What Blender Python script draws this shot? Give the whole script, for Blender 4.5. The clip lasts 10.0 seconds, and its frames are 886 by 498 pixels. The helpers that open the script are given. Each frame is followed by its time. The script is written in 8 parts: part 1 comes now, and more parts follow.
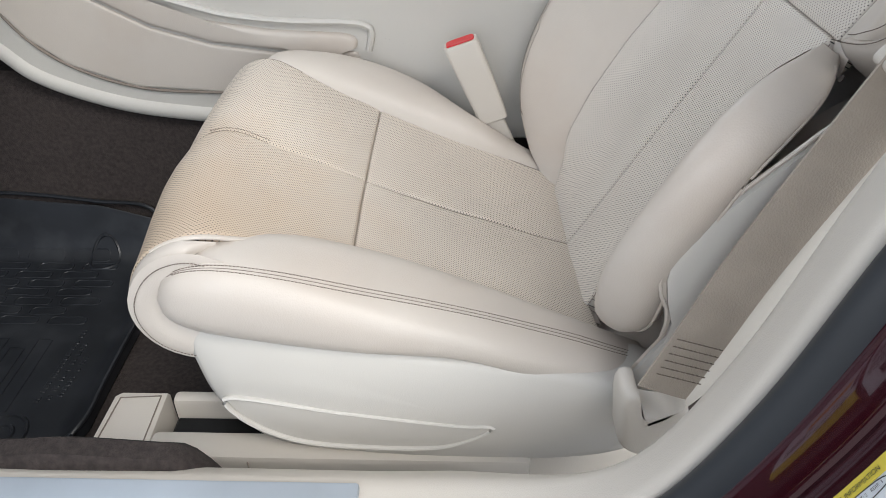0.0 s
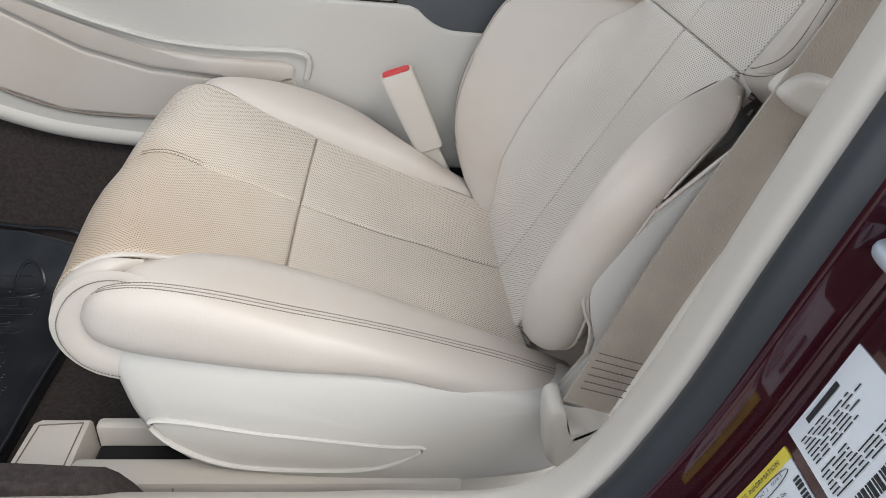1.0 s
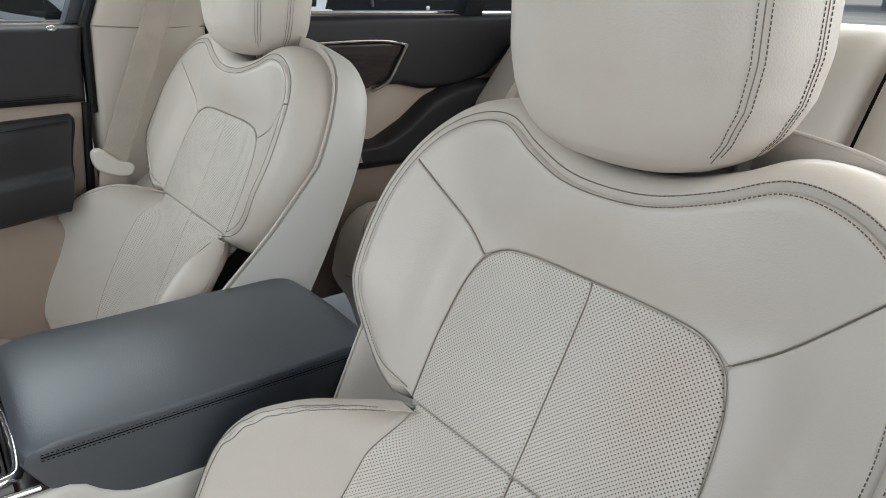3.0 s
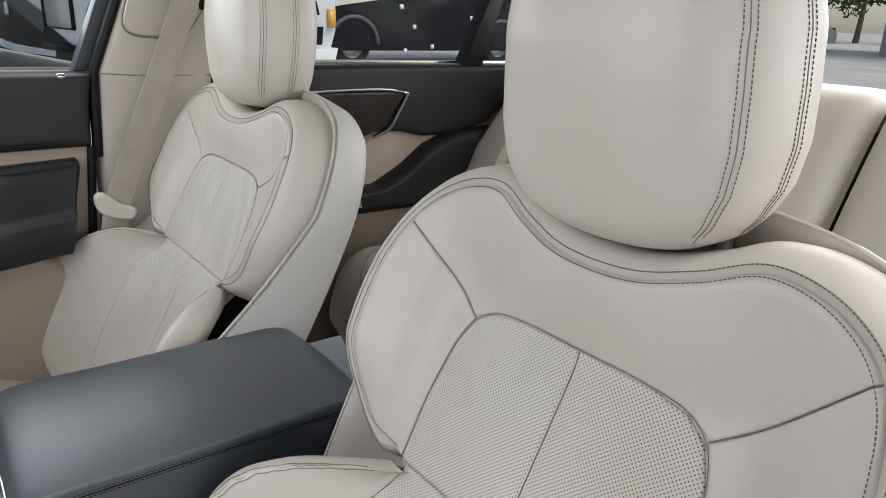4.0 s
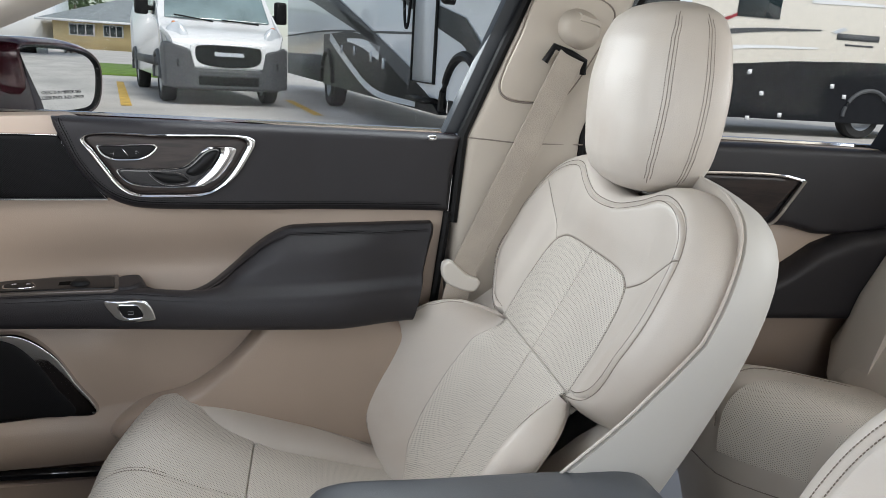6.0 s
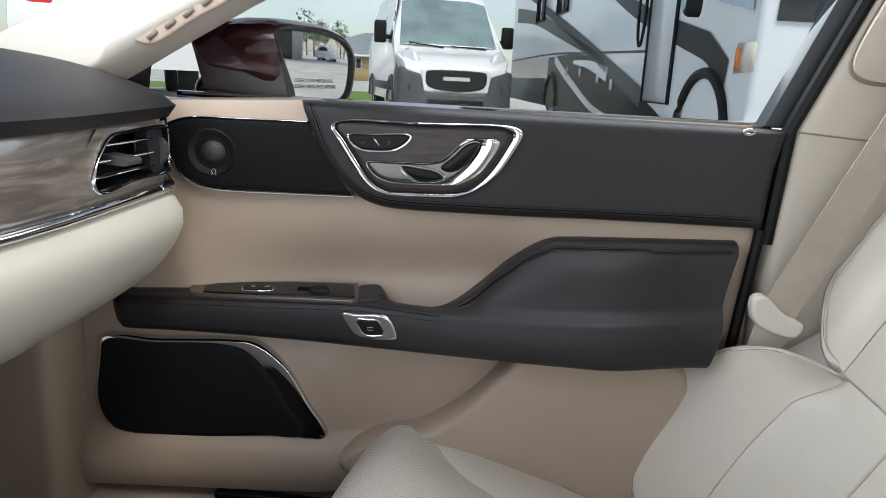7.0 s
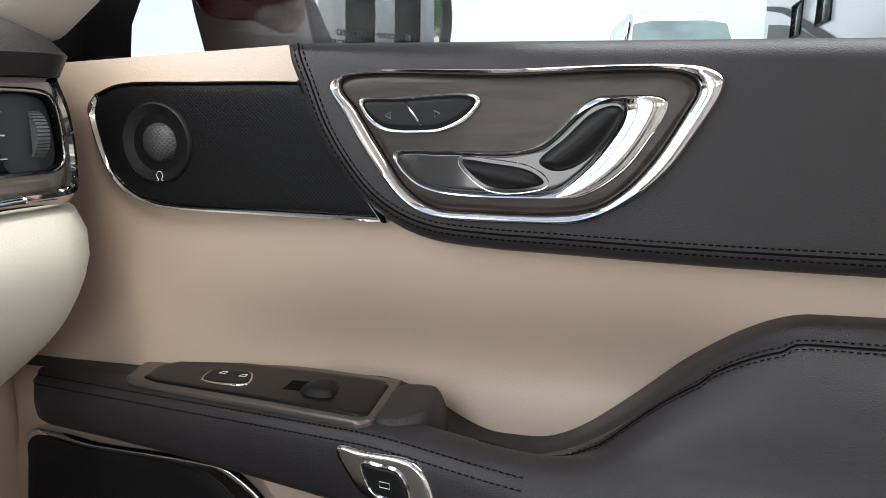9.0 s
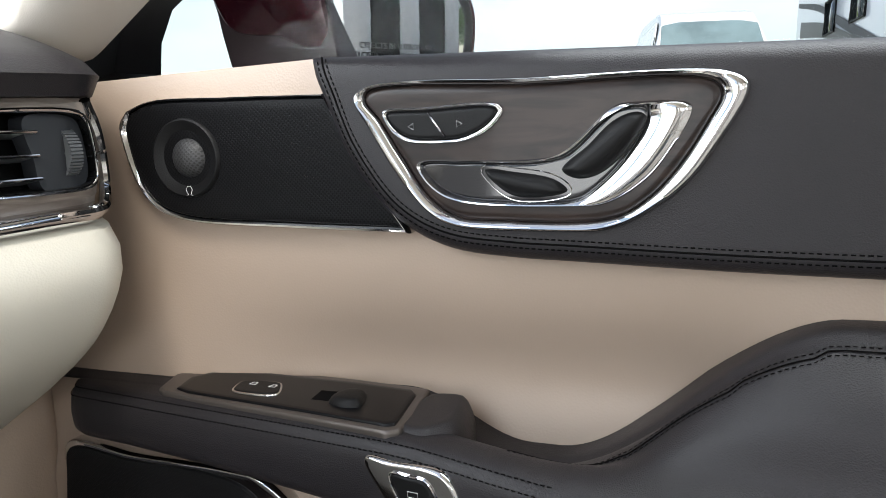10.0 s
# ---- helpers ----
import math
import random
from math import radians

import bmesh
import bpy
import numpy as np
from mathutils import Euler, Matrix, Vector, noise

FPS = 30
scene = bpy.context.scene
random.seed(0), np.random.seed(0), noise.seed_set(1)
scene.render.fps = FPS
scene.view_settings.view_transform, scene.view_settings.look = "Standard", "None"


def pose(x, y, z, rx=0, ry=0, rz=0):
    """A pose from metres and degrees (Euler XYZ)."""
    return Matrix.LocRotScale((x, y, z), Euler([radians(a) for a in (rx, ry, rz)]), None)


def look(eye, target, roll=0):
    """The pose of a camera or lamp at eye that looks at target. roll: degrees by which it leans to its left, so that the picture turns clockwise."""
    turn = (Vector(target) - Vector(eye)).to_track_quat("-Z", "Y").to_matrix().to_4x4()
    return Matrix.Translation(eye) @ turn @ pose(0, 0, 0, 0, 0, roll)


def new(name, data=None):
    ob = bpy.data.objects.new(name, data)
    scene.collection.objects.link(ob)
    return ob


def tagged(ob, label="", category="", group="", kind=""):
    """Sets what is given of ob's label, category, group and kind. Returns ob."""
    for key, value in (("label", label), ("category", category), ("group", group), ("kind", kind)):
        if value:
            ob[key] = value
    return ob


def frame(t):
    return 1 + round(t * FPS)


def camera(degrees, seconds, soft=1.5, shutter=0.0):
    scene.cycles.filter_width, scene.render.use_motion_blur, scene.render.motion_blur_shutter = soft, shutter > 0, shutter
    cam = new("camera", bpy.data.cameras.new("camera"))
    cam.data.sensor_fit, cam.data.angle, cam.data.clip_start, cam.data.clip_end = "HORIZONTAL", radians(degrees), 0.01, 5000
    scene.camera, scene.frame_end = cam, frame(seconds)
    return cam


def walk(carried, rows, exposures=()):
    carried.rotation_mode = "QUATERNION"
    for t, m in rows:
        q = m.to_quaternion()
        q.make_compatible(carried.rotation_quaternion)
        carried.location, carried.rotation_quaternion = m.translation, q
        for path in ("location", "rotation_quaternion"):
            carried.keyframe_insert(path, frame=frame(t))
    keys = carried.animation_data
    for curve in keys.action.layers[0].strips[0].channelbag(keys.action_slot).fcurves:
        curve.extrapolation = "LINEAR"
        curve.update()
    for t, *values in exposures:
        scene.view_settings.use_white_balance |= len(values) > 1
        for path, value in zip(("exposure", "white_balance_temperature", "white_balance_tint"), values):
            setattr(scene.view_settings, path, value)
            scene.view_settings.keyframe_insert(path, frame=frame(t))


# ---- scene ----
cam = camera(64.4, 10.0, soft=0.8)
PATH = [
    (0, (0.0206, 0.0056, 0.9181), (0.0170, 0.8106, 0.3250), 0.84),
    (0.5, (0.0329, -0.0156, 0.9209), (0.0670, 0.8095, 0.3569), 2.70),
    (1, (0.0327, -0.0164, 0.9108), (0.1084, 0.8184, 0.3654), 4.13),
    (1.3, (0.0190, 0.0010, 0.9100), (0.2930, 1.6950, -0.1120), 4.70),
    (1.5, (-0.0100, 0.0370, 0.9170), (0.3930, 1.7220, -0.0760), 4.80),
    (1.7, (-0.0340, 0.1180, 0.9220), (0.5040, 1.8030, -0.0190), 4.30),
    (2, (-0.0459, 0.2585, 0.9677), (0.3143, 1.0717, 0.5106), 2.58),
    (2.5, (-0.0252, 0.3706, 1.0368), (0.4676, 1.1437, 0.6373), 1.23),
    (3, (0.0053, 0.3989, 1.1056), (0.5686, 1.1437, 0.7478), 0.94),
    (3.2, (0.0110, 0.3960, 1.1230), (0.5940, 1.1320, 0.7760), 1.10),
    (4.3, (0.0075, 0.3860, 1.1410), (0.5620, 1.1650, 0.8470), 3.00),
    (4.5, (0.0186, 0.3744, 1.1439), (0.5419, 1.1768, 0.8570), 3.05),
    (5, (0.0566, 0.4038, 1.1321), (0.4830, 1.2670, 0.8616), 3.37),
    (5.5, (0.0545, 0.5412, 1.1123), (0.3699, 1.4545, 0.8546), 3.44),
    (6, (0.0075, 0.6276, 1.1445), (0.2033, 1.5740, 0.8876), 3.60),
    (6.2, (-0.0210, 0.6530, 1.1480), (0.1270, 1.6090, 0.8935), 3.70),
    (7.3, (-0.0780, 1.0330, 1.0320), (-0.4530, 2.9420, 0.5700), 2.70),
    (7.5, (-0.0610, 1.1790, 1.0180), (-0.5410, 3.0660, 0.5640), 2.90),
    (8, (-0.0540, 1.3720, 0.9980), (-0.7250, 3.2080, 0.5770), 2.40),
    (8.5, (-0.0330, 1.3660, 0.9890), (-0.7940, 3.1710, 0.5820), 1.40),
    (9, (-0.0420, 1.3730, 0.9810), (-0.8620, 3.1530, 0.5820), 0.30),
    (9.5, (-0.0390, 1.3750, 0.9840), (-0.8930, 3.1400, 0.5900), -0.60),
    (10, (-0.0380, 1.3740, 0.9830), (-0.9370, 3.1200, 0.6040), -1.10),
]
walk(cam, [(t, look(eye, target, roll)) for t, eye, target, roll in PATH], exposures=[(0, -0.28, 6400, 9), (1, -0.36, 6400, 9), (2, -0.46, 6350, 6), (3, -0.30, 6400, 6), (4.5, -0.24, 6450, 10), (5.5, -0.10, 6400, 9), (6, 0.0, 6450, 9), (7.3, 0.10, 6400, 7), (8, 0.42, 6800, 10), (10, 0.60, 6500, 8)])

# ---------------------------------------------------------------- world and sun
world = bpy.data.worlds.new("World")
scene.world = world
world.use_nodes = True
wn, wl = world.node_tree.nodes, world.node_tree.links
wn.clear()
w_out = wn.new("ShaderNodeOutputWorld")
w_bg = wn.new("ShaderNodeBackground")
w_sky = wn.new("ShaderNodeTexSky")
w_sky.sky_type, w_sky.sun_disc = "NISHITA", False
w_sky.sun_elevation, w_sky.sun_rotation = radians(52), radians(149)
w_co = wn.new("ShaderNodeTexCoord")
w_map = wn.new("ShaderNodeMapping")
w_map.inputs["Scale"].default_value = (1.2, 1.2, 3.2)
w_noise = wn.new("ShaderNodeTexNoise")
w_noise.inputs["Scale"].default_value, w_noise.inputs["Detail"].default_value = 1.6, 7
w_ramp = wn.new("ShaderNodeValToRGB")
w_ramp.color_ramp.elements[0].position, w_ramp.color_ramp.elements[1].position = 0.38, 0.72
w_cloud = wn.new("ShaderNodeMix")
w_cloud.data_type = "RGBA"
w_cloud.inputs[7].default_value = (7.2, 7.4, 7.7, 1)
wl.new(w_co.outputs["Generated"], w_map.inputs[0])
wl.new(w_map.outputs[0], w_noise.inputs["Vector"])
wl.new(w_noise.outputs["Fac"], w_ramp.inputs[0])
wl.new(w_ramp.outputs[0], w_cloud.inputs[0])
wl.new(w_sky.outputs[0], w_cloud.inputs[6])
wl.new(w_cloud.outputs[2], w_bg.inputs[0])
w_bg.inputs[1].default_value = 0.115
wl.new(w_bg.outputs[0], w_out.inputs[0])

sun = new("sun", bpy.data.lights.new("sun", "SUN"))
sun.data.energy, sun.data.angle, sun.data.color = 2.5, radians(25), (1, 0.96, 0.9)
sun.matrix_world = look((3.4, -5.4, 8), (0, 0.4, 0))

def opening_light(name, place, toward, w, h, power, color=(0.95, 0.98, 1.0)):
    """An added area lamp in an opening of the car, strengthening its sky light."""
    la = bpy.data.lights.new(name, "AREA")
    la.shape, la.size, la.size_y, la.energy, la.color = "RECTANGLE", w, h, power, color
    ob = new(name, la)
    ob.matrix_world = look(place, toward)
    return ob


opening_light("doorway_sky_fill", (0.0, -0.42, 0.92), (0.0, 1.0, 0.70), 1.3, 0.6, 9.0, (0.97, 0.98, 1.0))
opening_light("rear_side_window_sky_fill", (0.95, 0.24, 1.2), (-0.3, 1.6, 0.85), 0.7, 0.35, 2.6)
opening_light("windscreen_sky_fill", (-0.66, 1.08, 1.32), (0.25, 1.40, 0.72), 0.9, 0.5, 6.8, (0.92, 0.96, 1.0))
opening_light("passenger_window_sky_fill", (0.06, 1.84, 1.20), (0.16, 1.15, 0.62), 0.55, 0.26, 2.4, (0.92, 0.97, 1.0))

opening_light("rear_window_sky_fill", (1.62, 1.15, 1.22), (0.0, 1.2, 0.9), 1.1, 0.35, 7.5)

# ---------------------------------------------------------------- materials
def mat(name, color, rough=0.5, metal=0.0, var=0.12, scale=8.0, grain=0.0, grain_scale=900.0, coat=0.0, spec=0.5, wear=None):
    """A surface with tone variation at two scales and a fine relief."""
    m = bpy.data.materials.new(name)
    m.use_nodes = True
    n, l = m.node_tree.nodes, m.node_tree.links
    b = n["Principled BSDF"]
    b.inputs["Roughness"].default_value, b.inputs["Metallic"].default_value = rough, metal
    b.inputs["Coat Weight"].default_value = coat
    b.inputs["Coat Roughness"].default_value = 0.05
    b.inputs["Specular IOR Level"].default_value = spec
    co = n.new("ShaderNodeTexCoord")
    big = n.new("ShaderNodeTexNoise")
    big.inputs["Scale"].default_value, big.inputs["Detail"].default_value = scale, 6
    l.new(co.outputs["Object"], big.inputs["Vector"])
    ramp = n.new("ShaderNodeMapRange")
    ramp.inputs[1].default_value, ramp.inputs[2].default_value = 0.3, 0.7
    ramp.inputs[3].default_value, ramp.inputs[4].default_value = 1 - var, 1 + var * 0.6
    l.new(big.outputs["Fac"], ramp.inputs[0])
    mul = n.new("ShaderNodeMix")
    mul.data_type, mul.blend_type = "RGBA", "MULTIPLY"
    mul.inputs[0].default_value = 1
    mul.inputs[6].default_value = (*color, 1)
    l.new(ramp.outputs[0], mul.inputs[7])
    last = mul.outputs[2]
    if wear:
        wcol, wscale, lo, hi = wear
        wn_ = n.new("ShaderNodeTexNoise")
        wn_.inputs["Scale"].default_value, wn_.inputs["Detail"].default_value = wscale, 5
        l.new(co.outputs["Object"], wn_.inputs["Vector"])
        wr = n.new("ShaderNodeMapRange")
        wr.inputs[1].default_value, wr.inputs[2].default_value = lo, hi
        l.new(wn_.outputs["Fac"], wr.inputs[0])
        wm = n.new("ShaderNodeMix")
        wm.data_type = "RGBA"
        l.new(wr.outputs[0], wm.inputs[0])
        l.new(last, wm.inputs[6])
        wm.inputs[7].default_value = (*wcol, 1)
        last = wm.outputs[2]
    l.new(last, b.inputs["Base Color"])
    if grain:
        fine = n.new("ShaderNodeTexVoronoi")
        fine.inputs["Scale"].default_value = grain_scale
        l.new(co.outputs["Object"], fine.inputs["Vector"])
        bump = n.new("ShaderNodeBump")
        bump.inputs["Strength"].default_value, bump.inputs["Distance"].default_value = grain, 0.0006
        l.new(fine.outputs["Distance"], bump.inputs["Height"])
        l.new(bump.outputs[0], b.inputs["Normal"])
    return m


def perforated(name, color, pitch=0.0030, hole=0.165, stain=None, pit=(0.010, 0.008, 0.007), rough=0.5, spec=0.5):
    """Leather with staggered rows of pin holes, laid out in metres by the UV map; an optional dye stain of its own shape."""
    m = mat(name, color, rough, var=0.07, scale=7, spec=spec)
    n, l = m.node_tree.nodes, m.node_tree.links
    b = n["Principled BSDF"]
    base = b.inputs["Base Color"].links[0].from_socket
    uv = n.new("ShaderNodeUVMap")
    sc = n.new("ShaderNodeVectorMath")
    sc.operation = "SCALE"
    sc.inputs[3].default_value = 1 / pitch
    l.new(uv.outputs[0], sc.inputs[0])
    rot = n.new("ShaderNodeVectorRotate")
    rot.rotation_type = "Z_AXIS"
    rot.inputs["Angle"].default_value = radians(45)
    l.new(sc.outputs[0], rot.inputs[0])
    fr = n.new("ShaderNodeVectorMath")
    fr.operation = "FRACTION"
    l.new(rot.outputs[0], fr.inputs[0])
    di = n.new("ShaderNodeVectorMath")
    di.operation = "DISTANCE"
    di.inputs[1].default_value = (0.5, 0.5, 0)
    l.new(fr.outputs[0], di.inputs[0])
    mr = n.new("ShaderNodeMapRange")
    mr.inputs[1].default_value, mr.inputs[2].default_value = hole, hole + 0.07
    l.new(di.outputs["Value"], mr.inputs[0])
    if stain:
        (su, sv), (ru, rv), scol = stain
        off = n.new("ShaderNodeVectorMath")
        off.operation = "SUBTRACT"
        off.inputs[1].default_value = (su, sv, 0)
        l.new(uv.outputs[0], off.inputs[0])
        dv = n.new("ShaderNodeVectorMath")
        dv.operation = "DIVIDE"
        dv.inputs[1].default_value = (ru, rv, 1)
        l.new(off.outputs[0], dv.inputs[0])
        ln = n.new("ShaderNodeVectorMath")
        ln.operation = "LENGTH"
        l.new(dv.outputs[0], ln.inputs[0])
        nz = n.new("ShaderNodeTexNoise")
        nz.inputs["Scale"].default_value = 14
        l.new(uv.outputs[0], nz.inputs["Vector"])
        ad = n.new("ShaderNodeMath")
        ad.operation = "ADD"
        l.new(ln.outputs["Value"], ad.inputs[0])
        l.new(nz.outputs["Fac"], ad.inputs[1])
        sr = n.new("ShaderNodeMapRange")
        sr.interpolation_type = "SMOOTHSTEP"
        sr.inputs[1].default_value, sr.inputs[2].default_value = 0.40, 2.1
        sr.inputs[3].default_value, sr.inputs[4].default_value = 0.62, 0.0
        l.new(ad.outputs[0], sr.inputs[0])
        sm = n.new("ShaderNodeMix")
        sm.data_type = "RGBA"
        l.new(sr.outputs[0], sm.inputs[0])
        l.new(base, sm.inputs[6])
        sm.inputs[7].default_value = (*scol, 1)
        base = sm.outputs[2]
    mx = n.new("ShaderNodeMix")
    mx.data_type = "RGBA"
    l.new(mr.outputs[0], mx.inputs[0])
    mx.inputs[6].default_value = (*pit, 1)
    l.new(base, mx.inputs[7])
    l.new(mx.outputs[2], b.inputs["Base Color"])
    bump = n.new("ShaderNodeBump")
    bump.inputs["Strength"].default_value, bump.inputs["Distance"].default_value = 0.35, 0.0008
    l.new(mr.outputs[0], bump.inputs["Height"])
    l.new(bump.outputs[0], b.inputs["Normal"])
    return m


def glass(name, tint=(0.98, 0.99, 0.985)):
    """Clear window glass: what lies behind, with a faint gloss."""
    m = bpy.data.materials.new(name)
    m.use_nodes = True
    n, l = m.node_tree.nodes, m.node_tree.links
    n.clear()
    out_, mix = n.new("ShaderNodeOutputMaterial"), n.new("ShaderNodeMixShader")
    clear, gloss = n.new("ShaderNodeBsdfTransparent"), n.new("ShaderNodeBsdfGlossy")
    clear.inputs[0].default_value = (*tint, 1)
    gloss.inputs["Roughness"].default_value = 0.0
    mix.inputs[0].default_value = 0.004
    l.new(clear.outputs[0], mix.inputs[1])
    l.new(gloss.outputs[0], mix.inputs[2])
    l.new(mix.outputs[0], out_.inputs[0])
    return m


def veneer(name, pale, dark, stretch, rough, coat=0.08, spec=0.28):
    """Figured wood: long wavering bands between two browns, with fine pores."""
    m = mat(name, pale, rough, var=0.2, scale=20, coat=coat, spec=spec)
    n, l = m.node_tree.nodes, m.node_tree.links
    b = n["Principled BSDF"]
    base = b.inputs["Base Color"].links[0].from_socket
    co = n.new("ShaderNodeTexCoord")
    mp = n.new("ShaderNodeMapping")
    mp.inputs["Scale"].default_value = stretch
    l.new(co.outputs["Object"], mp.inputs[0])
    nz = n.new("ShaderNodeTexNoise")
    nz.inputs["Scale"].default_value, nz.inputs["Detail"].default_value, nz.inputs["Distortion"].default_value = 1.0, 8, 1.6
    l.new(mp.outputs[0], nz.inputs["Vector"])
    rp = n.new("ShaderNodeMapRange")
    rp.inputs[1].default_value, rp.inputs[2].default_value = 0.38, 0.62
    l.new(nz.outputs["Fac"], rp.inputs[0])
    mx = n.new("ShaderNodeMix")
    mx.data_type = "RGBA"
    l.new(rp.outputs[0], mx.inputs[0])
    mx.inputs[6].default_value = (*dark, 1)
    l.new(base, mx.inputs[7])
    l.new(mx.outputs[2], b.inputs["Base Color"])
    return m


SEAT = (0.575, 0.525, 0.472)
LEATHER = mat("cream_leather", SEAT, 0.40, var=0.08, scale=4, grain=0.22, grain_scale=620, wear=((0.525, 0.455, 0.395), 5.5, 0.48, 0.80))
PERF = perforated("perforated_cream_leather", (0.66, 0.61, 0.55), hole=0.17, stain=((-0.095, 0.50), (0.055, 0.075), (0.60, 0.495, 0.415)))
PERF_CLEAN = perforated("perforated_clean_leather", (0.61, 0.565, 0.505), pitch=0.0031, hole=0.145, pit=(0.03, 0.025, 0.02))
PERF_WORN = perforated("perforated_cream_leather_worn", (0.635, 0.57, 0.495), stain=((0.44, -0.20), (0.19, 0.26), (0.53, 0.385, 0.25)))
PIPING = mat("seam_thread", (0.15, 0.12, 0.096), 0.8)
# darker tone for seam and joint tubes, painted in for the grooves' shade
GROOVE = mat("groove_shade", (0.24, 0.205, 0.175), 0.9)
SHELL = mat("grey_beige_plastic", (0.570, 0.550, 0.512), 0.5, var=0.04, scale=4, grain=0.15, grain_scale=1200)
TRIM = mat("cream_plastic", (0.595, 0.555, 0.50), 0.5, var=0.04, scale=4, grain=0.2, grain_scale=900)
BEIGE = mat("beige_vinyl", (0.385, 0.302, 0.242), 0.42, var=0.05, scale=4, grain=0.18, grain_scale=500)
DARK = mat("dark_brown_leather", (0.0170, 0.0152, 0.0175), 0.46, var=0.15, scale=8, grain=0.38, grain_scale=950, spec=0.36)
# blue-grey base colour stands in for the sky's sheen on the lid
LID = mat("sky_sheen_dark_leather", (0.046, 0.054, 0.066), 0.38, var=0.2, scale=6, grain=0.2, grain_scale=560, spec=0.9)
DARK_THREAD = mat("dark_thread", (0.004, 0.0038, 0.004), 0.9, spec=0.06)
BLACK = mat("black_plastic", (0.0055, 0.0055, 0.006), 0.5, spec=0.22, grain=0.15, grain_scale=1000)
PIANO = mat("satin_black_switch_plate", (0.004, 0.004, 0.005), 0.28, spec=0.16, var=0.05)
GLOSS = mat("gloss_black", (0.008, 0.008, 0.01), 0.08, coat=0.5)
CHROME = mat("chrome", (0.64, 0.64, 0.65), 0.06, metal=1.0, var=0.02)
WOOD = veneer("dark_walnut_veneer", (0.030, 0.020, 0.017), (0.012, 0.0085, 0.008), (9, 60, 60), 0.34)
BELT = mat("beige_belt_webbing", (0.40, 0.35, 0.295), 0.75, var=0.1, scale=20, grain=0.8, grain_scale=600)
CARPET = mat("brown_carpet", (0.036, 0.028, 0.026), 0.95, var=0.45, scale=160, grain=1.0, grain_scale=420)
RUBBER = mat("black_rubber", (0.015, 0.017, 0.021), 0.42, var=0.3, scale=12, grain=0.25, grain_scale=45, wear=((0.036, 0.039, 0.044), 14, 0.5, 0.8))
SEAL = mat("dark_blue_grey_seal", (0.028, 0.032, 0.038), 0.5, var=0.1)
PAINT = mat("burgundy_paint", (0.045, 0.006, 0.012), 0.18, metal=0.25, coat=1.0)
ALU = mat("brushed_sill_plate", (0.50, 0.56, 0.63), 0.55, metal=0.6)
RED = mat("red_plastic", (0.62, 0.025, 0.03), 0.4)
DASHC = mat("pale_cream_vinyl", (0.63, 0.60, 0.52), 0.5, var=0.04, scale=4, grain=0.25, grain_scale=600)
# cream trim darkened for the door pillar, with its shade in the colour
PILLAR = mat("shaded_cream_plastic", (0.49, 0.435, 0.37), 0.55, var=0.04, scale=4, grain=0.2, grain_scale=900)
HEAD = mat("headliner_cloth", (0.52, 0.47, 0.40), 0.9, var=0.06, scale=20, grain=0.4, grain_scale=1200)
GLASS = glass("clear_glass")
CONCRETE = mat("pale_asphalt", (0.50, 0.48, 0.45), 0.9, var=0.18, scale=0.6, grain=0.6, grain_scale=60, wear=((0.36, 0.35, 0.33), 0.25, 0.5, 0.75))
WHITE = mat("white_vehicle_paint", (0.78, 0.79, 0.80), 0.2, coat=0.6, var=0.03)
VANE = mat("satin_vane_silver", (0.42, 0.43, 0.45), 0.32, metal=0.8, var=0.05)
VENTP = mat("dark_vent_plastic", (0.022, 0.024, 0.028), 0.5, spec=0.3)
GREYP = mat("dark_grey_plastic", (0.07, 0.075, 0.08), 0.6)
SILVER = mat("silver_vehicle_paint", (0.55, 0.58, 0.62), 0.25, coat=0.5, var=0.04)
CREAMP = mat("cream_vehicle_paint", (0.70, 0.66, 0.58), 0.25, coat=0.4, var=0.04)
NAVY = mat("black_vehicle_paint", (0.012, 0.013, 0.016), 0.35, spec=0.12)
PALE_SILVER = mat("pale_silver_vehicle_paint", (0.74, 0.79, 0.84), 0.3, coat=0.4, var=0.06, scale=1.2)
TYRE = mat("tyre_rubber", (0.02, 0.02, 0.02), 0.8)
DGLASS = mat("tinted_glass", (0.03, 0.045, 0.05), 0.05, coat=0.5)
YELLOW = mat("yellow_line_paint", (0.62, 0.40, 0.08), 0.8, var=0.3, scale=4)

# ---------------------------------------------------------------- mesh helpers
def part(name, bm, material, parent=None, label=""):
    me = bpy.data.meshes.new(name)
    for e in bm.edges:
        e.smooth = not (len(e.link_faces) == 2 and e.calc_face_angle(0.0) > 0.75)
    bm.to_mesh(me)
    bm.free()
    for p in me.polygons:
        p.use_smooth = True
    if material:
        me.materials.append(material)
    ob = new(name, me)
    ob.parent = parent
    if label:
        ob["label"] = label
    return ob


def thing(name, label, category, place=(0, 0, 0), group="", kind=""):
    ob = new(name)
    ob.empty_display_size = 0.05
    ob.location = place
    return tagged(ob, label, category, group, kind)


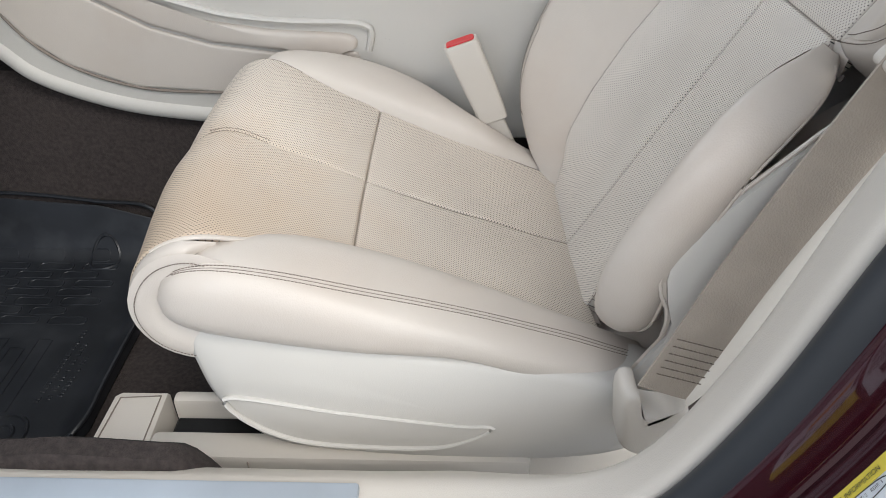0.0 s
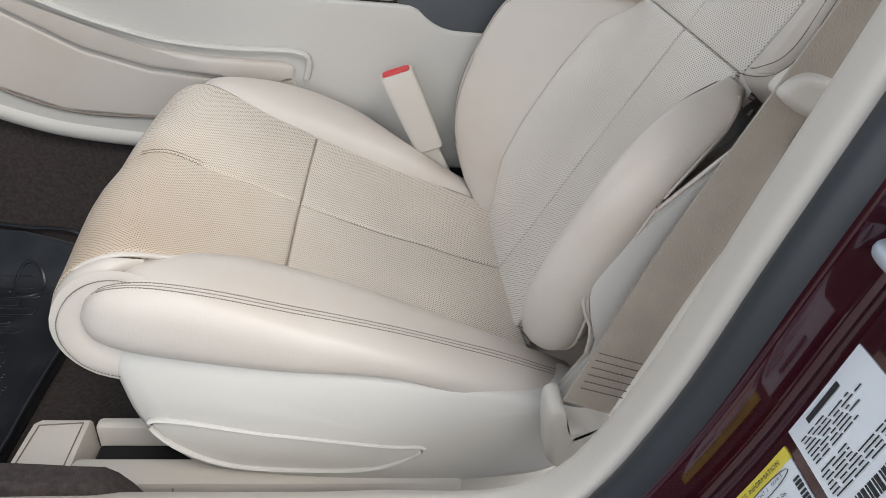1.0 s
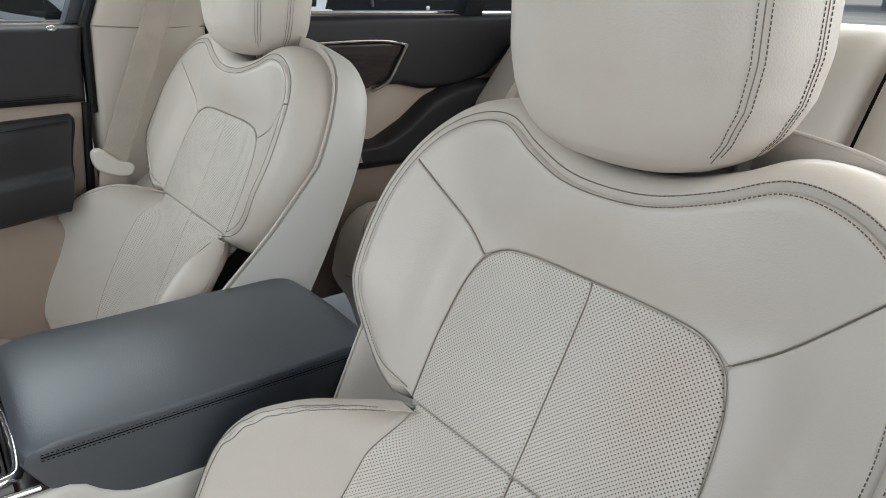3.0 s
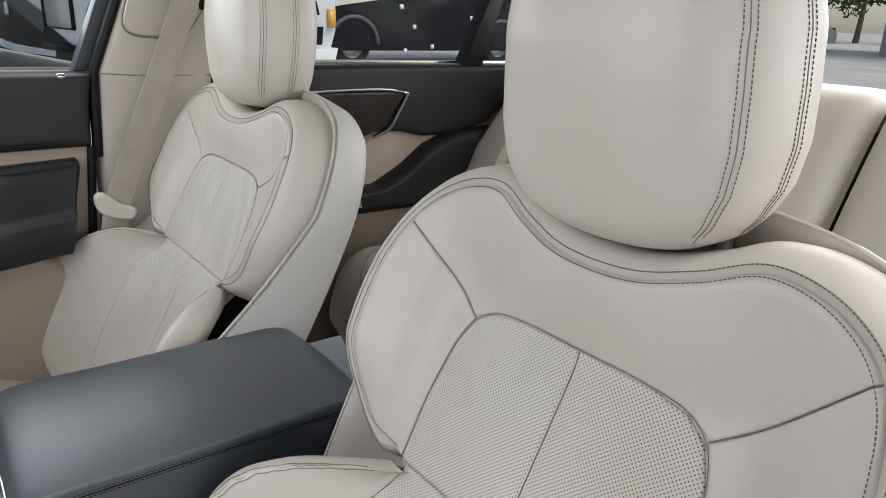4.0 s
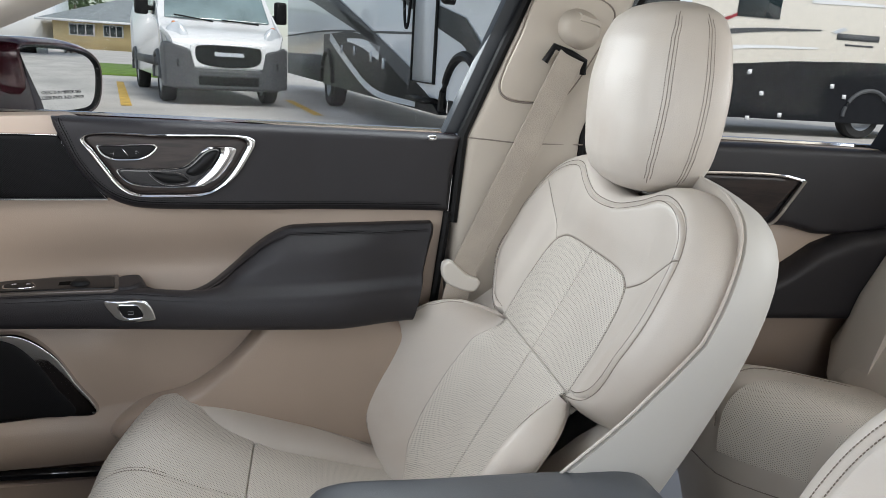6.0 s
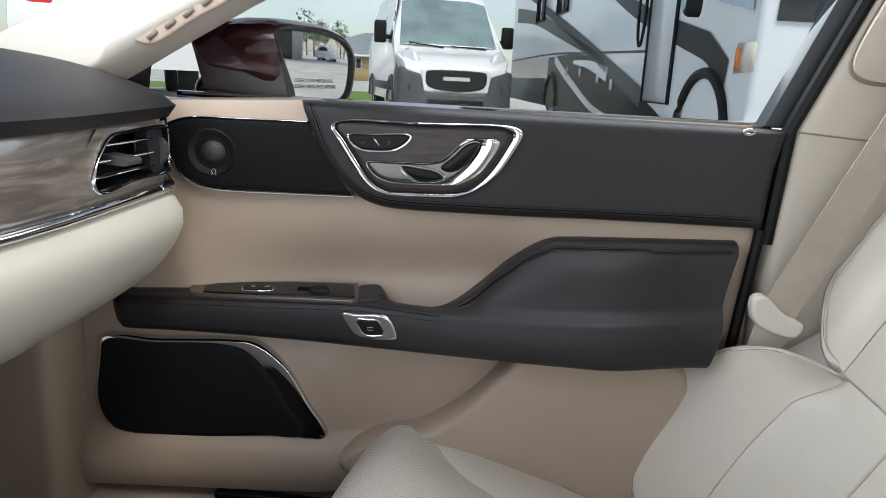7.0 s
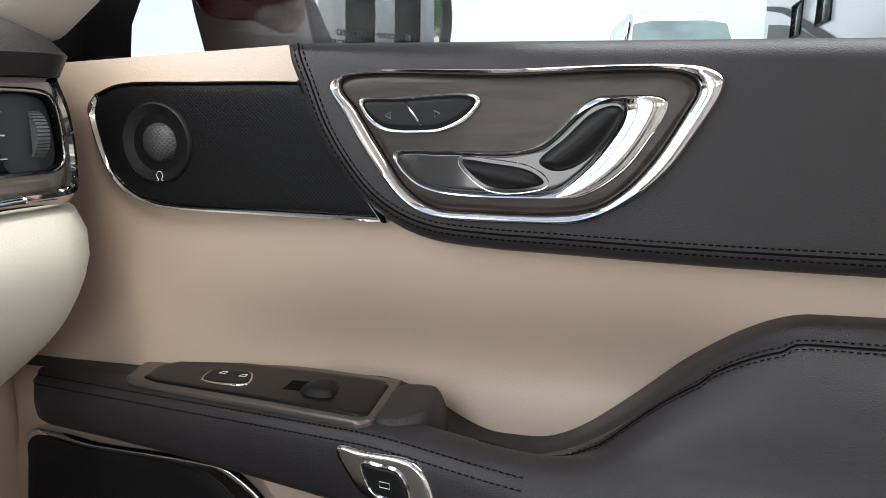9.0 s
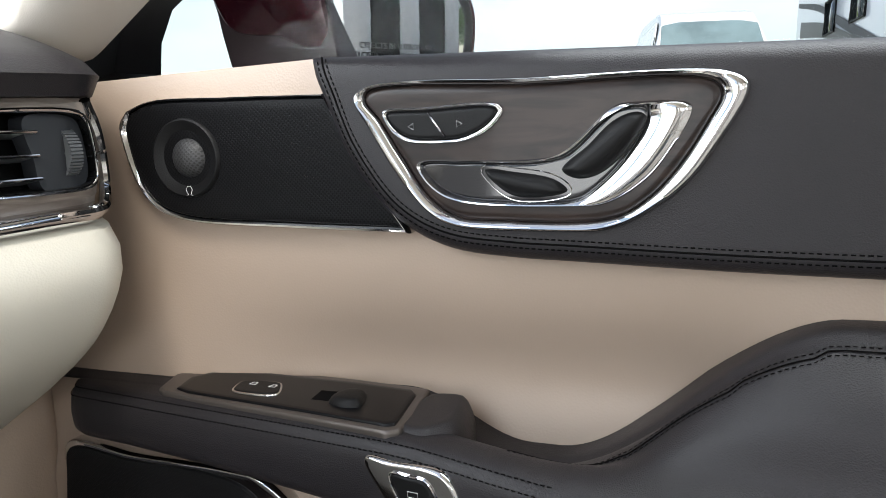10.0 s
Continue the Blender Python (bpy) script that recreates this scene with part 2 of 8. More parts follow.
def spline(pts, n, closed=True):
    """n points evenly spaced along a Catmull-Rom curve through pts."""
    p = np.array(pts, float)
    k = len(p)
    out = []
    for i in range(k if closed else k - 1):
        a, b, c, d = (p[(i + j) % k] if closed else p[min(max(i + j, 0), k - 1)] for j in (-1, 0, 1, 2))
        la, lb, lc = (max(np.linalg.norm(v), 1e-9) ** 0.5 for v in (b - a, c - b, d - c))
        m1 = (c - b) - lb * ((c - a) / (la + lb) - (b - a) / la) if np.linalg.norm(b - a) > 1e-8 else (c - b)
        m2 = (c - b) + lb * ((d - c) / lc - (d - b) / (lb + lc)) if np.linalg.norm(d - c) > 1e-8 else (c - b)
        for s in np.linspace(0, 1, 24, endpoint=False):
            out.append((2 * s**3 - 3 * s**2 + 1) * b + (s**3 - 2 * s**2 + s) * m1 + (3 * s**2 - 2 * s**3) * c + (s**3 - s**2) * m2)
    if not closed:
        out.append(p[-1])
    out = np.array(out)
    loop = np.vstack([out, out[:1]]) if closed else out
    leng = np.r_[0, np.cumsum(np.linalg.norm(np.diff(loop, axis=0), axis=1))]
    want = np.linspace(0, leng[-1], n, endpoint=not closed)
    return np.stack([np.interp(want, leng, loop[:, j]) for j in range(p.shape[1])], 1)


def grid_mesh(rows, closed=True, cap=False, uvs=None):
    """A bmesh from rows of points joined row to row."""
    bm = bmesh.new()
    vs = [[bm.verts.new(p) for p in r] for r in rows]
    n = len(rows[0])
    uvl = bm.loops.layers.uv.new("UVMap") if uvs is not None else None
    where = {}
    if uvs is not None:
        for r, u in zip(vs, uvs):
            for v, q in zip(r, u):
                where[v] = q
    for a, b in zip(vs, vs[1:]):
        for i in range(n if closed else n - 1):
            j = (i + 1) % n
            try:
                bm.faces.new((a[i], a[j], b[j], b[i]))
            except ValueError:
                pass
    if cap:
        for r in (vs[0], vs[-1]):
            try:
                bm.faces.new(r)
            except ValueError:
                pass
    if uvl:
        for f in bm.faces:
            for lp in f.loops:
                lp[uvl].uv = where[lp.vert]
    bmesh.ops.recalc_face_normals(bm, faces=bm.faces)
    return bm


def pillow(outline, to_world, height=0.01, edge=0.012, crown=0.0, skirt=0.02, n=96, rings=7, spine=None, lip=0.0, corners=False):
    """A padded panel: the outline (in metres on a surface) with a rounded edge and a crowned middle; to_world(u, v, h) lays it in space."""
    if corners:
        p = np.array(outline, float)
        loop = np.vstack([p, p[:1]])
        leng = np.r_[0, np.cumsum(np.linalg.norm(np.diff(loop, axis=0), axis=1))]
        want = np.linspace(0, leng[-1], n, endpoint=False)
        o = np.stack([np.interp(want, leng, loop[:, j]) for j in range(2)], 1)
    else:
        o = spline(outline, n)
    if spine is None:
        c = o.mean(0)
        w, v = np.linalg.eigh(np.cov((o - c).T))
        ext = [np.ptp((o - c) @ v[:, i]) / 2 for i in range(2)]
        big = int(ext[1] >= ext[0])
        half = max(ext[big] - ext[1 - big], 0.0) * 0.98
        spine = (c - v[:, big] * half, c + v[:, big] * half)
    a, b = np.array(spine[0], float), np.array(spine[1], float)
    ab = b - a
    t = np.clip(((o - a) @ ab) / max(ab @ ab, 1e-12), 0, 1)
    cen = a + t[:, None] * ab
    way = cen - o
    dist = np.linalg.norm(way, axis=1) + 1e-9
    way = way / dist[:, None]
    steps = [0, 0.06, 0.2, 0.45, 0.75, 1.0]
    rows, uvs = [], []
    if skirt:
        rows.append([to_world(p[0], p[1], -skirt) for p in o])
        uvs.append(o)
    for s in steps:
        d = np.minimum(s * edge, dist * 0.85 * max(s, 0.02))
        p = o + way * d[:, None]
        h = height * math.sqrt(max(0, 1 - (1 - s) ** 2))
        k = d / dist
        rows.append([to_world(q[0], q[1], h + crown * (1 - (1 - kk) ** 2) - lip) for q, kk in zip(p, k)])
        uvs.append(p)
    d0 = np.minimum(edge, dist * 0.85)
    for r in range(1, rings + 1):
        f = r / rings
        d = d0 + (dist - d0) * f * (0.99997 if r == rings else 1)
        p = o + way * d[:, None]
        k = d / dist
        rows.append([to_world(q[0], q[1], height + crown * (1 - (1 - kk) ** 2) - lip) for q, kk in zip(p, k)])
        uvs.append(p)
    bm = grid_mesh(rows, True, False, uvs)
    bmesh.ops.remove_doubles(bm, verts=bm.verts, dist=2e-5)
    return bm


def tube(pts, r, closed=False, sides=8, flat=1.0, up=None):
    """A rod of radius r along a line of points; flat squashes it along its second axis."""
    p = np.array(pts, float)
    n = len(p)
    rows = []
    for i in range(n):
        a, b = p[(i - 1) % n if closed else max(i - 1, 0)], p[(i + 1) % n if closed else min(i + 1, n - 1)]
        d = (b - a) / (np.linalg.norm(b - a) + 1e-12)
        ref = np.array(up if up is not None else ((0, 0, 1) if abs(d[2]) < 0.9 else (1, 0, 0)), float)
        s = np.cross(d, ref)
        s /= np.linalg.norm(s) + 1e-12
        q = np.cross(s, d)
        rows.append([p[i] + r * math.cos(k * math.tau / sides) * s + r * flat * math.sin(k * math.tau / sides) * q for k in range(sides)])
    if closed:
        rows.append(rows[0])
    bm = grid_mesh(rows, True, not closed)
    if closed:
        bmesh.ops.remove_doubles(bm, verts=bm.verts, dist=1e-6)
    return bm


def box(x0, y0, z0, x1, y1, z1, bevel=0.0, seg=3):
    bm = bmesh.new()
    bmesh.ops.create_cube(bm, size=1)
    for v in bm.verts:
        v.co = (x0 if v.co.x < 0 else x1, y0 if v.co.y < 0 else y1, z0 if v.co.z < 0 else z1)
    if bevel:
        bmesh.ops.bevel(bm, geom=bm.edges[:], offset=bevel, segments=seg, profile=0.5, affect="EDGES")
    return bm


def prism(outline, to_world, h0, h1, bevel=0.0, n=0, corners=True):
    """A plate with the given outline from height h0 to h1."""
    o = spline(outline, n) if n else np.array(outline, float)
    bm = bmesh.new()
    top = [bm.verts.new(to_world(p[0], p[1], h1)) for p in o]
    bot = [bm.verts.new(to_world(p[0], p[1], h0)) for p in o]
    ft = bm.faces.new(top)
    bm.faces.new(bot[::-1])
    k = len(o)
    for i in range(k):
        bm.faces.new((top[i], bot[i], bot[(i + 1) % k], top[(i + 1) % k]))
    if bevel:
        bmesh.ops.bevel(bm, geom=list(ft.edges), offset=bevel, segments=2, profile=0.5, affect="EDGES")
    bmesh.ops.recalc_face_normals(bm, faces=bm.faces)
    bmesh.ops.triangulate(bm, faces=[f for f in bm.faces if len(f.verts) > 4])
    return bm


def join(*bms):
    out = bmesh.new()
    for b in bms:
        me = bpy.data.meshes.new("tmp")
        b.to_mesh(me)
        b.free()
        out.from_mesh(me)
        bpy.data.meshes.remove(me)
    return out


def stitches(pts, length=0.0022, gap=0.0012, r=0.0005):
    """Short thread dashes along a line of points in space."""
    p = np.array(pts, float)
    leng = np.r_[0, np.cumsum(np.linalg.norm(np.diff(p, axis=0), axis=1))]
    at = lambda s: np.array([np.interp(s, leng, p[:, j]) for j in range(3)])
    verts, faces = [], []
    s = 0.0
    while s + length < leng[-1]:
        a, b = at(s), at(s + length)
        d = (b - a) / (np.linalg.norm(b - a) + 1e-12)
        ref = np.array((0.3, 0.2, 0.93)) if abs(d[2]) < 0.9 else np.array((1.0, 0.2, 0))
        q = np.cross(d, ref)
        q /= np.linalg.norm(q)
        w = np.cross(q, d)
        k = len(verts)
        for c in (a, b):
            verts += [tuple(c + r * q), tuple(c + r * w), tuple(c - r * q), tuple(c - r * w)]
        faces += [(k, k + 1, k + 5, k + 4), (k + 1, k + 2, k + 6, k + 5), (k + 2, k + 3, k + 7, k + 6), (k + 3, k, k + 4, k + 7), (k, k + 3, k + 2, k + 1), (k + 4, k + 5, k + 6, k + 7)]
        s += length + gap
    bm = bmesh.new()
    vs = [bm.verts.new(v) for v in verts]
    for f in faces:
        bm.faces.new([vs[i] for i in f])
    return bm


def dist_to(poly, p):
    """Distance from the point p to a closed polyline."""
    a, b = poly, np.roll(poly, -1, 0)
    ab = b - a
    t = np.clip(((p - a) * ab).sum(1) / ((ab * ab).sum(1) + 1e-12), 0, 1)
    return np.linalg.norm(a + t[:, None] * ab - p, axis=1).min()

# ---------------------------------------------------------------- ground and setting
def ground_z(y):
    """The lot rises a little towards the parked vehicles."""
    t = min(max((y - 4) / 7, 0.0), 1.0)
    return 0.18 * t * t * (3 - 2 * t)


lines = [-500, -200, -80, -30, -10, 0, 10, 30, 80, 200, 500]
rows = [[(x, y, ground_z(y)) for x in lines] for y in [-500, -100, -20, 0, 4] + [4 + 0.5 * k for k in range(1, 15)] + [20, 50, 100, 200, 500]]
ground = part("ground", grid_mesh(rows, False), CONCRETE)
tagged(ground, "pale worn asphalt of an open car lot", "ground", kind="structure")

# ---------------------------------------------------------------- front seats
SLOPE = math.atan2(0.097, 0.258)
LEAN_BACK = math.atan2(0.169, 0.327)
ROLL_AT, ROLL_R = 0.425, 0.060


def smooth(x, a, b):
    t = min(max((x - a) / (b - a), 0.0), 1.0)
    return t * t * (3 - 2 * t)


def outward(o):
    """Unit normals of a closed outline, pointing away from its middle."""
    d = np.roll(o, -1, 0) - np.roll(o, 1, 0)
    nrm = np.stack([d[:, 1], -d[:, 0]], 1)
    nrm /= np.linalg.norm(nrm, axis=1)[:, None] + 1e-12
    c = o.mean(0)
    if ((o - c) * nrm).sum() < 0:
        nrm = -nrm
    return nrm


def loft(sections, cap=True):
    return grid_mesh(sections, True, cap)


def front_seat(side, centre, lift, ahead, worn):
    """side: +1 the driver's (outer side towards -y), -1 the passenger's."""
    root = thing("front_seat", "cream leather car seat, perforated inserts, brown wear at its front" if worn else "clean cream leather car seat with perforated inserts and stitched seams", "car seat", (0.179 + ahead, centre, 0.373 + lift), "front seats")
    cs, ss, cb, sb = math.cos(SLOPE), math.sin(SLOPE), math.cos(LEAN_BACK), math.sin(LEAN_BACK)

    def flat(u, v, h):
        return (-u * cs + h * ss, side * v, u * ss + h * cs)

    def cushion(u, v, h):
        """Along the cushion (u from its back edge forward, over the rolled front), across and above it."""
        dish = 0.010 * min(abs(v) / 0.17, 1.2) ** 2 - 0.008 * math.sin(min(max(u / 0.42, 0), 1) * math.pi)
        dish += 0.002 * noise.noise((u * 14, v * 14, 3.0 + side))
        skew = 0.016 * smooth(-v, 0.04, 0.24) * smooth(u, 0.3, 0.43)
        if u <= ROLL_AT:
            return flat(u - skew, v, h + dish)
        th = (u - ROLL_AT) / ROLL_R
        if th > 3.3:
            # under the roll the leather runs straight back
            a, b = cushion(ROLL_AT + ROLL_R * 3.299, v, h), cushion(ROLL_AT + ROLL_R * 3.2, v, h)
            k = (th - 3.299) / 0.099
            return tuple(p + (p - q) * k for p, q in zip(a, b))
        return flat(ROLL_AT - skew + (ROLL_R + h) * math.sin(th), v, dish * max(0, math.cos(th)) - ROLL_R + (ROLL_R + h) * math.cos(th))

    def back(v, w, h):
        """Across the back, up along it and out in front of it."""
        h = h + 0.03 * side * v
        return (w * sb - h * cb, side * v, w * cb + h * sb)

    sew = []
    leather_in = PERF_WORN if worn else PERF_CLEAN
    leather_back = PERF if worn else PERF_CLEAN
    end = ROLL_AT + ROLL_R * 4.6
    g = 0.0004
    panels = [
        [(-0.01, g), (0.275 - g, g), (0.275 - g, 0.178), (0.14, 0.172), (-0.01, 0.160)],
        [(-0.01, -g), (-0.01, -0.190), (0.06, -0.187), (0.13, -0.176), (0.2, -0.162), (0.275 - g, -0.160), (0.275 - g, -g)],
        [(0.275 + g, g), (0.36, g + 0.004), (end, g + 0.004), (end, 0.215), (0.47, 0.210), (0.38, 0.192), (0.275 + g, 0.179)],
        [(0.275 + g, -g), (0.275 + g, -0.158), (0.345, -0.178), (0.40, -0.206), (0.46, -0.226), (end, -0.228), (end, -g + 0.004), (0.36, -g + 0.004)],
    ]
    for o in panels:
        part("insert_panel", pillow(o, cushion, 0.005, 0.0045, 0.003, 0.02, n=120, corners=True, rings=9), leather_in, root)
    for sgn in (1, -1):
        sew.append([cushion(u, sgn * 0.004 + 0.004 * smooth(u, 0.28, 0.36), 0.0062) for u in np.linspace(0.40, 0.47, 30)])
    rows = []
    for u in np.linspace(0.420, end, 50):
        v0 = -(0.174 + 0.052 * smooth(u, 0.335, 0.45))
        q_ = smooth(u, 0.42, 0.455)
        v1 = v0 - 0.001 - 0.017 * q_
        rows.append([cushion(u, v0 + (v1 - v0) * k, 0.0030 - 0.009 * k**3 - 0.004 * (1 - q_)) for k in np.linspace(0, 1, 8)])
    part("roll_border", grid_mesh(rows, False), LEATHER, root)
    part("edge_piping", tube([cushion(u, v, 0.0022) for u, v in spline([(0.278, -0.158), (0.345, -0.178), (0.40, -0.206), (0.44, -0.221), (0.48, -0.2265)], 50, False)], 0.0026), LEATHER, root)
    # core under the panels
    rows = []
    for u in np.linspace(-0.02, end - 0.01, 40):
        wv = 0.15 + 0.04 * smooth(u, 0.30, 0.40) + 0.036 * smooth(u, 0.42, 0.46)
        rows.append([cushion(u, v, -0.0015) for v in np.linspace(-wv, 0.2, 16)] + [cushion(min(u, ROLL_AT), v, -0.05) for v in np.linspace(0.19, -wv + 0.01, 12)])
    part("cushion_core", grid_mesh(rows, True, True), LEATHER, root)
    # leather cheek closing the side of the rolled front, with its sewn rim
    for vv, sg in ((-0.243, -1), (0.212, 1)):
        rim = [cushion(u, vv, 0.0) for u in np.linspace(0.36, end, 30)]
        mid = [cushion(u, vv, -0.034) for u in np.linspace(0.36, end, 30)]
        low = [cushion(u, vv - sg * 0.02, -0.055) for u in np.linspace(0.36, end, 30)]
        tip = [(q[0], q[1] + side * sg * 0.003, q[2]) for q in [cushion(u, vv, -0.012) for u in np.linspace(0.36, end, 30)]]
        part("roll_cheek", grid_mesh([rim, tip, mid, low], False, False), LEATHER, root)
        sew.append([(q[0], q[1] + side * sg * 0.0045, q[2]) for q in [cushion(u, vv, -0.008) for u in np.linspace(0.38, end, 60)]])

    # cushion bolsters
    def bolster(sgn, spec, nm, ridge):
        """spec rows: u, inner v, outer v, top h, bottom h."""
        sp = spline([(u, a, b, t, l) for u, a, b, t, l in spec], 46, closed=False)
        secs, lines = [], ([], [])
        for u, a, b, t, l in sp:
            c, hw = (a + b) / 2, (b - a) / 2
            m, hh = (t + l) / 2, (t - l) / 2
            ring = []
            for k in range(40):
                th = k * math.tau / 40
                cx, sx = math.cos(th), math.sin(th)
                ring.append(flat(u, sgn * (c + hw * math.copysign(abs(cx) ** 0.75, cx)), m + hh * math.copysign(abs(sx) ** 0.75, sx)))
            secs.append(ring)
            if ridge:
                tr = 1.0 + 0.42 * smooth(-u, -0.36, -0.02)
                for ln, (th, out) in zip(lines, ((tr, 1.008), (tr + 0.15, 1.008))):
                    cx, sx = math.cos(th), math.sin(th)
                    ln.append(flat(u, sgn * (c + out * hw * abs(cx) ** 0.75), m + out * hh * abs(sx) ** 0.75))
        part(nm, loft(secs), LEATHER, root)
        if ridge:
            for ln in lines:
                sew.append(ln[2:-2])
            mid = [tuple((np.array(p) + np.array(q)) / 2) for p, q in zip(*lines)]
            part("seam", tube(mid[1:-1], 0.00035), GROOVE, root)

    bolster(-1, [(-0.085, 0.165, 0.205, 0.010, -0.012), (-0.06, 0.165, 0.228, 0.019, -0.018), (-0.02, 0.167, 0.242, 0.024, -0.018), (0.03, 0.166, 0.250, 0.027, -0.018), (0.08, 0.163, 0.256, 0.028, -0.018), (0.15, 0.157, 0.260, 0.028, -0.020), (0.25, 0.147, 0.266, 0.026, -0.050), (0.34, 0.157, 0.268, 0.023, -0.070), (0.400, 0.184, 0.267, 0.013, -0.076), (0.428, 0.204, 0.261, -0.004, -0.070), (0.441, 0.222, 0.250, -0.026, -0.054)], "outer_bolster", 1)
    bolster(1, [(-0.09, 0.150, 0.20, -0.005, -0.06), (-0.05, 0.150, 0.225, 0.004, -0.06), (0.0, 0.154, 0.228, 0.012, -0.06), (0.07, 0.160, 0.230, 0.022, -0.065), (0.15, 0.166, 0.242, 0.036, -0.07), (0.23, 0.172, 0.285, 0.042, -0.075), (0.31, 0.178, 0.296, 0.040, -0.07), (0.385, 0.186, 0.275, 0.032, -0.06), (0.440, 0.195, 0.25, 0.014, -0.05), (0.462, 0.205, 0.225, -0.02, -0.035)], "inner_bolster", 0)
    # lower back: two perforated inserts between tall bolsters
    knots = lambda x, pts: float(np.interp(x, [q[0] for q in pts], [q[1] for q in pts]))
    side_v = lambda w: knots(w, ((-0.02, 0.122), (0.03, 0.133), (0.08, 0.147), (0.15, 0.154), (0.24, 0.154), (0.31, 0.149), (0.36, 0.141), (0.38, 0.137)))

    def lower(v, w, h):
        return back(v, w, h + 0.034 * max(0, (abs(v) - 0.07) / 0.085) ** 2 * smooth(w, -0.02, 0.1) * smooth(-w, -0.375, -0.31) - 0.004 - 0.0032 * smooth(w, 0.18, 0.37))

    for s in (1, -1):
        o = [(s * g, -0.01)] + [(s * side_v(w), w) for w in np.linspace(-0.01, 0.3768, 24)] + [(s * g, 0.3768)]
        part("insert_panel", pillow(o, lower, 0.005, 0.0045, 0.003, 0.03, n=160, corners=True, rings=9), leather_back, root)
        # height up the back: ridge seam, crest and lip of the bolster, each across and out
        ctl = [
            (0.030, 0.140, 0.004, 0.146, 0.004, 0.148, -0.006), (0.045, 0.172, 0.020, 0.190, 0.022, 0.186, -0.010), (0.065, 0.198, 0.038, 0.222, 0.048, 0.216, -0.006),
            (0.090, 0.216, 0.052, 0.241, 0.070, 0.236, 0.004), (0.130, 0.227, 0.069, 0.257, 0.093, 0.251, 0.024), (0.180, 0.229, 0.078, 0.268, 0.106, 0.260, 0.042),
            (0.230, 0.232, 0.085, 0.272, 0.111, 0.268, 0.053), (0.270, 0.230, 0.087, 0.268, 0.109, 0.270, 0.058), (0.305, 0.217, 0.078, 0.253, 0.096, 0.260, 0.050),
            (0.335, 0.194, 0.056, 0.228, 0.072, 0.240, 0.036), (0.356, 0.170, 0.030, 0.194, 0.040, 0.205, 0.018), (0.370, 0.146, 0.006, 0.152, 0.008, 0.156, -0.004)]
        rows, l1, l2, l3 = [], [], [], []
        if s == (1 if worn else -1):
            # towards the far side the seam runs along the crest
            tall = 1.05 if worn else 1.15
            far = [(-0.005, 0.138, 0.0), (0.008, 0.178, 0.022), (0.025, 0.208, 0.046), (0.055, 0.236, 0.073), (0.09, 0.252, 0.092), (0.14, 0.264, 0.106), (0.20, 0.270, 0.112), (0.255, 0.268, 0.112), (0.292, 0.253, 0.103), (0.320, 0.228, 0.084), (0.343, 0.196, 0.060), (0.359, 0.168, 0.034), (0.371, 0.144, 0.006)]
            if not worn:
                far = far[:7] + [(0.250, 0.261, 0.112), (0.292, 0.239, 0.103), (0.330, 0.214, 0.088), (0.357, 0.187, 0.066), (0.369, 0.165, 0.042), (0.3755, 0.146, 0.010)]
            ctl = [(w, vc - 0.016, hc * tall * 1.01, vc - 0.004, hc * tall, vc - 0.002, hc * 0.5 - 0.005) for w, vc, hc in far]
        for w, vr, hr_, vc, hc, vl, hl in spline(ctl, 64, False):
            ve = min(side_v(w), vr - 0.004)
            he = 0.034 * max(0, (ve - 0.07) / 0.085) ** 2 * smooth(w, -0.02, 0.1) * smooth(-w, -0.375, -0.31) - 0.002
            he = min(he, hr_)
            sec = [(ve - 0.012, he - 0.020), (ve - 0.001, he - 0.004), (ve + 0.004, he + 0.002), (ve + (vr - ve) * 0.5, he + (hr_ - he) * 0.56), (vr, hr_), (vr + (vc - vr) * 0.45, hr_ + (hc - hr_) * 0.72), (vc - 0.006, hc - 0.0005), (vc + 0.006, hc - (hc - hl) * 0.14), (vc + (vl - vc) * 0.4 + 0.012, hc - (hc - hl) * 0.50), (vl + 0.007, hl + (hc - hl) * 0.14), (vl, hl), (vl - 0.012, hl - 0.012), (vl - 0.05, hl - 0.035)]
            p = spline(sec, 60, False)
            rows.append([back(s * v, w + 0.0015 * noise.noise((v * 30, w * 14, 5.0 + s * side)), h) for v, h in p])
            if 0.05 < w < 0.362:
                i = int(np.argmin(np.hypot(p[:, 0] - vr, p[:, 1] - hr_)))
                step = np.linalg.norm(np.diff(p, axis=0), axis=1).mean()
                for ln, dv in ((l1, -0.0045), (l2, 0.0045)):
                    k = i + dv / step
                    tgt = np.array([np.interp(k, range(60), p[:, j]) for j in (0, 1)])
                    tan = np.array([np.interp(k + 1, range(60), p[:, j]) for j in (0, 1)]) - tgt
                    tan /= np.linalg.norm(tan) + 1e-9
                    ln.append(back(s * (tgt[0] - tan[1] * 0.0008), w, tgt[1] + tan[0] * 0.0008))
                l3.append(back(s * (vl + 0.001), w, hl + 0.001))
        part("back_bolster", grid_mesh(rows, False), LEATHER, root)
        part("seam", tube([tuple((np.array(x) + np.array(y)) / 2) for x, y in zip(l1, l2)], 0.0004, sides=6), GROOVE, root)
        part("bolster_piping", tube(l3, 0.0022, sides=8), LEATHER, root)
        sew += [l1, l2]
    # upper back: rim outline of the front face
    half = [(0.10, 0.379), (0.155, 0.381), (0.205, 0.398), (0.238, 0.440), (0.251, 0.50), (0.248, 0.56), (0.234, 0.612), (0.212, 0.642), (0.176, 0.663), (0.135, 0.668), (0.092, 0.649), (0.045, 0.633), (0.0, 0.629)]
    rim = spline(half + [(-a, b) for a, b in half[-2::-1]], 200)

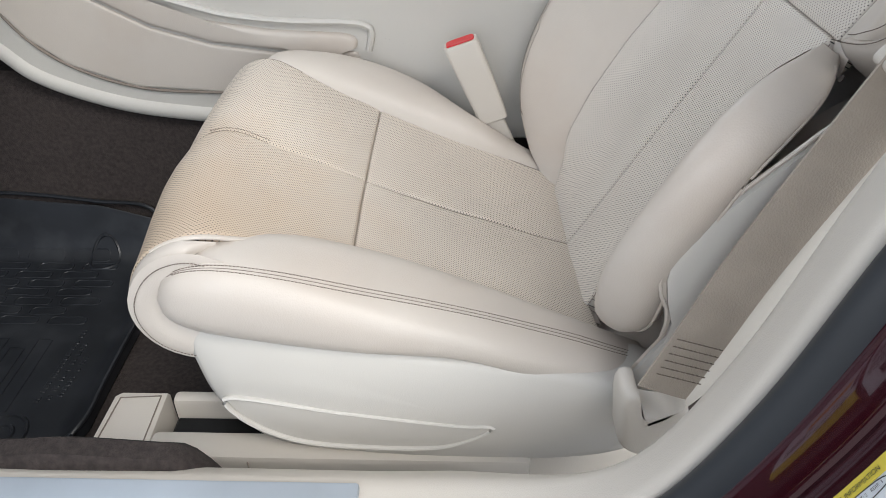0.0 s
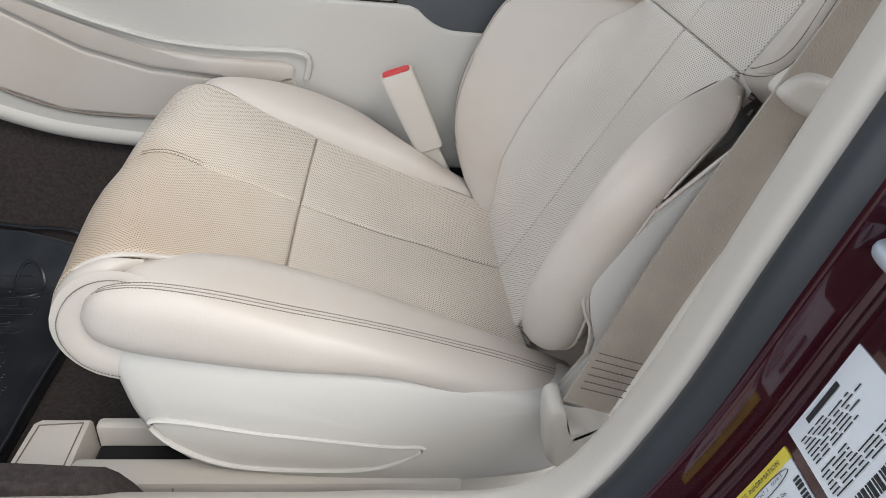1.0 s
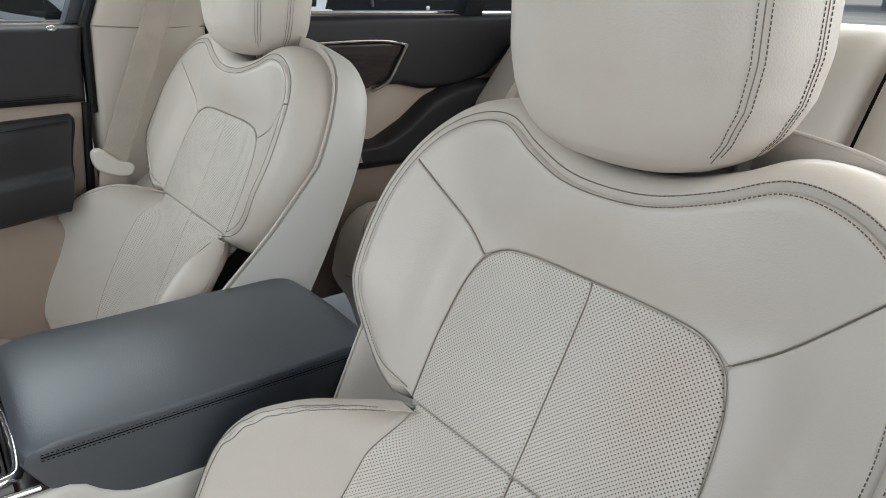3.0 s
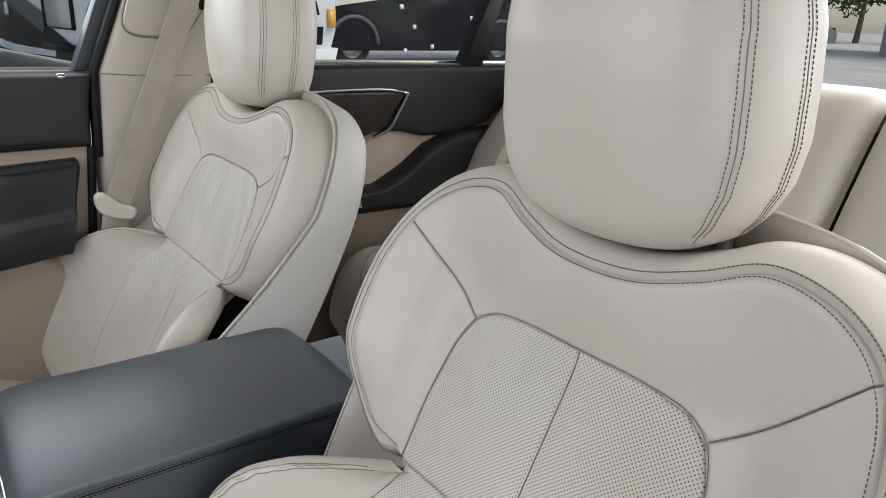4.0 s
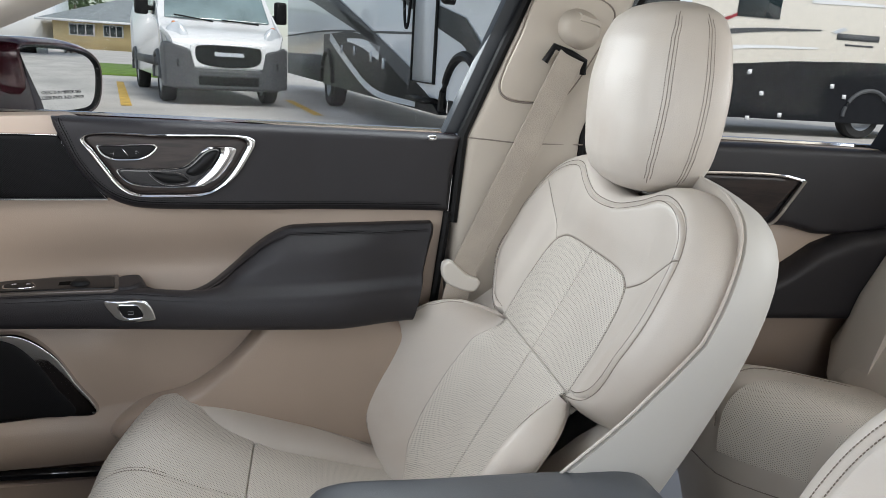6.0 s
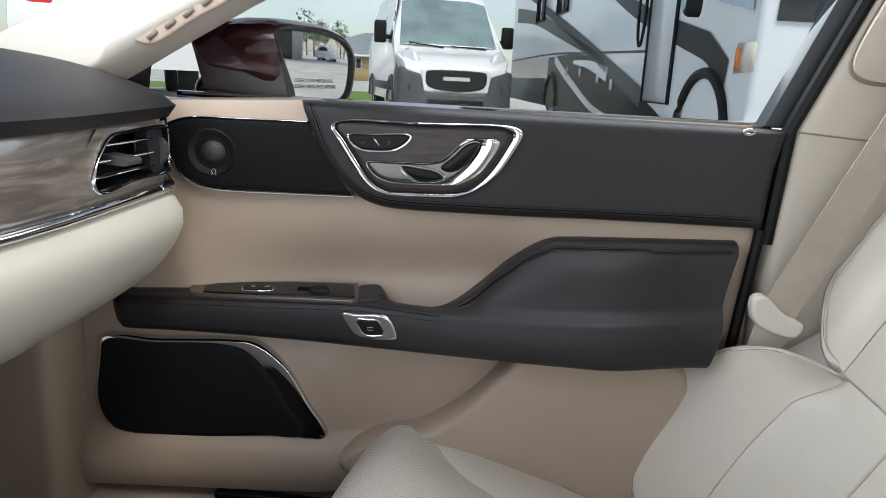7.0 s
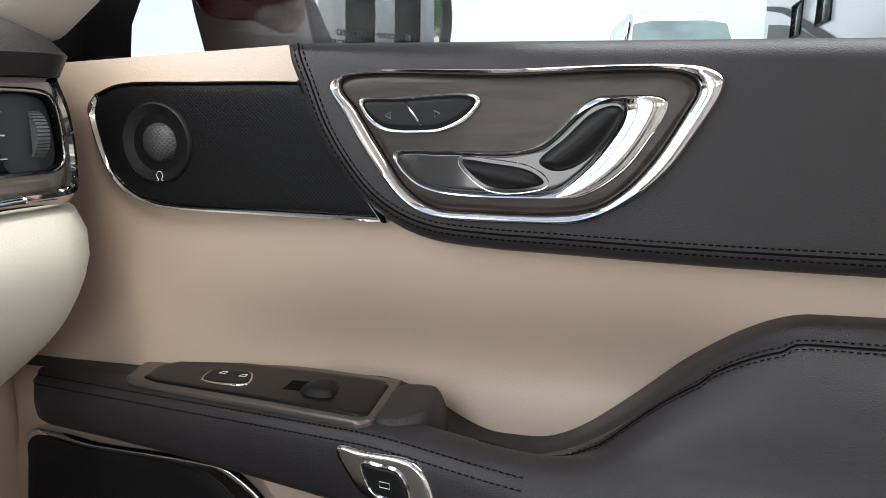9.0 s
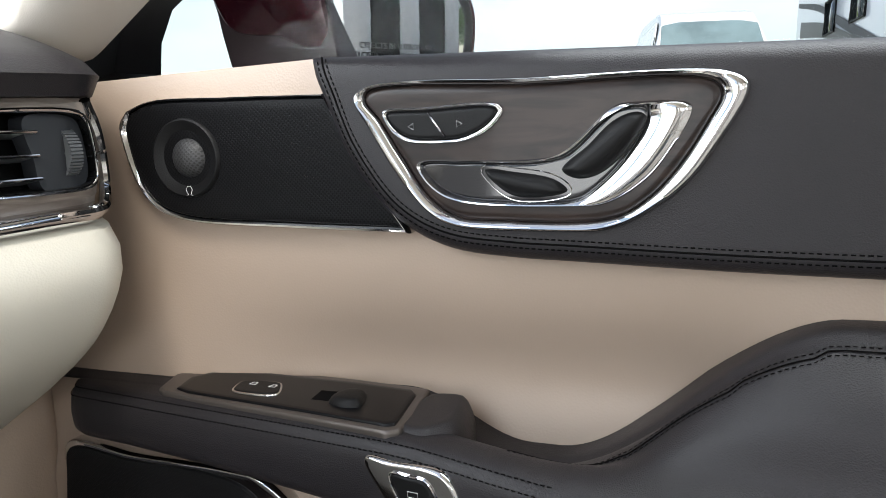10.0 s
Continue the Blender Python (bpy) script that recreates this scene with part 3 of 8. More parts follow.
    rise = lambda w: 0.016 + (0.032 if worn else 0.018) * smooth(w, 0.39, 0.475) - (0.012 if worn else 0.004) * smooth(w, 0.55, 0.66)

    def upper(v, w, h):
        d = dist_to(rim, np.array((v, w)))
        k = max(0.0, 1 - d / 0.10)
        mid = 1 - smooth(abs(v), 0.147, 0.20)
        k *= (1 - mid) + smooth(w, 0.52, 0.60) * mid
        return back(v, w, h + rise(w) * k**1.25 - 0.008 * max(0.0, 1 - d / 0.008) ** 2 * smooth(w, 0.385, 0.40) - 0.004 - 0.002 * (1 - smooth(w, 0.370, 0.380)) * (1 - smooth(abs(v), 0.13, 0.17)))

    up = {1: 0.0, -1: 0.020}
    part("face_backing", pillow([tuple(q) for q in rim[::4]], upper, -0.0012, 0.004, 0, 0.0, n=160, rings=12, spine=((-0.17, 0.53), (0.17, 0.53))), LEATHER, root)
    for s in (1, -1):
        o = [(s * g, 0.3772), (s * 0.147, 0.3772), (s * 0.148, 0.45), (s * 0.140, 0.512), (s * 0.128, 0.538), (s * 0.108, 0.552), (s * 0.075, 0.557), (s * g, 0.558)]
        part("insert_panel", pillow(o, upper, 0.0022, 0.004, 0.002, 0.02, n=120, corners=True, rings=9), leather_back, root)
        # wing: insert edge, seam, free rim
        seam_ = [(0.131, 0.540), (0.18, 0.572 + up[s] * 0.45), (0.236 - 0.008 * (up[s] > 0), 0.606 + up[s])]
        edges = [[(0.149, 0.379), (0.150, 0.45), (0.142, 0.513), (0.131, 0.540)], seam_, [seam_[2], (0.249, 0.56), (0.251, 0.50), (0.238, 0.440), (0.205, 0.398), (0.17, 0.384), (0.149, 0.379)]]
        o = [(s * q[0], q[1]) for e in edges for q in spline(e, 40, False)[:-1]]
        part("wing_panel", pillow(o, upper, 0.0022, 0.003, 0.001, 0.02, n=220, rings=9, corners=True), LEATHER, root)
    edges = []
    for s in (1, -1):
        seam_ = [(0.131, 0.5415), (0.18, 0.5735 + up[s] * 0.45), (0.236 - 0.008 * (up[s] > 0), 0.6075 + up[s])]
        run = np.vstack([spline([(0.0, 0.560), (0.075, 0.559), (0.108, 0.554), (0.131, 0.5415)], 40, False)[:-1], spline(seam_, 30, False)[:-1], spline([seam_[2], (0.212, 0.642), (0.176, 0.663), (0.135, 0.668), (0.092, 0.649), (0.045, 0.633), (0.0, 0.629)], 60, False)])
        edges.append(run * (s, 1))
    o = np.vstack([edges[0][:-1], edges[1][::-1][:-1]])
    part("yoke_panel", pillow([tuple(q) for q in o], upper, 0.0022, 0.003, 0.001, 0.02, n=320, rings=9, spine=((-0.17, 0.605), (0.17, 0.605)), corners=True), LEATHER, root)
    nr = outward(rim)
    rings = []
    def crease(p):
        """1 where the face runs down into the crease, 0 along the free rim."""
        return (1 - smooth(abs(p[0]), 0.13, 0.17)) * (1 - smooth(p[1], 0.39, 0.42))

    def rim_h(p):
        return rise(p[1]) - 0.009

    for off, h in ((-0.004, -0.004), (0.0, 0.0005), (0.006, 0.0038), (0.014, 0.0015), (0.023, -0.008), (0.031, -0.024), (0.036, -0.045), (0.035, -0.065), (0.024, -0.085), (0.0, -0.095), (-0.03, -0.098)):
        rings.append([back(p[0] + q[0] * off * (1 - 0.35 * max(0.0, -q[1])) * (1 - 0.5 * smooth(p[1], 0.615, 0.66) * smooth(-abs(p[0]), -0.16, -0.06)), max(p[1] + q[1] * off * (1 - 0.5 * max(0.0, -q[1])), 0.360) + 0.03 * crease(p), (h + rim_h(p)) * (1 - crease(p)) - 0.05 * crease(p)) for p, q in zip(rim, nr)])
    part("gusset", grid_mesh(rings, True, False), LEATHER, root)
    for off, h in ((-0.0045, 0.0), (0.0050, 0.0)):
        line = []
        for p, q in zip(rim, nr):
            if crease(p) < 0.3:
                a = np.array(p) + q * off
                line.append(upper(a[0], a[1], 0.0052) if off < 0 else back(a[0], a[1], 0.0047 + rim_h(p)))
        k = max(range(len(line) - 1), key=lambda i: np.linalg.norm(np.array(line[i + 1]) - np.array(line[i])))
        far_jump = np.linalg.norm(np.array(line[k + 1]) - np.array(line[k])) > 0.03
        sew.append(line[k + 1:] + line[:k + 1] if far_jump else line)
    part("crease_fill", grid_mesh([[back(v, w, h) for v in np.linspace(-0.168, 0.15, 8)] for w, h in ((0.355, -0.014), (0.370, -0.009), (0.3768, -0.0075), (0.384, -0.009), (0.40, -0.014))], False), LEATHER, root)
    # seam lines
    line = lambda pts, fn, n=40: part("seam", tube([fn(a, b) for a, b in spline(pts, n, False)], 0.0004, sides=6), GROOVE, root)
    ins = [(0.148, 0.379), (0.149, 0.45), (0.141, 0.5125), (0.129, 0.539), (0.108, 0.553), (0.075, 0.558), (0.0, 0.559)]
    line(ins + [(-a, b) for a, b in ins[-2::-1]], lambda a, b: upper(a, b, 0.0004), 120)
    for sg in (1, -1):
        line([(sg * 0.130, 0.541), (sg * 0.18, 0.573 + up[sg] * 0.45), (sg * 0.236 - sg * 0.008 * (up[sg] > 0), 0.6075 + up[sg])], lambda a, b: upper(a, b, 0.0012))
        line([(sg * side_v(w), w) for w in np.linspace(0.0, 0.372, 20)], lambda a, b: lower(a, b, 0.0022), 60)
    line([(0, 0.38), (0, 0.47), (0, 0.558)], lambda a, b: upper(a, b, 0.0008))
    line([(0, 0.0), (0, 0.2), (0, 0.374)], lambda a, b: lower(a, b, 0.0030))
    line([(0.0, 0.0), (0.15, 0.0), (0.275, 0.0)], lambda a, b: cushion(a, b, 0.0034))
    line([(0.0, 0.160), (0.14, 0.172), (0.275, 0.1785), (0.38, 0.192), (0.45, 0.205)], lambda a, b: cushion(a, b, 0.004))
    # hard shell behind
    outl = [(0.255, -0.02), (0.282, 0.1), (0.292, 0.25), (0.300, 0.45), (0.285, 0.60), (0.247, 0.675), (0.19, 0.708), (0.11, 0.722), (0.0, 0.725)]
    outl = spline(outl + [(-a * 0.93, b) for a, b in outl[-2::-1]], 120)
    brow = ((-0.02, 0.0), (0.10, 0.005), (0.125, 0.02), (0.145, 0.047), (0.186, 0.068), (0.26, 0.056), (0.33, 0.042), (0.42, 0.012), (0.49, -0.008), (0.54, -0.022), (0.73, -0.021))
    brow_h = lambda v, w: knots(w, brow) if v < 0 or not worn else -0.032
    ring_at = lambda f, dh, low=9.0: [back(v * f, 0.34 + (w - 0.34) * f, brow_h(v, w) + dh if low > 1 else (low if dh < -0.1 else min(brow_h(v, w) + dh, low))) for v, w in outl]
    part("side_wrap", grid_mesh([ring_at(f, h) for f, h in ((0.55, -0.085), (0.70, -0.075), (0.82, -0.060), (0.90, -0.030), (0.945, -0.012), (0.975, -0.003), (0.992, 0.0), (0.990, -0.004))], True), LEATHER, root, "leather wrap round the side of the backrest")
    part("wrap_piping", tube([back(v * 0.996, 0.34 + (w - 0.34) * 0.996, brow_h(v, w) + 0.0005) for v, w in spline([tuple(q) for q in outl if q[1] > 0.09], 160, False)], 0.0019), LEATHER, root)
    part("back_shell", grid_mesh([ring_at(0.985, -0.004), ring_at(1.0, -0.006), ring_at(1.006, -0.016), ring_at(1.006, -0.030, -0.044), ring_at(1.003, -0.055, -0.066), ring_at(0.985, -0.2, -0.088), ring_at(0.93, -0.3, -0.105)] + [ring_at(f, -0.5, h) for f, h in ((0.8, -0.122), (0.5, -0.136), (0.01, -0.14))], True), SHELL, root)
    # headrest: level sections stacked up, with upright seams at its front corners and its rear cover
    hx, _, hz = back(0, 0.672, 0.0)
    hx, hv = (hx, 0.006) if worn else (hx + 0.010, 0.0)
    tilt = radians(-3 if worn else 2)
    ct, st = math.cos(tilt), math.sin(tilt)
    half_sec = spline([(0.0, 0.078), (0.05, 0.074), (0.096, 0.060), (0.121, 0.034), (0.130, 0.004), (0.1305, -0.022), (0.122, -0.045), (0.095, -0.060), (0.05, -0.065), (0.0, -0.066)], 61, False)
    wide_at = ((0.0, 0.44), (0.006, 0.60), (0.016, 0.735), (0.033, 0.85), (0.058, 0.945), (0.09, 0.995), (0.13, 1.0), (0.17, 0.98), (0.20, 0.93), (0.225, 0.865), (0.243, 0.76), (0.254, 0.60), (0.261, 0.38))
    deep_at = ((0.0, 0.50), (0.006, 0.66), (0.02, 0.85), (0.045, 0.96), (0.09, 1.0), (0.16, 1.0), (0.21, 0.90), (0.24, 0.74), (0.256, 0.5), (0.261, 0.3))

    def head(v, ww, hh, grow=0.0):
        kv, kh = knots(ww, wide_at), knots(ww, deep_at)
        hh = -0.004 + (hh + grow * (1 if hh > 0 else -0.6) + 0.004) * kh + 0.004 * math.sin(ww * 19) * noise.noise((v * 9, ww * 9, 2.0))
        return (hx + ww * st - hh * ct, side * (v + math.copysign(grow, v) * min(1, abs(v) / 0.1)) * kv + hv, hz + ww * ct + hh * st)

    levels = spline([(0.0, 0), (0.006, 0), (0.02, 0), (0.06, 0), (0.13, 0), (0.2, 0), (0.245, 0), (0.257, 0), (0.261, 0)], 46, False)[:, 0]
    i1, i2 = 22, 31
    run = [(-v, h) for v, h in half_sec[::-1]] + [tuple(q) for q in half_sec[1:]]
    m0 = 60
    pieces = (("headrest", range(m0 - i1, m0 + i1 + 1)), ("side_band", range(m0 + i1, m0 + i2 + 1)), ("side_band", range(m0 - i2, m0 - i1 + 1)), ("rear_cover", list(range(m0 + i2, 121)) + list(range(1, m0 - i2 + 1))))
    rest = None
    for nm, idx in pieces:
        idx = list(idx)
        bm = grid_mesh([[head(*run[i][:1], ww, run[i][1], 0.0) for i in idx] for ww in levels], False)
        rest = part(nm, bm, LEATHER, root if rest is None else rest) if nm == "headrest" else (part(nm, bm, LEATHER, rest), rest)[1]
    for w_end in (levels[0], levels[-1]):
        part("end_cover", grid_mesh([[head(v * f, w_end, h * f) for v, h in run[:-1]] for f in (1.0, 0.6, 0.02)], True), LEATHER, rest)
    for sg in (1, -1):
        for i_, off in ((i1, 1.35), (i2, 1.35)):
            at_i = lambda k: np.array([np.interp(k, range(121), [q[j] for q in run]) for j in (0, 1)])
            part("seam", tube([head(*at_i(m0 + sg * i_)[:1], ww, at_i(m0 + sg * i_)[1], 0.0001) for ww in levels[3:-3]], 0.0005, sides=6), GROOVE, rest)
            for dk in (-off * 0.6, off * 0.6):
                q = at_i(m0 + sg * i_ + dk)
                part("stitching", stitches([head(q[0], ww, q[1], 0.0004) for ww in spline([(x, 0) for x in levels[4:-4]], 120, False)[:, 0]], 0.0023, 0.0013, 0.00045), PIPING, rest)
    for yy in (-0.06, 0.06):
        part("headrest_post", tube([back(yy, 0.66, -0.05), back(yy, 0.70, -0.035)], 0.007), SHELL, root)
    part("post_collar", pillow([(-0.10, 0.60), (0.10, 0.60), (0.115, 0.62), (0.10, 0.64), (-0.10, 0.64), (-0.115, 0.62)], lambda a, b, h: back(a, 0.672 + h + 0.012, -0.08 + (b - 0.62)), 0.010, 0.006, 0, 0.01), SHELL, root)
    # plastic valance on the outer side, in the plane along the car
    val = [(-0.414, 0.062), (-0.408, 0.012), (-0.392, -0.037), (-0.353, -0.083), (-0.28, -0.101), (-0.04, -0.111), (0.06, -0.085), (0.098, -0.02), (0.085, 0.006), (0.03, 0.012), (-0.05, 0.028), (-0.18, 0.043), (-0.3, 0.058)]
    val = spline(val, 110)
    cv = val.mean(0)
    secs = []
    for f, y in [(0.90, -0.19), (0.985, -0.21), (1.0, -0.228), (0.997, -0.243), (0.985, -0.251), (0.95, -0.2565), (0.85, -0.259), (0.5, -0.261), (0.03, -0.261)]:
        secs.append([(cv[0] + (x - cv[0]) * f, side * (y + 0.014 * smooth(cv[1] + (z - cv[1]) * f, 0.0, 0.08)), cv[1] + (z - cv[1]) * f) for x, z in val])
    valance = part("side_valance", grid_mesh(secs, True, True), SHELL, root)
    if worn:
        rec = [(-0.385, -0.015), (-0.26, -0.033), (-0.14, -0.050), (-0.104, -0.052), (-0.15, -0.083), (-0.24, -0.088), (-0.32, -0.077), (-0.37, -0.045)]
        face = lambda x, z, h: (x, -(0.2585 + h), z)
        part("recess_panel", pillow(rec, face, -0.003, 0.006, 0, 0, n=100), SHELL, valance)
        part("recess_rim", tube([face(x, z, 0.0015) for x, z in spline(rec, 100)], 0.0035, True, flat=0.7), SHELL, valance)
    secs = []
    for f, y in [(0.9, 0.20), (1.0, 0.215), (1.0, 0.235), (0.95, 0.245), (0.5, 0.247), (0.03, 0.247)]:
        secs.append([(cv[0] + (x - cv[0]) * f, side * y, cv[1] - 0.02 + (z - cv[1]) * f * 0.9) for x, z in val])
    part("inner_valance", grid_mesh(secs, True, True), SHELL, root)
    for l in sew:
        part("stitching", stitches(l), PIPING, root)
    # seat rails down to the floor
    for yy in (-0.21, 0.20):
        part("seat_rail", box(-0.36 if worn else -0.50, side * yy - 0.018, -0.243, 0.16, side * yy + 0.018, -0.125, 0.006, 2), TRIM, root)
    return root


driver_seat = front_seat(1, 0.757, 0.0, 0.0, True)
passenger_seat = front_seat(-1, 1.603, 0.012, 0.006, False)
# ---------------------------------------------------------------- front passenger door
def door_y(x):
    return 1.846 + 0.11 * (min(x, 0.03) + 0.2)


def pitch(x, y, z):
    """The trim above the pocket leans forward by two and a half degrees."""
    k = 0.045 * smooth(z, 0.56, 0.68)
    return (x - k * (z - 0.87), y, z + k * (x + 0.43))


def belt(x):
    """Height of the window sill before that lean."""
    return 1.024 - 0.0585 * max(0.0, x + 0.37)


def on_door(x, z, h):
    return pitch(x, door_y(x) - h + 6.0 * max(0.0, z - 1.0) ** 2, z)


def ring_path(outline, inset, f, n=160, closed=True):
    o = spline(outline, n, closed)
    if closed:
        o = o - outward(o) * inset
    return [f(p[0], p[1]) for p in o]


def inset_line(outline, inset, n):
    """A line inside an open run of outline points, moved by inset to its left."""
    o = spline(outline, n, False)
    d = np.gradient(o, axis=0)
    nm = np.stack([-d[:, 1], d[:, 0]], 1)
    nm /= np.linalg.norm(nm, axis=1)[:, None]
    return o + nm * inset


def frame_ring(outer, inner, to_world, height, n=160, bead=0.0):
    """A raised band between two outlines, rounded over its width."""
    a, b = spline(outer, n), spline(inner, n)
    k = int(np.argmin(np.linalg.norm(b - a[0], axis=1)))
    b = np.roll(b, -k, 0)
    if np.linalg.norm(b[n // 4] - a[n // 4]) > np.linalg.norm(b[-n // 4] - a[n // 4]):
        b = np.roll(b[::-1], 1, 0)
    rows = []
    for s, h in ((0, -0.004), (0, 0.35), (0.12, 0.8), (0.35, 1.0), (0.65, 0.95), (0.88, 0.7), (1.0, 0.2), (1.0, -0.004)):
        rows.append([to_world(*(p + (q - p) * s), height * h if h > 0 else h) for p, q in zip(a, b)])
    return grid_mesh(rows, True, False)


door = thing("front_door", "closed front car door in dark leather, beige vinyl, chrome and walnut", "car door")


def skin(x, z):
    h = -0.004
    h -= 0.030 * math.exp(-((z - 0.765) / 0.055) ** 2) * smooth(x, -0.56, -0.33) * (1 - smooth(x, -0.10, 0.0))
    h += 0.012 * (1 - smooth(z, 0.62, 0.69)) * (1 - smooth(x, -0.36, -0.28))
    h += 0.030 * (1 - smooth(z, 0.50, 0.53)) * (0.6 + 0.4 * math.sin(min(max((z - 0.43) / 0.08, 0), 1) * math.pi))
    h -= 0.035 * (1 - smooth(z, 0.425, 0.435)) * smooth(z, 0.405, 0.412)
    return h


rows = []
for z in list(np.linspace(0.34, 0.56, 40)) + list(np.linspace(0.57, 1.0, 30)) + list(np.linspace(1.005, 1.024, 8)):
    rows.append([on_door(x, min(z, belt(x) - 0.006) if x > -0.36 else z, skin(x, z)) for x in np.linspace(-0.86, 0.262 + 0.02 * smooth(z, 0.8, 1.0), 70)])
rows.append([(p[0], p[1] + 0.05, p[2] + 0.002) for p in rows[-1]])
rows.insert(0, [(p[0], p[1] + 0.1, p[2]) for p in rows[0]])
part("door_skin", grid_mesh(rows, False), BEIGE, door)
part("door_shell", prism([(-0.86, 0.33), (0.25, 0.33), (0.275, 0.9), (0.288, 1.012), (-0.86, 1.015)], lambda x, z, h: (x, 1.905 + h, z), -0.005, 0.075), PAINT, door, "burgundy painted outer panel")

up_left = [(-0.374, 1.024), (-0.371, 1.010), (-0.365, 0.994), (-0.350, 0.952), (-0.322, 0.909), (-0.298, 0.889), (-0.267, 0.876), (-0.221, 0.8705), (-0.181, 0.869), (-0.075, 0.866), (0.05, 0.8635), (0.16, 0.860), (0.264, 0.856)]
up_left = [(x + 0.0035, z - 0.0065 * smooth(x, -0.28, 0.05)) for x, z in up_left]
up_all = up_left + [(0.276, 0.93), (0.288, belt(0.288)), (0.1, belt(0.1)), (-0.1, belt(-0.1)), (-0.25, belt(-0.25))]
upper_panel = part("upper_panel", pillow(spline(up_left, 60, False).tolist() + up_all[len(up_left):], on_door, 0.018, 0.014, 0.0, 0.02, n=260, corners=True, rings=10, spine=((-0.26, 0.955), (0.2, 0.955))), DARK, door, "dark grained leather upper panel")
for ins in (0.0105, 0.0175):
    ln = inset_line(up_left, ins, 200)
    part("stitching", stitches([on_door(x, z, 0.0185) for x, z in ln[2:-6]], 0.0027, 0.0018, 0.00048), DARK_THREAD, upper_panel)
part("seam", tube([on_door(x, z, 0.0178) for x, z in inset_line(up_left, 0.014, 160)[1:-4]], 0.0008), DARK_THREAD, upper_panel)
part("lock_pin_ring", tube([on_door(0.235 + 0.007 * math.cos(a), 0.984 + 0.003 * math.sin(a), 0.017) for a in np.linspace(0, math.tau, 24, endpoint=False)], 0.002, True), CHROME, door)

BEZEL = [(-0.332, 0.993), (-0.318, 1.001), (-0.206, 0.998), (-0.081, 0.992), (-0.069, 0.985), (-0.069, 0.978), (-0.086, 0.948), (-0.103, 0.925), (-0.128, 0.906), (-0.154, 0.895), (-0.185, 0.894), (-0.258, 0.898), (-0.276, 0.906), (-0.296, 0.928), (-0.321, 0.970)]
WOODP = [(-0.320, 0.997), (-0.205, 0.993), (-0.090, 0.987), (-0.084, 0.979), (-0.092, 0.962), (-0.110, 0.934), (-0.128, 0.915), (-0.150, 0.903), (-0.227, 0.902), (-0.257, 0.905), (-0.277, 0.918), (-0.297, 0.948), (-0.314, 0.977), (-0.324, 0.991)]
bezel_base = lambda x, z, h: on_door(x + 0.0035, z - 0.0025, 0.0175 + h)
part("bezel", frame_ring(BEZEL, WOODP, bezel_base, 0.0075, 200), CHROME, door, "polished chrome bezel")
walnut = part("walnut_panel", pillow(WOODP, bezel_base, 0.0035, 0.006, 0, 0.0, n=180), WOOD, door, "dark walnut veneer panel")
LOCK = [(-0.309, 0.982), (-0.278, 0.983), (-0.224, 0.982), (-0.220, 0.977), (-0.229, 0.966), (-0.247, 0.958), (-0.264, 0.957), (-0.290, 0.959), (-0.302, 0.966), (-0.308, 0.976)]
LOCKIN = [(-0.3055, 0.9795), (-0.278, 0.980), (-0.227, 0.9795), (-0.2245, 0.977), (-0.232, 0.9685), (-0.248, 0.9612), (-0.264, 0.960), (-0.288, 0.962), (-0.299, 0.968), (-0.3045, 0.975)]
on_wood = lambda x, z, h: on_door(x + 0.0035, z - 0.0025, 0.0208 + h)
part("switch_frame", frame_ring(LOCK, LOCKIN, on_wood, 0.003, 120), CHROME, walnut)
lockbtn = part("seat_memory_switch", pillow(LOCKIN, on_wood, 0.0025, 0.003, 0, 0.0, n=100), BLACK, walnut, "black rocker switch")
part("switch_divider", tube([on_wood(-0.274, 0.979, 0.0028), on_wood(-0.262, 0.962, 0.0028)], 0.0007), GLOSS, lockbtn)
part("switch_glint", tube([on_wood(-0.2715, 0.9755, 0.003), on_wood(-0.2645, 0.9655, 0.003)], 0.0009), CHROME, lockbtn)
WHITEINK = mat("white_print", (0.7, 0.7, 0.7), 0.6)
for xx, d in ((-0.287, -1), (-0.251, 1)):
    part("arrow_mark", tube([on_wood(xx + d * 0.0022, 0.970, 0.0029), on_wood(xx - d * 0.0018, 0.9722, 0.0029), on_wood(xx - d * 0.0018, 0.9678, 0.0029)], 0.00022, True, 5), WHITEINK, lockbtn)
HANDLE = [(-0.284, 0.944), (-0.250, 0.945), (-0.197, 0.944), (-0.181, 0.947), (-0.148, 0.975), (-0.135, 0.977), (-0.103, 0.974), (-0.101, 0.970), (-0.119, 0.938), (-0.133, 0.924), (-0.153, 0.913), (-0.184, 0.911), (-0.251, 0.915), (-0.269, 0.922), (-0.281, 0.935)]
HANDIN = [(-0.2805, 0.9425), (-0.250, 0.9430), (-0.197, 0.9415), (-0.1785, 0.945), (-0.1465, 0.9725), (-0.137, 0.9745), (-0.1285, 0.9735), (-0.1265, 0.968), (-0.139, 0.945), (-0.157, 0.926), (-0.172, 0.916), (-0.200, 0.9145), (-0.250, 0.918), (-0.266, 0.924), (-0.277, 0.934)]
part("handle_frame", frame_ring(HANDLE, HANDIN, on_wood, 0.0055, 200), CHROME, walnut)
cup = part("handle_cup", pillow(HANDIN, on_wood, 0.0012, 0.003, 0, 0.0, n=140), GLOSS, walnut, "gloss black handle recess")
GRIP1 = [(-0.182, 0.936), (-0.165, 0.951), (-0.147, 0.967), (-0.133, 0.971), (-0.128, 0.968), (-0.143, 0.943), (-0.160, 0.931), (-0.174, 0.930)]
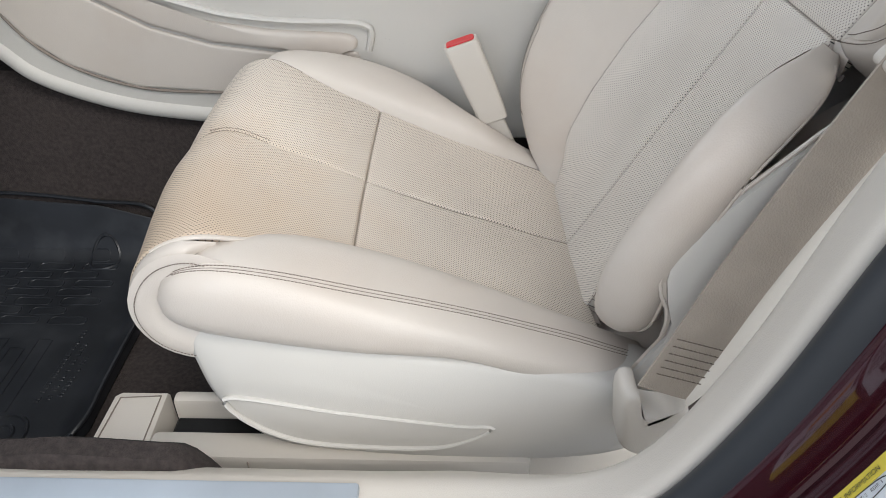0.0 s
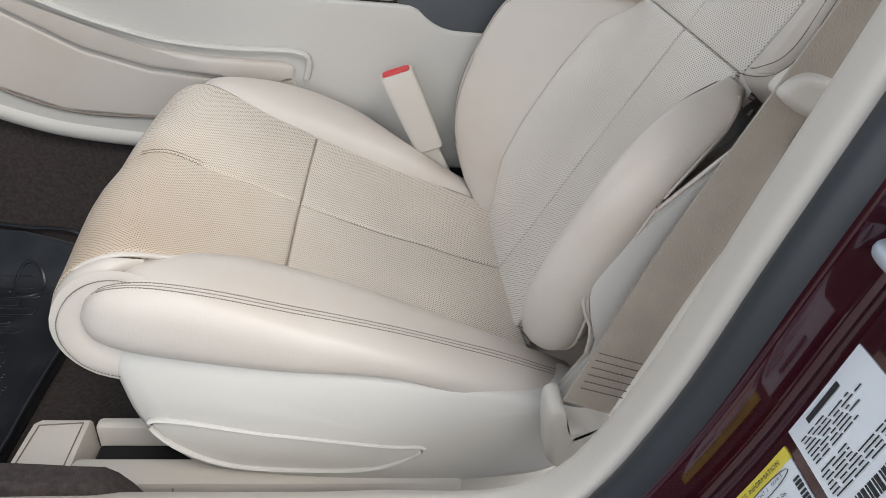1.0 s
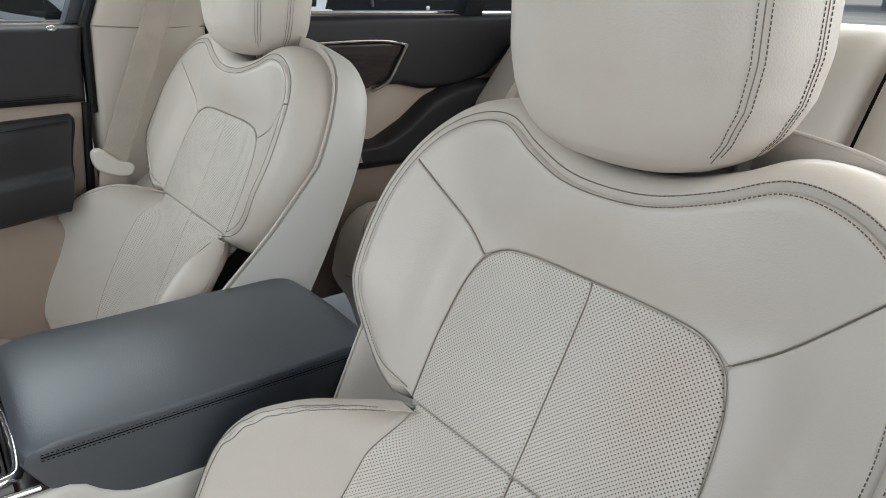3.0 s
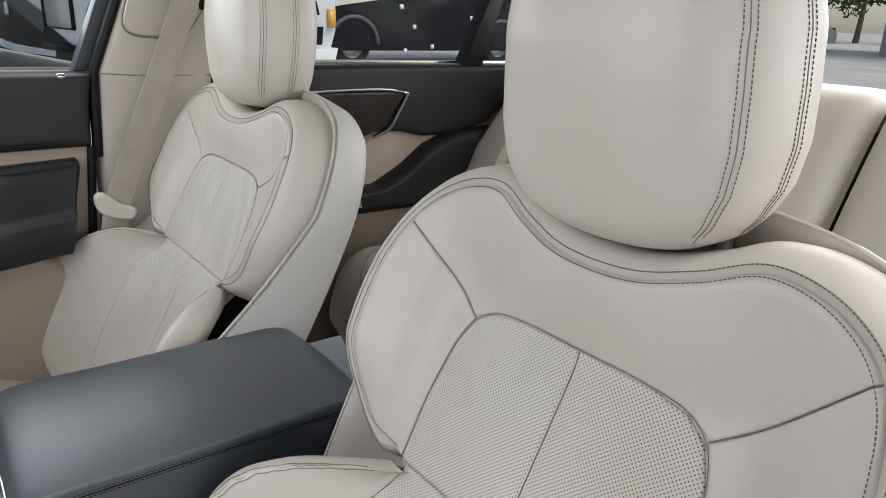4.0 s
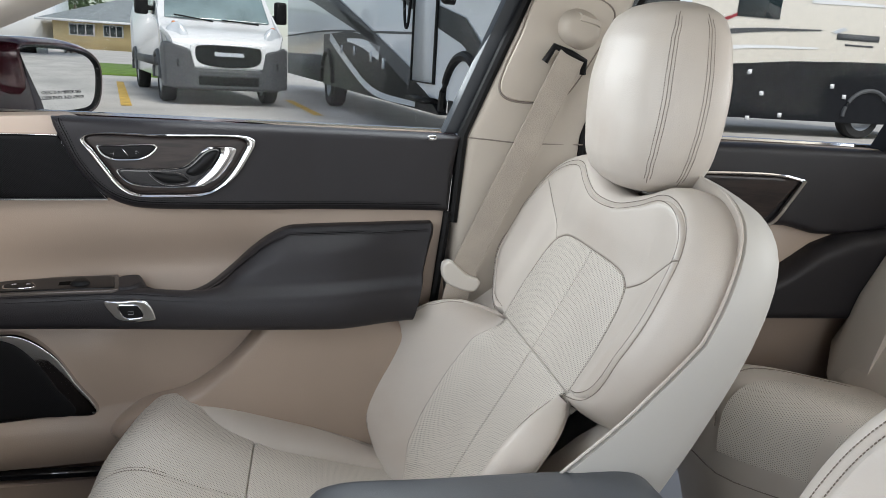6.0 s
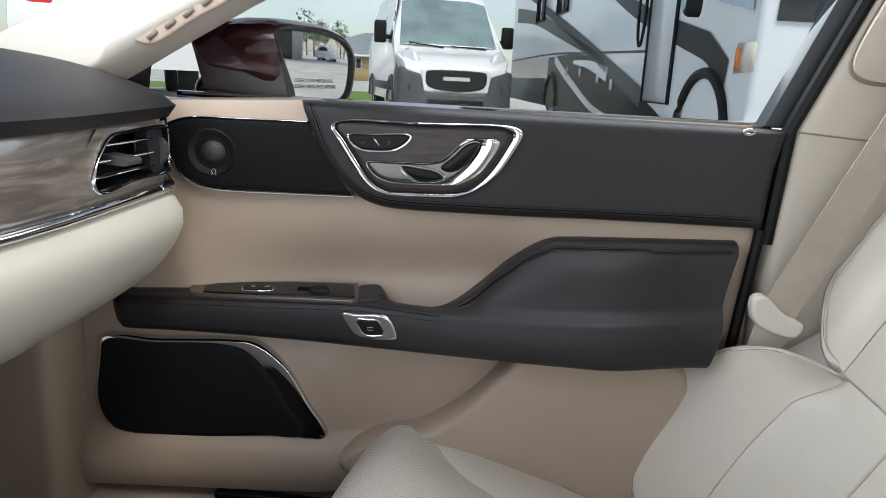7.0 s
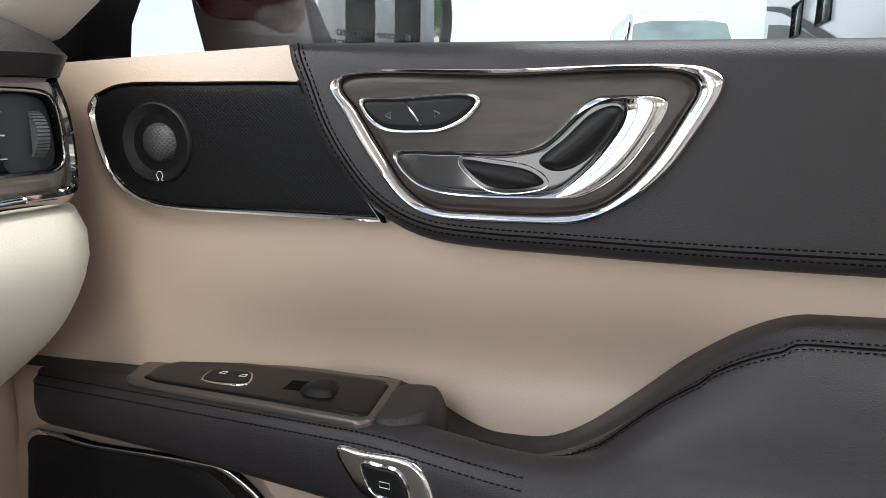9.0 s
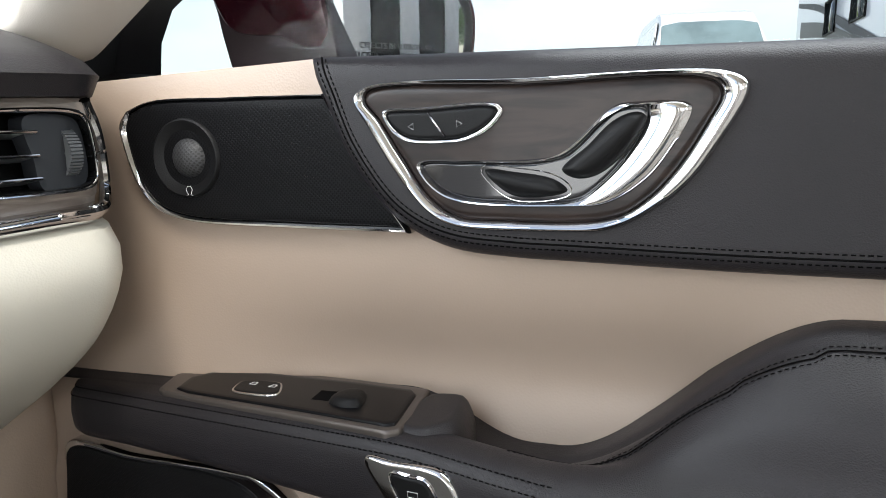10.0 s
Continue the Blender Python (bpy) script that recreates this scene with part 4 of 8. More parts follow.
GRIP2 = [(-0.235, 0.938), (-0.215, 0.936), (-0.187, 0.930), (-0.178, 0.922), (-0.192, 0.918), (-0.215, 0.919), (-0.227, 0.927)]
part("release_lever", pillow(GRIP1, on_wood, 0.006, 0.010, 0.003, 0.0, n=80), BLACK, cup)
part("seat_lever", pillow(GRIP2, on_wood, 0.004, 0.009, 0.003, 0.0, n=80), BLACK, cup)
part("lever_outline", tube(ring_path(GRIP2, -0.0025, lambda x, z: on_wood(x, z, 0.0014), 80), 0.0004, True, 5), CHROME, cup)

GCH = [(-0.554, 0.9955), (-0.527, 1.0025), (-0.45, 1.0005), (-0.363, 0.9965), (-0.340, 0.946), (-0.300, 0.888), (-0.395, 0.892), (-0.500, 0.899), (-0.531, 0.908), (-0.548, 0.925), (-0.564, 0.972), (-0.564, 0.986)]
GRI = [(-0.552, 0.9935), (-0.531, 0.9997), (-0.45, 0.998), (-0.362, 0.9942), (-0.338, 0.946), (-0.302, 0.893), (-0.389, 0.8965), (-0.503, 0.904), (-0.532, 0.914), (-0.548, 0.932), (-0.559, 0.972), (-0.559, 0.982)]
speaker_line = lambda o: np.vstack([spline(o[:4], 60, False), spline(o[4:6], 14, False), spline(o[6:] + o[:1], 90, False)[:-1]])
ring_o, ring_i = speaker_line(GCH), speaker_line(GRI)
part("speaker_chrome", grid_mesh([[on_door(*(p + (q - p) * k), h) for p, q in zip(ring_o, ring_i)] for k, h in ((0, -0.004), (0.0, 0.004), (0.1, 0.0075), (0.35, 0.0098), (0.65, 0.0098), (0.95, 0.0080), (1.15, 0.0060))], True), CHROME, door, "thin chrome surround")
MESHM = perforated("black_speaker_mesh", (0.0075, 0.0075, 0.0085), 0.0024, 0.30, pit=(0.0004, 0.0004, 0.0004), rough=0.42, spec=0.10)
grille = part("speaker_grille", pillow(ring_i.tolist(), on_door, 0.0075, 0.002, 0, 0.0, n=200, corners=True), MESHM, door, "fine black metal speaker mesh")
TWC = (-0.4970, 0.953)
disc = lambda r, n=48: [(TWC[0] + 1.03 * r * math.cos(a), TWC[1] + 1.01 * r * math.sin(a)) for a in np.linspace(0, math.tau, n, endpoint=False)]
rows = []
for r, h in ((0.033, 0.007), (0.0325, 0.0095), (0.031, 0.0105), (0.024, 0.008), (0.0185, 0.0045), (0.0175, 0.003), (0.001, 0.003)):
    rows.append([on_door(x, z, h) for x, z in disc(r)])
tweeter = part("tweeter", grid_mesh(rows, True), BLACK, door, "round black tweeter")
rows = [[on_door(x + 0.002, z, 0.004 + 0.011 * math.sqrt(max(0, 1 - (r / 0.0172) ** 2))) for x, z in disc(r)] for r in (0.0172, 0.016, 0.013, 0.009, 0.005, 0.0005)]
bm_dome = grid_mesh(rows, True, False, [disc(r) for r in (0.0172, 0.016, 0.013, 0.009, 0.005, 0.0005)])
part("dome", bm_dome, perforated("tweeter_mesh", (0.035, 0.035, 0.037), 0.0026, 0.3, pit=(0.004, 0.004, 0.004)), tweeter)
part("emblem_mark", tube([on_door(TWC[0] + 0.002 + 1.3 * x, TWC[1] - 0.0275 + 1.2 * z, 0.0112) for x, z in ((-0.0025, -0.003), (-0.001, -0.0025), (-0.0025, 0.001), (-0.001, 0.0035), (0.0012, 0.0035), (0.0025, 0.001), (0.001, -0.0025), (0.0027, -0.003))], 0.00028, False, 5), WHITEINK, tweeter)

# armrest: a swept section, with the cup-shaped pull and the swooping wing
def arm_top(x):
    return 0.752 - 0.034 * smooth(x, -0.33, -0.22) + 0.112 * smooth(x, -0.198, -0.008)


secs = []
wing_sew = ([], [], [])
xs = list(np.linspace(-0.676, -0.60, 8)) + list(np.linspace(-0.59, 0.25, 110))
for x in xs:
    yd, tip = door_y(x), smooth(x, -0.688, -0.625)
    face = (1.757 if x < 0.05 else 1.757 + 0.03 * smooth(x, 0.05, 0.25)) + (1 - tip) * 0.06
    bot = 0.700 - 0.034 * smooth(x, -0.6, 0.15) + (1 - tip) * 0.012
    sh = 0.752 - 0.012 * smooth(x, -0.30, -0.15)
    top = arm_top(x)
    r = 0.010
    wing = smooth(x, -0.20, -0.08)
    mid_y = face + 0.035
    sec = [(yd + 0.03, bot), (face + 0.03, bot), (face + r, bot + 0.002), (face + 0.002, bot + 0.010), (face, bot + 0.022), (face, sh - 0.022 - 0.012 * wing), (face + 0.003, sh - 0.008 - 0.012 * wing), (face + r, sh - 0.001 - 0.008 * wing), (mid_y, sh + 0.006 * wing), (mid_y + 0.02 - 0.006 * wing, sh + (top - sh) * 0.55), (yd - 0.018 - 0.012 * wing, sh + (top - sh) * 0.90), (yd - 0.010 - 0.014 * wing, top - 0.003 - 0.003 * wing), (yd - 0.002 - 0.012 * wing, top), (yd + 0.03, top)]
    o = spline(sec, 90, False)
    if -0.215 < x < 0.245:
        k_top = int(np.argmin(np.hypot(o[:, 0] - (yd - 0.002 - 0.012 * wing), o[:, 1] - top)))
        run_ = np.r_[0, np.cumsum(np.linalg.norm(np.diff(o[:k_top + 1][::-1], axis=0), axis=1))]
        for ln, d in zip(wing_sew, (0.0165, 0.0200, 0.0235)):
            d += 0.036 * (1 - smooth(x, -0.215, -0.09))
            y_, z_ = (np.interp(d, run_, o[:k_top + 1][::-1][:, j]) for j in (0, 1))
            ln.append(pitch(x if x < 0 else x * (0.76 + (z_ - 0.656) * 1.04), y_ - 0.0008, z_ + 0.0005))
    secs.append([pitch(x if x < 0 else x * (0.76 + (z - 0.656) * 1.04), y, z) for y, z in o])
for dx, k in ((0.006, 0.25), (0.010, 0.6), (0.012, 1.0)):
    secs.append([(x + dx, y + (door_y(0.25) + 0.03 - y) * k, z + (0.76 - z) * k * 0.3) for x, y, z in secs[117]])
arm_bm = grid_mesh(secs, False)
armrest = part("armrest", arm_bm, DARK, door, "dark leather armrest with stitched edge")
edge_pts = []
for dy, dz in ((0.002, -0.008), (0.0075, -0.0018)):
    ln = []
    for x in np.linspace(-0.645, -0.17, 90):
        tip = smooth(x, -0.688, -0.625)
        ln.append(pitch(x, 1.757 + (1 - tip) * 0.06 + dy, 0.752 - 0.012 * smooth(x, -0.30, -0.15) + dz))
    part("stitching", stitches(ln, 0.0027, 0.0018, 0.00048), DARK_THREAD, armrest)
for ln in (wing_sew[0], wing_sew[2]):
    part("stitching", stitches(ln, 0.0024, 0.0018, 0.00038), DARK_THREAD, armrest)
part("seam", tube(wing_sew[1], 0.0005), DARK_THREAD, armrest)
PLATE = [(-0.534, 1.778), (-0.548, 1.810), (-0.530, 1.830), (-0.473, 1.846), (-0.376, 1.852), (-0.304, 1.852), (-0.290, 1.800), (-0.286, 1.773), (-0.295, 1.767), (-0.371, 1.769), (-0.468, 1.770), (-0.522, 1.772)]
PLIN = [(-0.514, 1.779), (-0.524, 1.806), (-0.512, 1.822), (-0.461, 1.836), (-0.376, 1.842), (-0.314, 1.842), (-0.306, 1.834), (-0.296, 1.795), (-0.292, 1.777), (-0.299, 1.7735), (-0.373, 1.775), (-0.497, 1.775)]
on_arm = lambda x, y, h: pitch(x, y, 0.7535 + h)
part("switch_plate_rim", pillow(PLATE, on_arm, 0.003, 0.003, 0, 0.006, n=150, corners=True), mat("satin_taupe_metal", (0.115, 0.10, 0.092), 0.34, metal=0.6), armrest)
plate = part("switch_plate", pillow(PLIN, on_arm, 0.0048, 0.002, 0, 0.0, n=150, corners=True), PIANO, armrest, "black window switch plate")
BTN = [(-0.461, 1.790), (-0.466, 1.808), (-0.460, 1.813), (-0.430, 1.817), (-0.423, 1.812), (-0.414, 1.794), (-0.420, 1.789), (-0.455, 1.786)]
part("button_rim", pillow(BTN, on_arm, 0.0058, 0.0012, 0, 0.0, n=80), CHROME, plate)
part("lock_buttons", pillow([(-0.4375 + (a + 0.4375) * 0.955, 1.802 + (b - 1.802) * 0.92) for a, b in BTN], on_arm, 0.0066, 0.002, 0, 0.0, n=80), BLACK, plate)
for xx in (-0.449, -0.428):
    part("lock_mark", tube([on_arm(xx - 0.003, 1.803, 0.0068), on_arm(xx + 0.003, 1.8035, 0.0068), on_arm(xx + 0.002, 1.808, 0.0068), on_arm(xx - 0.002, 1.8077, 0.0068)], 0.0003, True, 5), WHITEINK, plate)
part("window_switch_well", pillow([(-0.382, 1.795), (-0.386, 1.815), (-0.36, 1.819), (-0.357, 1.797)], on_arm, 0.0050, 0.001, 0, 0.0, n=60, corners=True), DARK_THREAD, plate)
part("window_switch", pillow([(-0.365, 1.795), (-0.362, 1.817), (-0.345, 1.821), (-0.338, 1.812), (-0.334, 1.794), (-0.350, 1.789)], on_arm, 0.0092, 0.007, 0.002, 0.0, n=80), BLACK, plate)
part("pull_cup", pillow([(-0.302, 1.78), (-0.304, 1.85), (-0.270, 1.858), (-0.256, 1.835), (-0.250, 1.80), (-0.27, 1.772)], lambda x, y, h: pitch(x, y, 0.722 + h), 0.034, 0.012, 0, 0.02, n=100), DARK, armrest, "dark leather pull cup end")
UNL = [(-0.322, 0.741), (-0.300, 0.741), (-0.258, 0.738), (-0.246, 0.714), (-0.246, 0.707), (-0.254, 0.705), (-0.300, 0.707), (-0.313, 0.720)]
on_face = lambda x, z, h: pitch(x + 0.016, 1.758 - h, z)
btn_rim = part("trunk_button_bezel", pillow(UNL, on_face, 0.0045, 0.003, 0, 0.004, n=110), CHROME, armrest, "chrome button surround")
part("button", pillow([(-0.300, 0.7335), (-0.285, 0.734), (-0.271, 0.732), (-0.264, 0.714), (-0.270, 0.7115), (-0.290, 0.712), (-0.297, 0.720)], on_face, 0.006, 0.003, 0, 0.0, n=80), BLACK, btn_rim)
part("button_rim", tube(ring_path([(-0.300, 0.7335), (-0.285, 0.734), (-0.271, 0.732), (-0.264, 0.714), (-0.270, 0.7115), (-0.290, 0.712), (-0.297, 0.720)], 0.0, lambda x, z: on_face(x, z, 0.0052), 80), 0.0008, True, 6), CHROME, btn_rim)
part("button_mark", tube([on_face(x, z, 0.0063) for x, z in ((-0.286, 0.7195), (-0.278, 0.7193), (-0.278, 0.7235), (-0.286, 0.7235))], 0.0003, True, 5), WHITEINK, btn_rim)

# lower speaker and pocket
LSP = [(-0.678, 0.682), (-0.596, 0.679), (-0.484, 0.677), (-0.452, 0.672), (-0.406, 0.636), (-0.372, 0.588), (-0.337, 0.522), (-0.398, 0.520), (-0.655, 0.520), (-0.680, 0.550), (-0.683, 0.650)]
low_map = lambda x, z, h: on_door(x, z, 0.010 + h)
part("speaker_rim", pillow(LSP, low_map, 0.006, 0.003, 0, 0.01, n=140), CHROME, door, "chrome lower speaker surround")
part("lower_speaker_mesh", pillow([(-0.672, 0.678), (-0.596, 0.675), (-0.500, 0.672), (-0.466, 0.662), (-0.425, 0.620), (-0.396, 0.575), (-0.370, 0.526), (-0.450, 0.524), (-0.652, 0.524), (-0.675, 0.552), (-0.679, 0.650)], low_map, 0.0085, 0.002, 0, 0.0, n=140), perforated("black_door_mesh", (0.008, 0.008, 0.009), 0.0021, 0.26, pit=(0.002, 0.002, 0.002), rough=0.6, spec=0.2), door, "black mesh of the lower door speaker")
POC = [(-0.055, 0.672), (-0.085, 0.645), (-0.124, 0.603), (-0.190, 0.557), (-0.267, 0.535), (-0.320, 0.490), (-0.20, 0.44), (0.05, 0.42), (0.25, 0.42), (0.235, 0.56), (0.165, 0.664)]
part("map_pocket", pillow(POC, on_door, 0.045, 0.02, 0.0, 0.02, n=160), BEIGE, door, "beige moulded map pocket")
part("reflector", box(-0.505, 1.782, 0.418, -0.33, 1.80, 0.430, 0.002, 1), GLOSS, door)
# window frame, seals and glass
fr_b = lambda x, z, h: (x, 1.90 - h, z)
part("window_frame", prism([(0.255, 1.02), (0.352, 1.255), (0.42, 1.42), (0.455, 1.42), (0.388, 1.255), (0.290, 1.02)], fr_b, -0.02, 0.018, 0.006), SEAL, door, "dark satin window frame")
part("frame_seal", tube([(0.279, 1.872, 0.86), (0.288, 1.872, 1.02), (0.384, 1.872, 1.255), (0.455, 1.872, 1.42)], 0.010), BLACK, door)
part("rear_edge_seal", tube([(0.235, 1.862, 0.40), (0.250, 1.862, 0.70), (0.268, 1.866, 0.88)], 0.008), BLACK, door)
part("sail_trim", prism([(-0.80, 1.0), (-0.650, 1.028), (-0.645, 1.060), (-0.625, 1.092), (-0.565, 1.125), (-0.30, 1.245), (-0.10, 1.34), (-0.1, 1.372), (-0.30, 1.277), (-0.60, 1.135), (-0.82, 1.03)], fr_b, -0.02, 0.035, 0.004), BLACK, door, "black sail panel and window frame")
part("belt_strip", tube([(-0.60, 1.915, 1.024), (-0.2, 1.922, 1.022), (0.28, 1.925, 1.020)], 0.006, flat=0.8), CHROME, door)
pane = part("window_glass", prism([(-0.66, 1.03), (0.27, 1.02), (0.40, 1.40), (0.0, 1.40), (-0.60, 1.13)], fr_b, -0.0062, -0.006), GLASS, door, "clear window glass")
pane.visible_shadow = False

# ---------------------------------------------------------------- door mirror
mirror = thing("door_mirror", "burgundy door mirror with black-edged glass outside the passenger window", "car mirror")
MG = [(-0.094, 0.048), (-0.080, 0.051), (0.020, 0.049), (0.064, 0.036), (0.081, 0.018), (0.077, -0.036), (0.062, -0.049), (-0.054, -0.052), (-0.068, -0.045), (-0.090, 0.030)]
MN = Vector((0.907, -0.42, -0.034)).normalized()
MC = Vector((-0.412, 2.025, 1.073))
MX = Vector((0, 0, 1)).cross(MN).normalized()
MZ = MN.cross(MX)


def on_mirror(x, z, h):
    """On the convex glass, by its width and height."""
    return tuple(MC + MX * x + MZ * z + MN * (h - (x * x + z * z) / 3.0))


out = spline(MG, 100)
out_n = outward(out)


def shell_ring(grow, depth, h, f=1.0):
    return [tuple(Vector(on_mirror((x + a * grow) * f, (z + b * grow) * f, h)) + Vector((-depth, 0.10 * depth, 0))) for (x, z), (a, b) in zip(out, out_n)]


rows = [shell_ring(*q) for q in ((0.0015, 0.006, 0.0), (0.002, 0.0, 0.004), (0.004, 0.0, 0.006), (0.006, 0.0, 0.005))]
part("inner_rim", grid_mesh(rows, True), BLACK, mirror, "black inner rim")
rows = [shell_ring(*q) for q in ((0.006, 0.0, 0.005), (0.010, 0.001, 0.006), (0.015, 0.006, 0.003), (0.018, 0.018, 0.0), (0.018, 0.05, 0), (0.014, 0.09, 0, 0.98), (0.008, 0.12, 0, 0.92), (0, 0.145, 0, 0.8), (0, 0.155, 0, 0.5), (0, 0.158, 0, 0.02))]
shell_m = part("shell", grid_mesh(rows, True), PAINT, mirror)
MIRR = mat("mirror_silver", (0.93, 0.94, 0.94), 0.0, metal=1.0, var=0.0)
part("mirror_glass", pillow(MG, on_mirror, 0.0, 0.001, 0, 0, n=100), MIRR, mirror, "silvered convex mirror glass")
COVER = mat("dark_burgundy_plastic", (0.040, 0.027, 0.030), 0.35, var=0.1)
cover = part("inboard_cover", pillow([(-0.604, 1.128), (-0.592, 1.104), (-0.571, 1.030), (-0.434, 1.020), (-0.450, 1.10), (-0.456, 1.135)], lambda x, z, h: (x, 1.946 - h, z), 0.004, 0.004, 0, 0.03, n=100, corners=True, spine=((-0.58, 1.09), (-0.50, 1.09))), COVER, mirror, "dark burgundy plastic inboard cover")
part("cover_step", pillow([(-0.590, 1.12), (-0.578, 1.082), (-0.562, 1.068), (-0.466, 1.062), (-0.458, 1.068), (-0.462, 1.125)], lambda x, z, h: (x, 1.942 - h, z), 0.003, 0.003, 0, 0.0, n=90), PAINT, cover)
part("mount_arm", pillow([(-0.60, 1.012), (-0.46, 1.012), (-0.465, 1.036), (-0.595, 1.048)], lambda x, z, h: (x, 1.980 - h, z), 0.01, 0.008, 0, 0.06, n=80), PAINT, mirror)


def writing(text, size, place, material, parent, name="lettering"):
    """Words in the built-in font, laid flat by place(x, y)."""
    cu = bpy.data.curves.new("words", "FONT")
    cu.body, cu.size, cu.align_x = text, size, "CENTER"
    tmp = bpy.data.objects.new("words", cu)
    me = bpy.data.meshes.new_from_object(tmp)
    bpy.data.objects.remove(tmp)
    for v in me.vertices:
        v.co = place(v.co.x, v.co.y)
    me.materials.append(material)
    ob = new(name, me)
    ob.parent = parent
    return ob


INK = mat("black_print", (0.035, 0.035, 0.038), 0.6)
for txt, z in (("OBJECTS IN MIRROR ARE", -0.0250), ("CLOSER THAN THEY APPEAR", -0.0345)):
    writing(txt, 0.0082, lambda a, b, z=z: on_mirror(-0.008 + a, z + b, 0.0012), INK, mirror)

# ---------------------------------------------------------------- centre console
console = thing("centre_console", "cream centre console with chrome cup holder tray, walnut top", "console")
side_o = [(-1.0, 0.90), (-0.80, 0.60), (-0.68, 0.503), (-0.634, 0.461), (-0.521, 0.416), (-0.396, 0.396), (-0.2, 0.388), (0.46, 0.36), (0.46, 0.60), (0.2, 0.602), (0.112, 0.606), (0.085, 0.618), (0.062, 0.640), (-0.05, 0.643), (-0.24, 0.646), (-0.37, 0.664), (-0.50, 0.72), (-0.62, 0.80), (-0.75, 0.92)]
for yy, sg, nm in ((1.056, 1, "side_panel"), (1.318, -1, "side_panel")):
    part(nm, pillow(side_o, lambda x, z, h, yy=yy, sg=sg: (x, yy + sg * (0.006 - h), z), 0.006, 0.006, 0, 0.014, n=220, corners=True), SHELL, console)
part("core", prism([(-1.0, 0.86), (-0.66, 0.50), (-0.5, 0.42), (0.45, 0.37), (0.45, 0.575), (-0.26, 0.575), (-0.45, 0.60), (-0.60, 0.72)], lambda x, z, h: (x, h, z), 1.072, 1.302), BLACK, console)
on_con = lambda x, z, h: (x, 1.056 - h, z)
trim_o = [(-0.80, 0.80), (-0.60, 0.680), (-0.45, 0.612), (-0.367, 0.586), (-0.312, 0.573), (-0.22, 0.565), (-0.112, 0.563), (-0.098, 0.556), (-0.097, 0.545), (-0.102, 0.522)]
part("panel_moulding", tube([on_con(x, z, 0.002) for x, z in spline(trim_o, 90, False)], 0.007, flat=0.8), SHELL, console)
pad = [(-0.80, 0.765), (-0.60, 0.658), (-0.45, 0.590), (-0.36, 0.566), (-0.25, 0.552), (-0.135, 0.548), (-0.118, 0.541), (-0.120, 0.525), (-0.24, 0.520), (-0.34, 0.530), (-0.434, 0.556), (-0.52, 0.600), (-0.7, 0.69)]
part("knee_pad", pillow(pad, on_con, 0.008, 0.008, 0.002, 0.002, n=160, corners=True), LEATHER, console, "cream padded knee strip")
low = [(-0.75, 0.70), (-0.52, 0.596), (-0.434, 0.552), (-0.34, 0.526), (-0.24, 0.516), (-0.12, 0.520), (-0.10, 0.46), (-0.342, 0.449), (-0.476, 0.456), (-0.573, 0.490), (-0.625, 0.530), (-0.66, 0.58)]
part("lower_leather_panel", pillow(low, on_con, 0.004, 0.005, 0.0, 0.002, n=160, corners=True), LEATHER, console)
part("panel_groove", tube([on_con(x, z, 0.002) for x, z in spline(low[6:], 70, False)], 0.0025), GROOVE, console)
part("lower_edge", tube([on_con(x, z, 0.0) for x, z in spline([(-0.80, 0.61), (-0.68, 0.515), (-0.634, 0.473), (-0.521, 0.430), (-0.396, 0.411), (-0.15, 0.40)], 60, False)], 0.013, flat=0.6, up=(0, 1, 0)), SHELL, console)
# top deck of walnut round the tray
deck = part("walnut_deck", join(box(-0.30, 1.064, 0.628, -0.232, 1.31, 0.648, 0.003, 1), box(0.012, 1.064, 0.628, 0.048, 1.31, 0.648, 0.003, 1), box(-0.232, 1.064, 0.628, 0.012, 1.088, 0.648, 0.003, 1), box(-0.232, 1.272, 0.628, 0.012, 1.31, 0.648, 0.003, 1)), WOOD, console, "dark walnut deck")
part("deck_ramp", prism([(-0.30, 0.646), (-0.37, 0.668), (-0.50, 0.724), (-0.62, 0.804), (-0.62, 0.79), (-0.50, 0.71), (-0.37, 0.652), (-0.30, 0.63)], lambda x, z, h: (x, h, z), 1.066, 1.09), WOOD, console)
part("deck_edge", tube([(-0.62, 1.064, 0.803), (-0.50, 1.062, 0.724), (-0.37, 1.062, 0.668), (-0.24, 1.062, 0.650), (0.03, 1.062, 0.647)], 0.003), CHROME, console)
tray_o = [(-0.236, 1.092), (-0.237, 1.264), (-0.230, 1.272), (0.008, 1.272), (0.015, 1.264), (0.019, 1.092), (0.012, 1.085), (-0.229, 1.085)]
tray_i = [(-0.1095 + (x + 0.1095) * 0.93, 1.179 + (y - 1.179) * 0.89) for x, y in tray_o]
tray = part("tray_frame", frame_ring([tuple(p) for p in tray_o], tray_i, lambda x, y, h: (x, y, 0.648 + h), 0.005, 160), CHROME, console, "chrome tray frame")
part("tray_well", join(box(-0.232, 1.09, 0.600, 0.012, 1.268, 0.606), box(-0.232, 1.088, 0.600, -0.226, 1.27, 0.646), box(0.008, 1.088, 0.600, 0.013, 1.27, 0.646), box(-0.232, 1.266, 0.600, 0.012, 1.271, 0.646), box(-0.232, 1.086, 0.600, 0.012, 1.091, 0.646)), BLACK, tray)
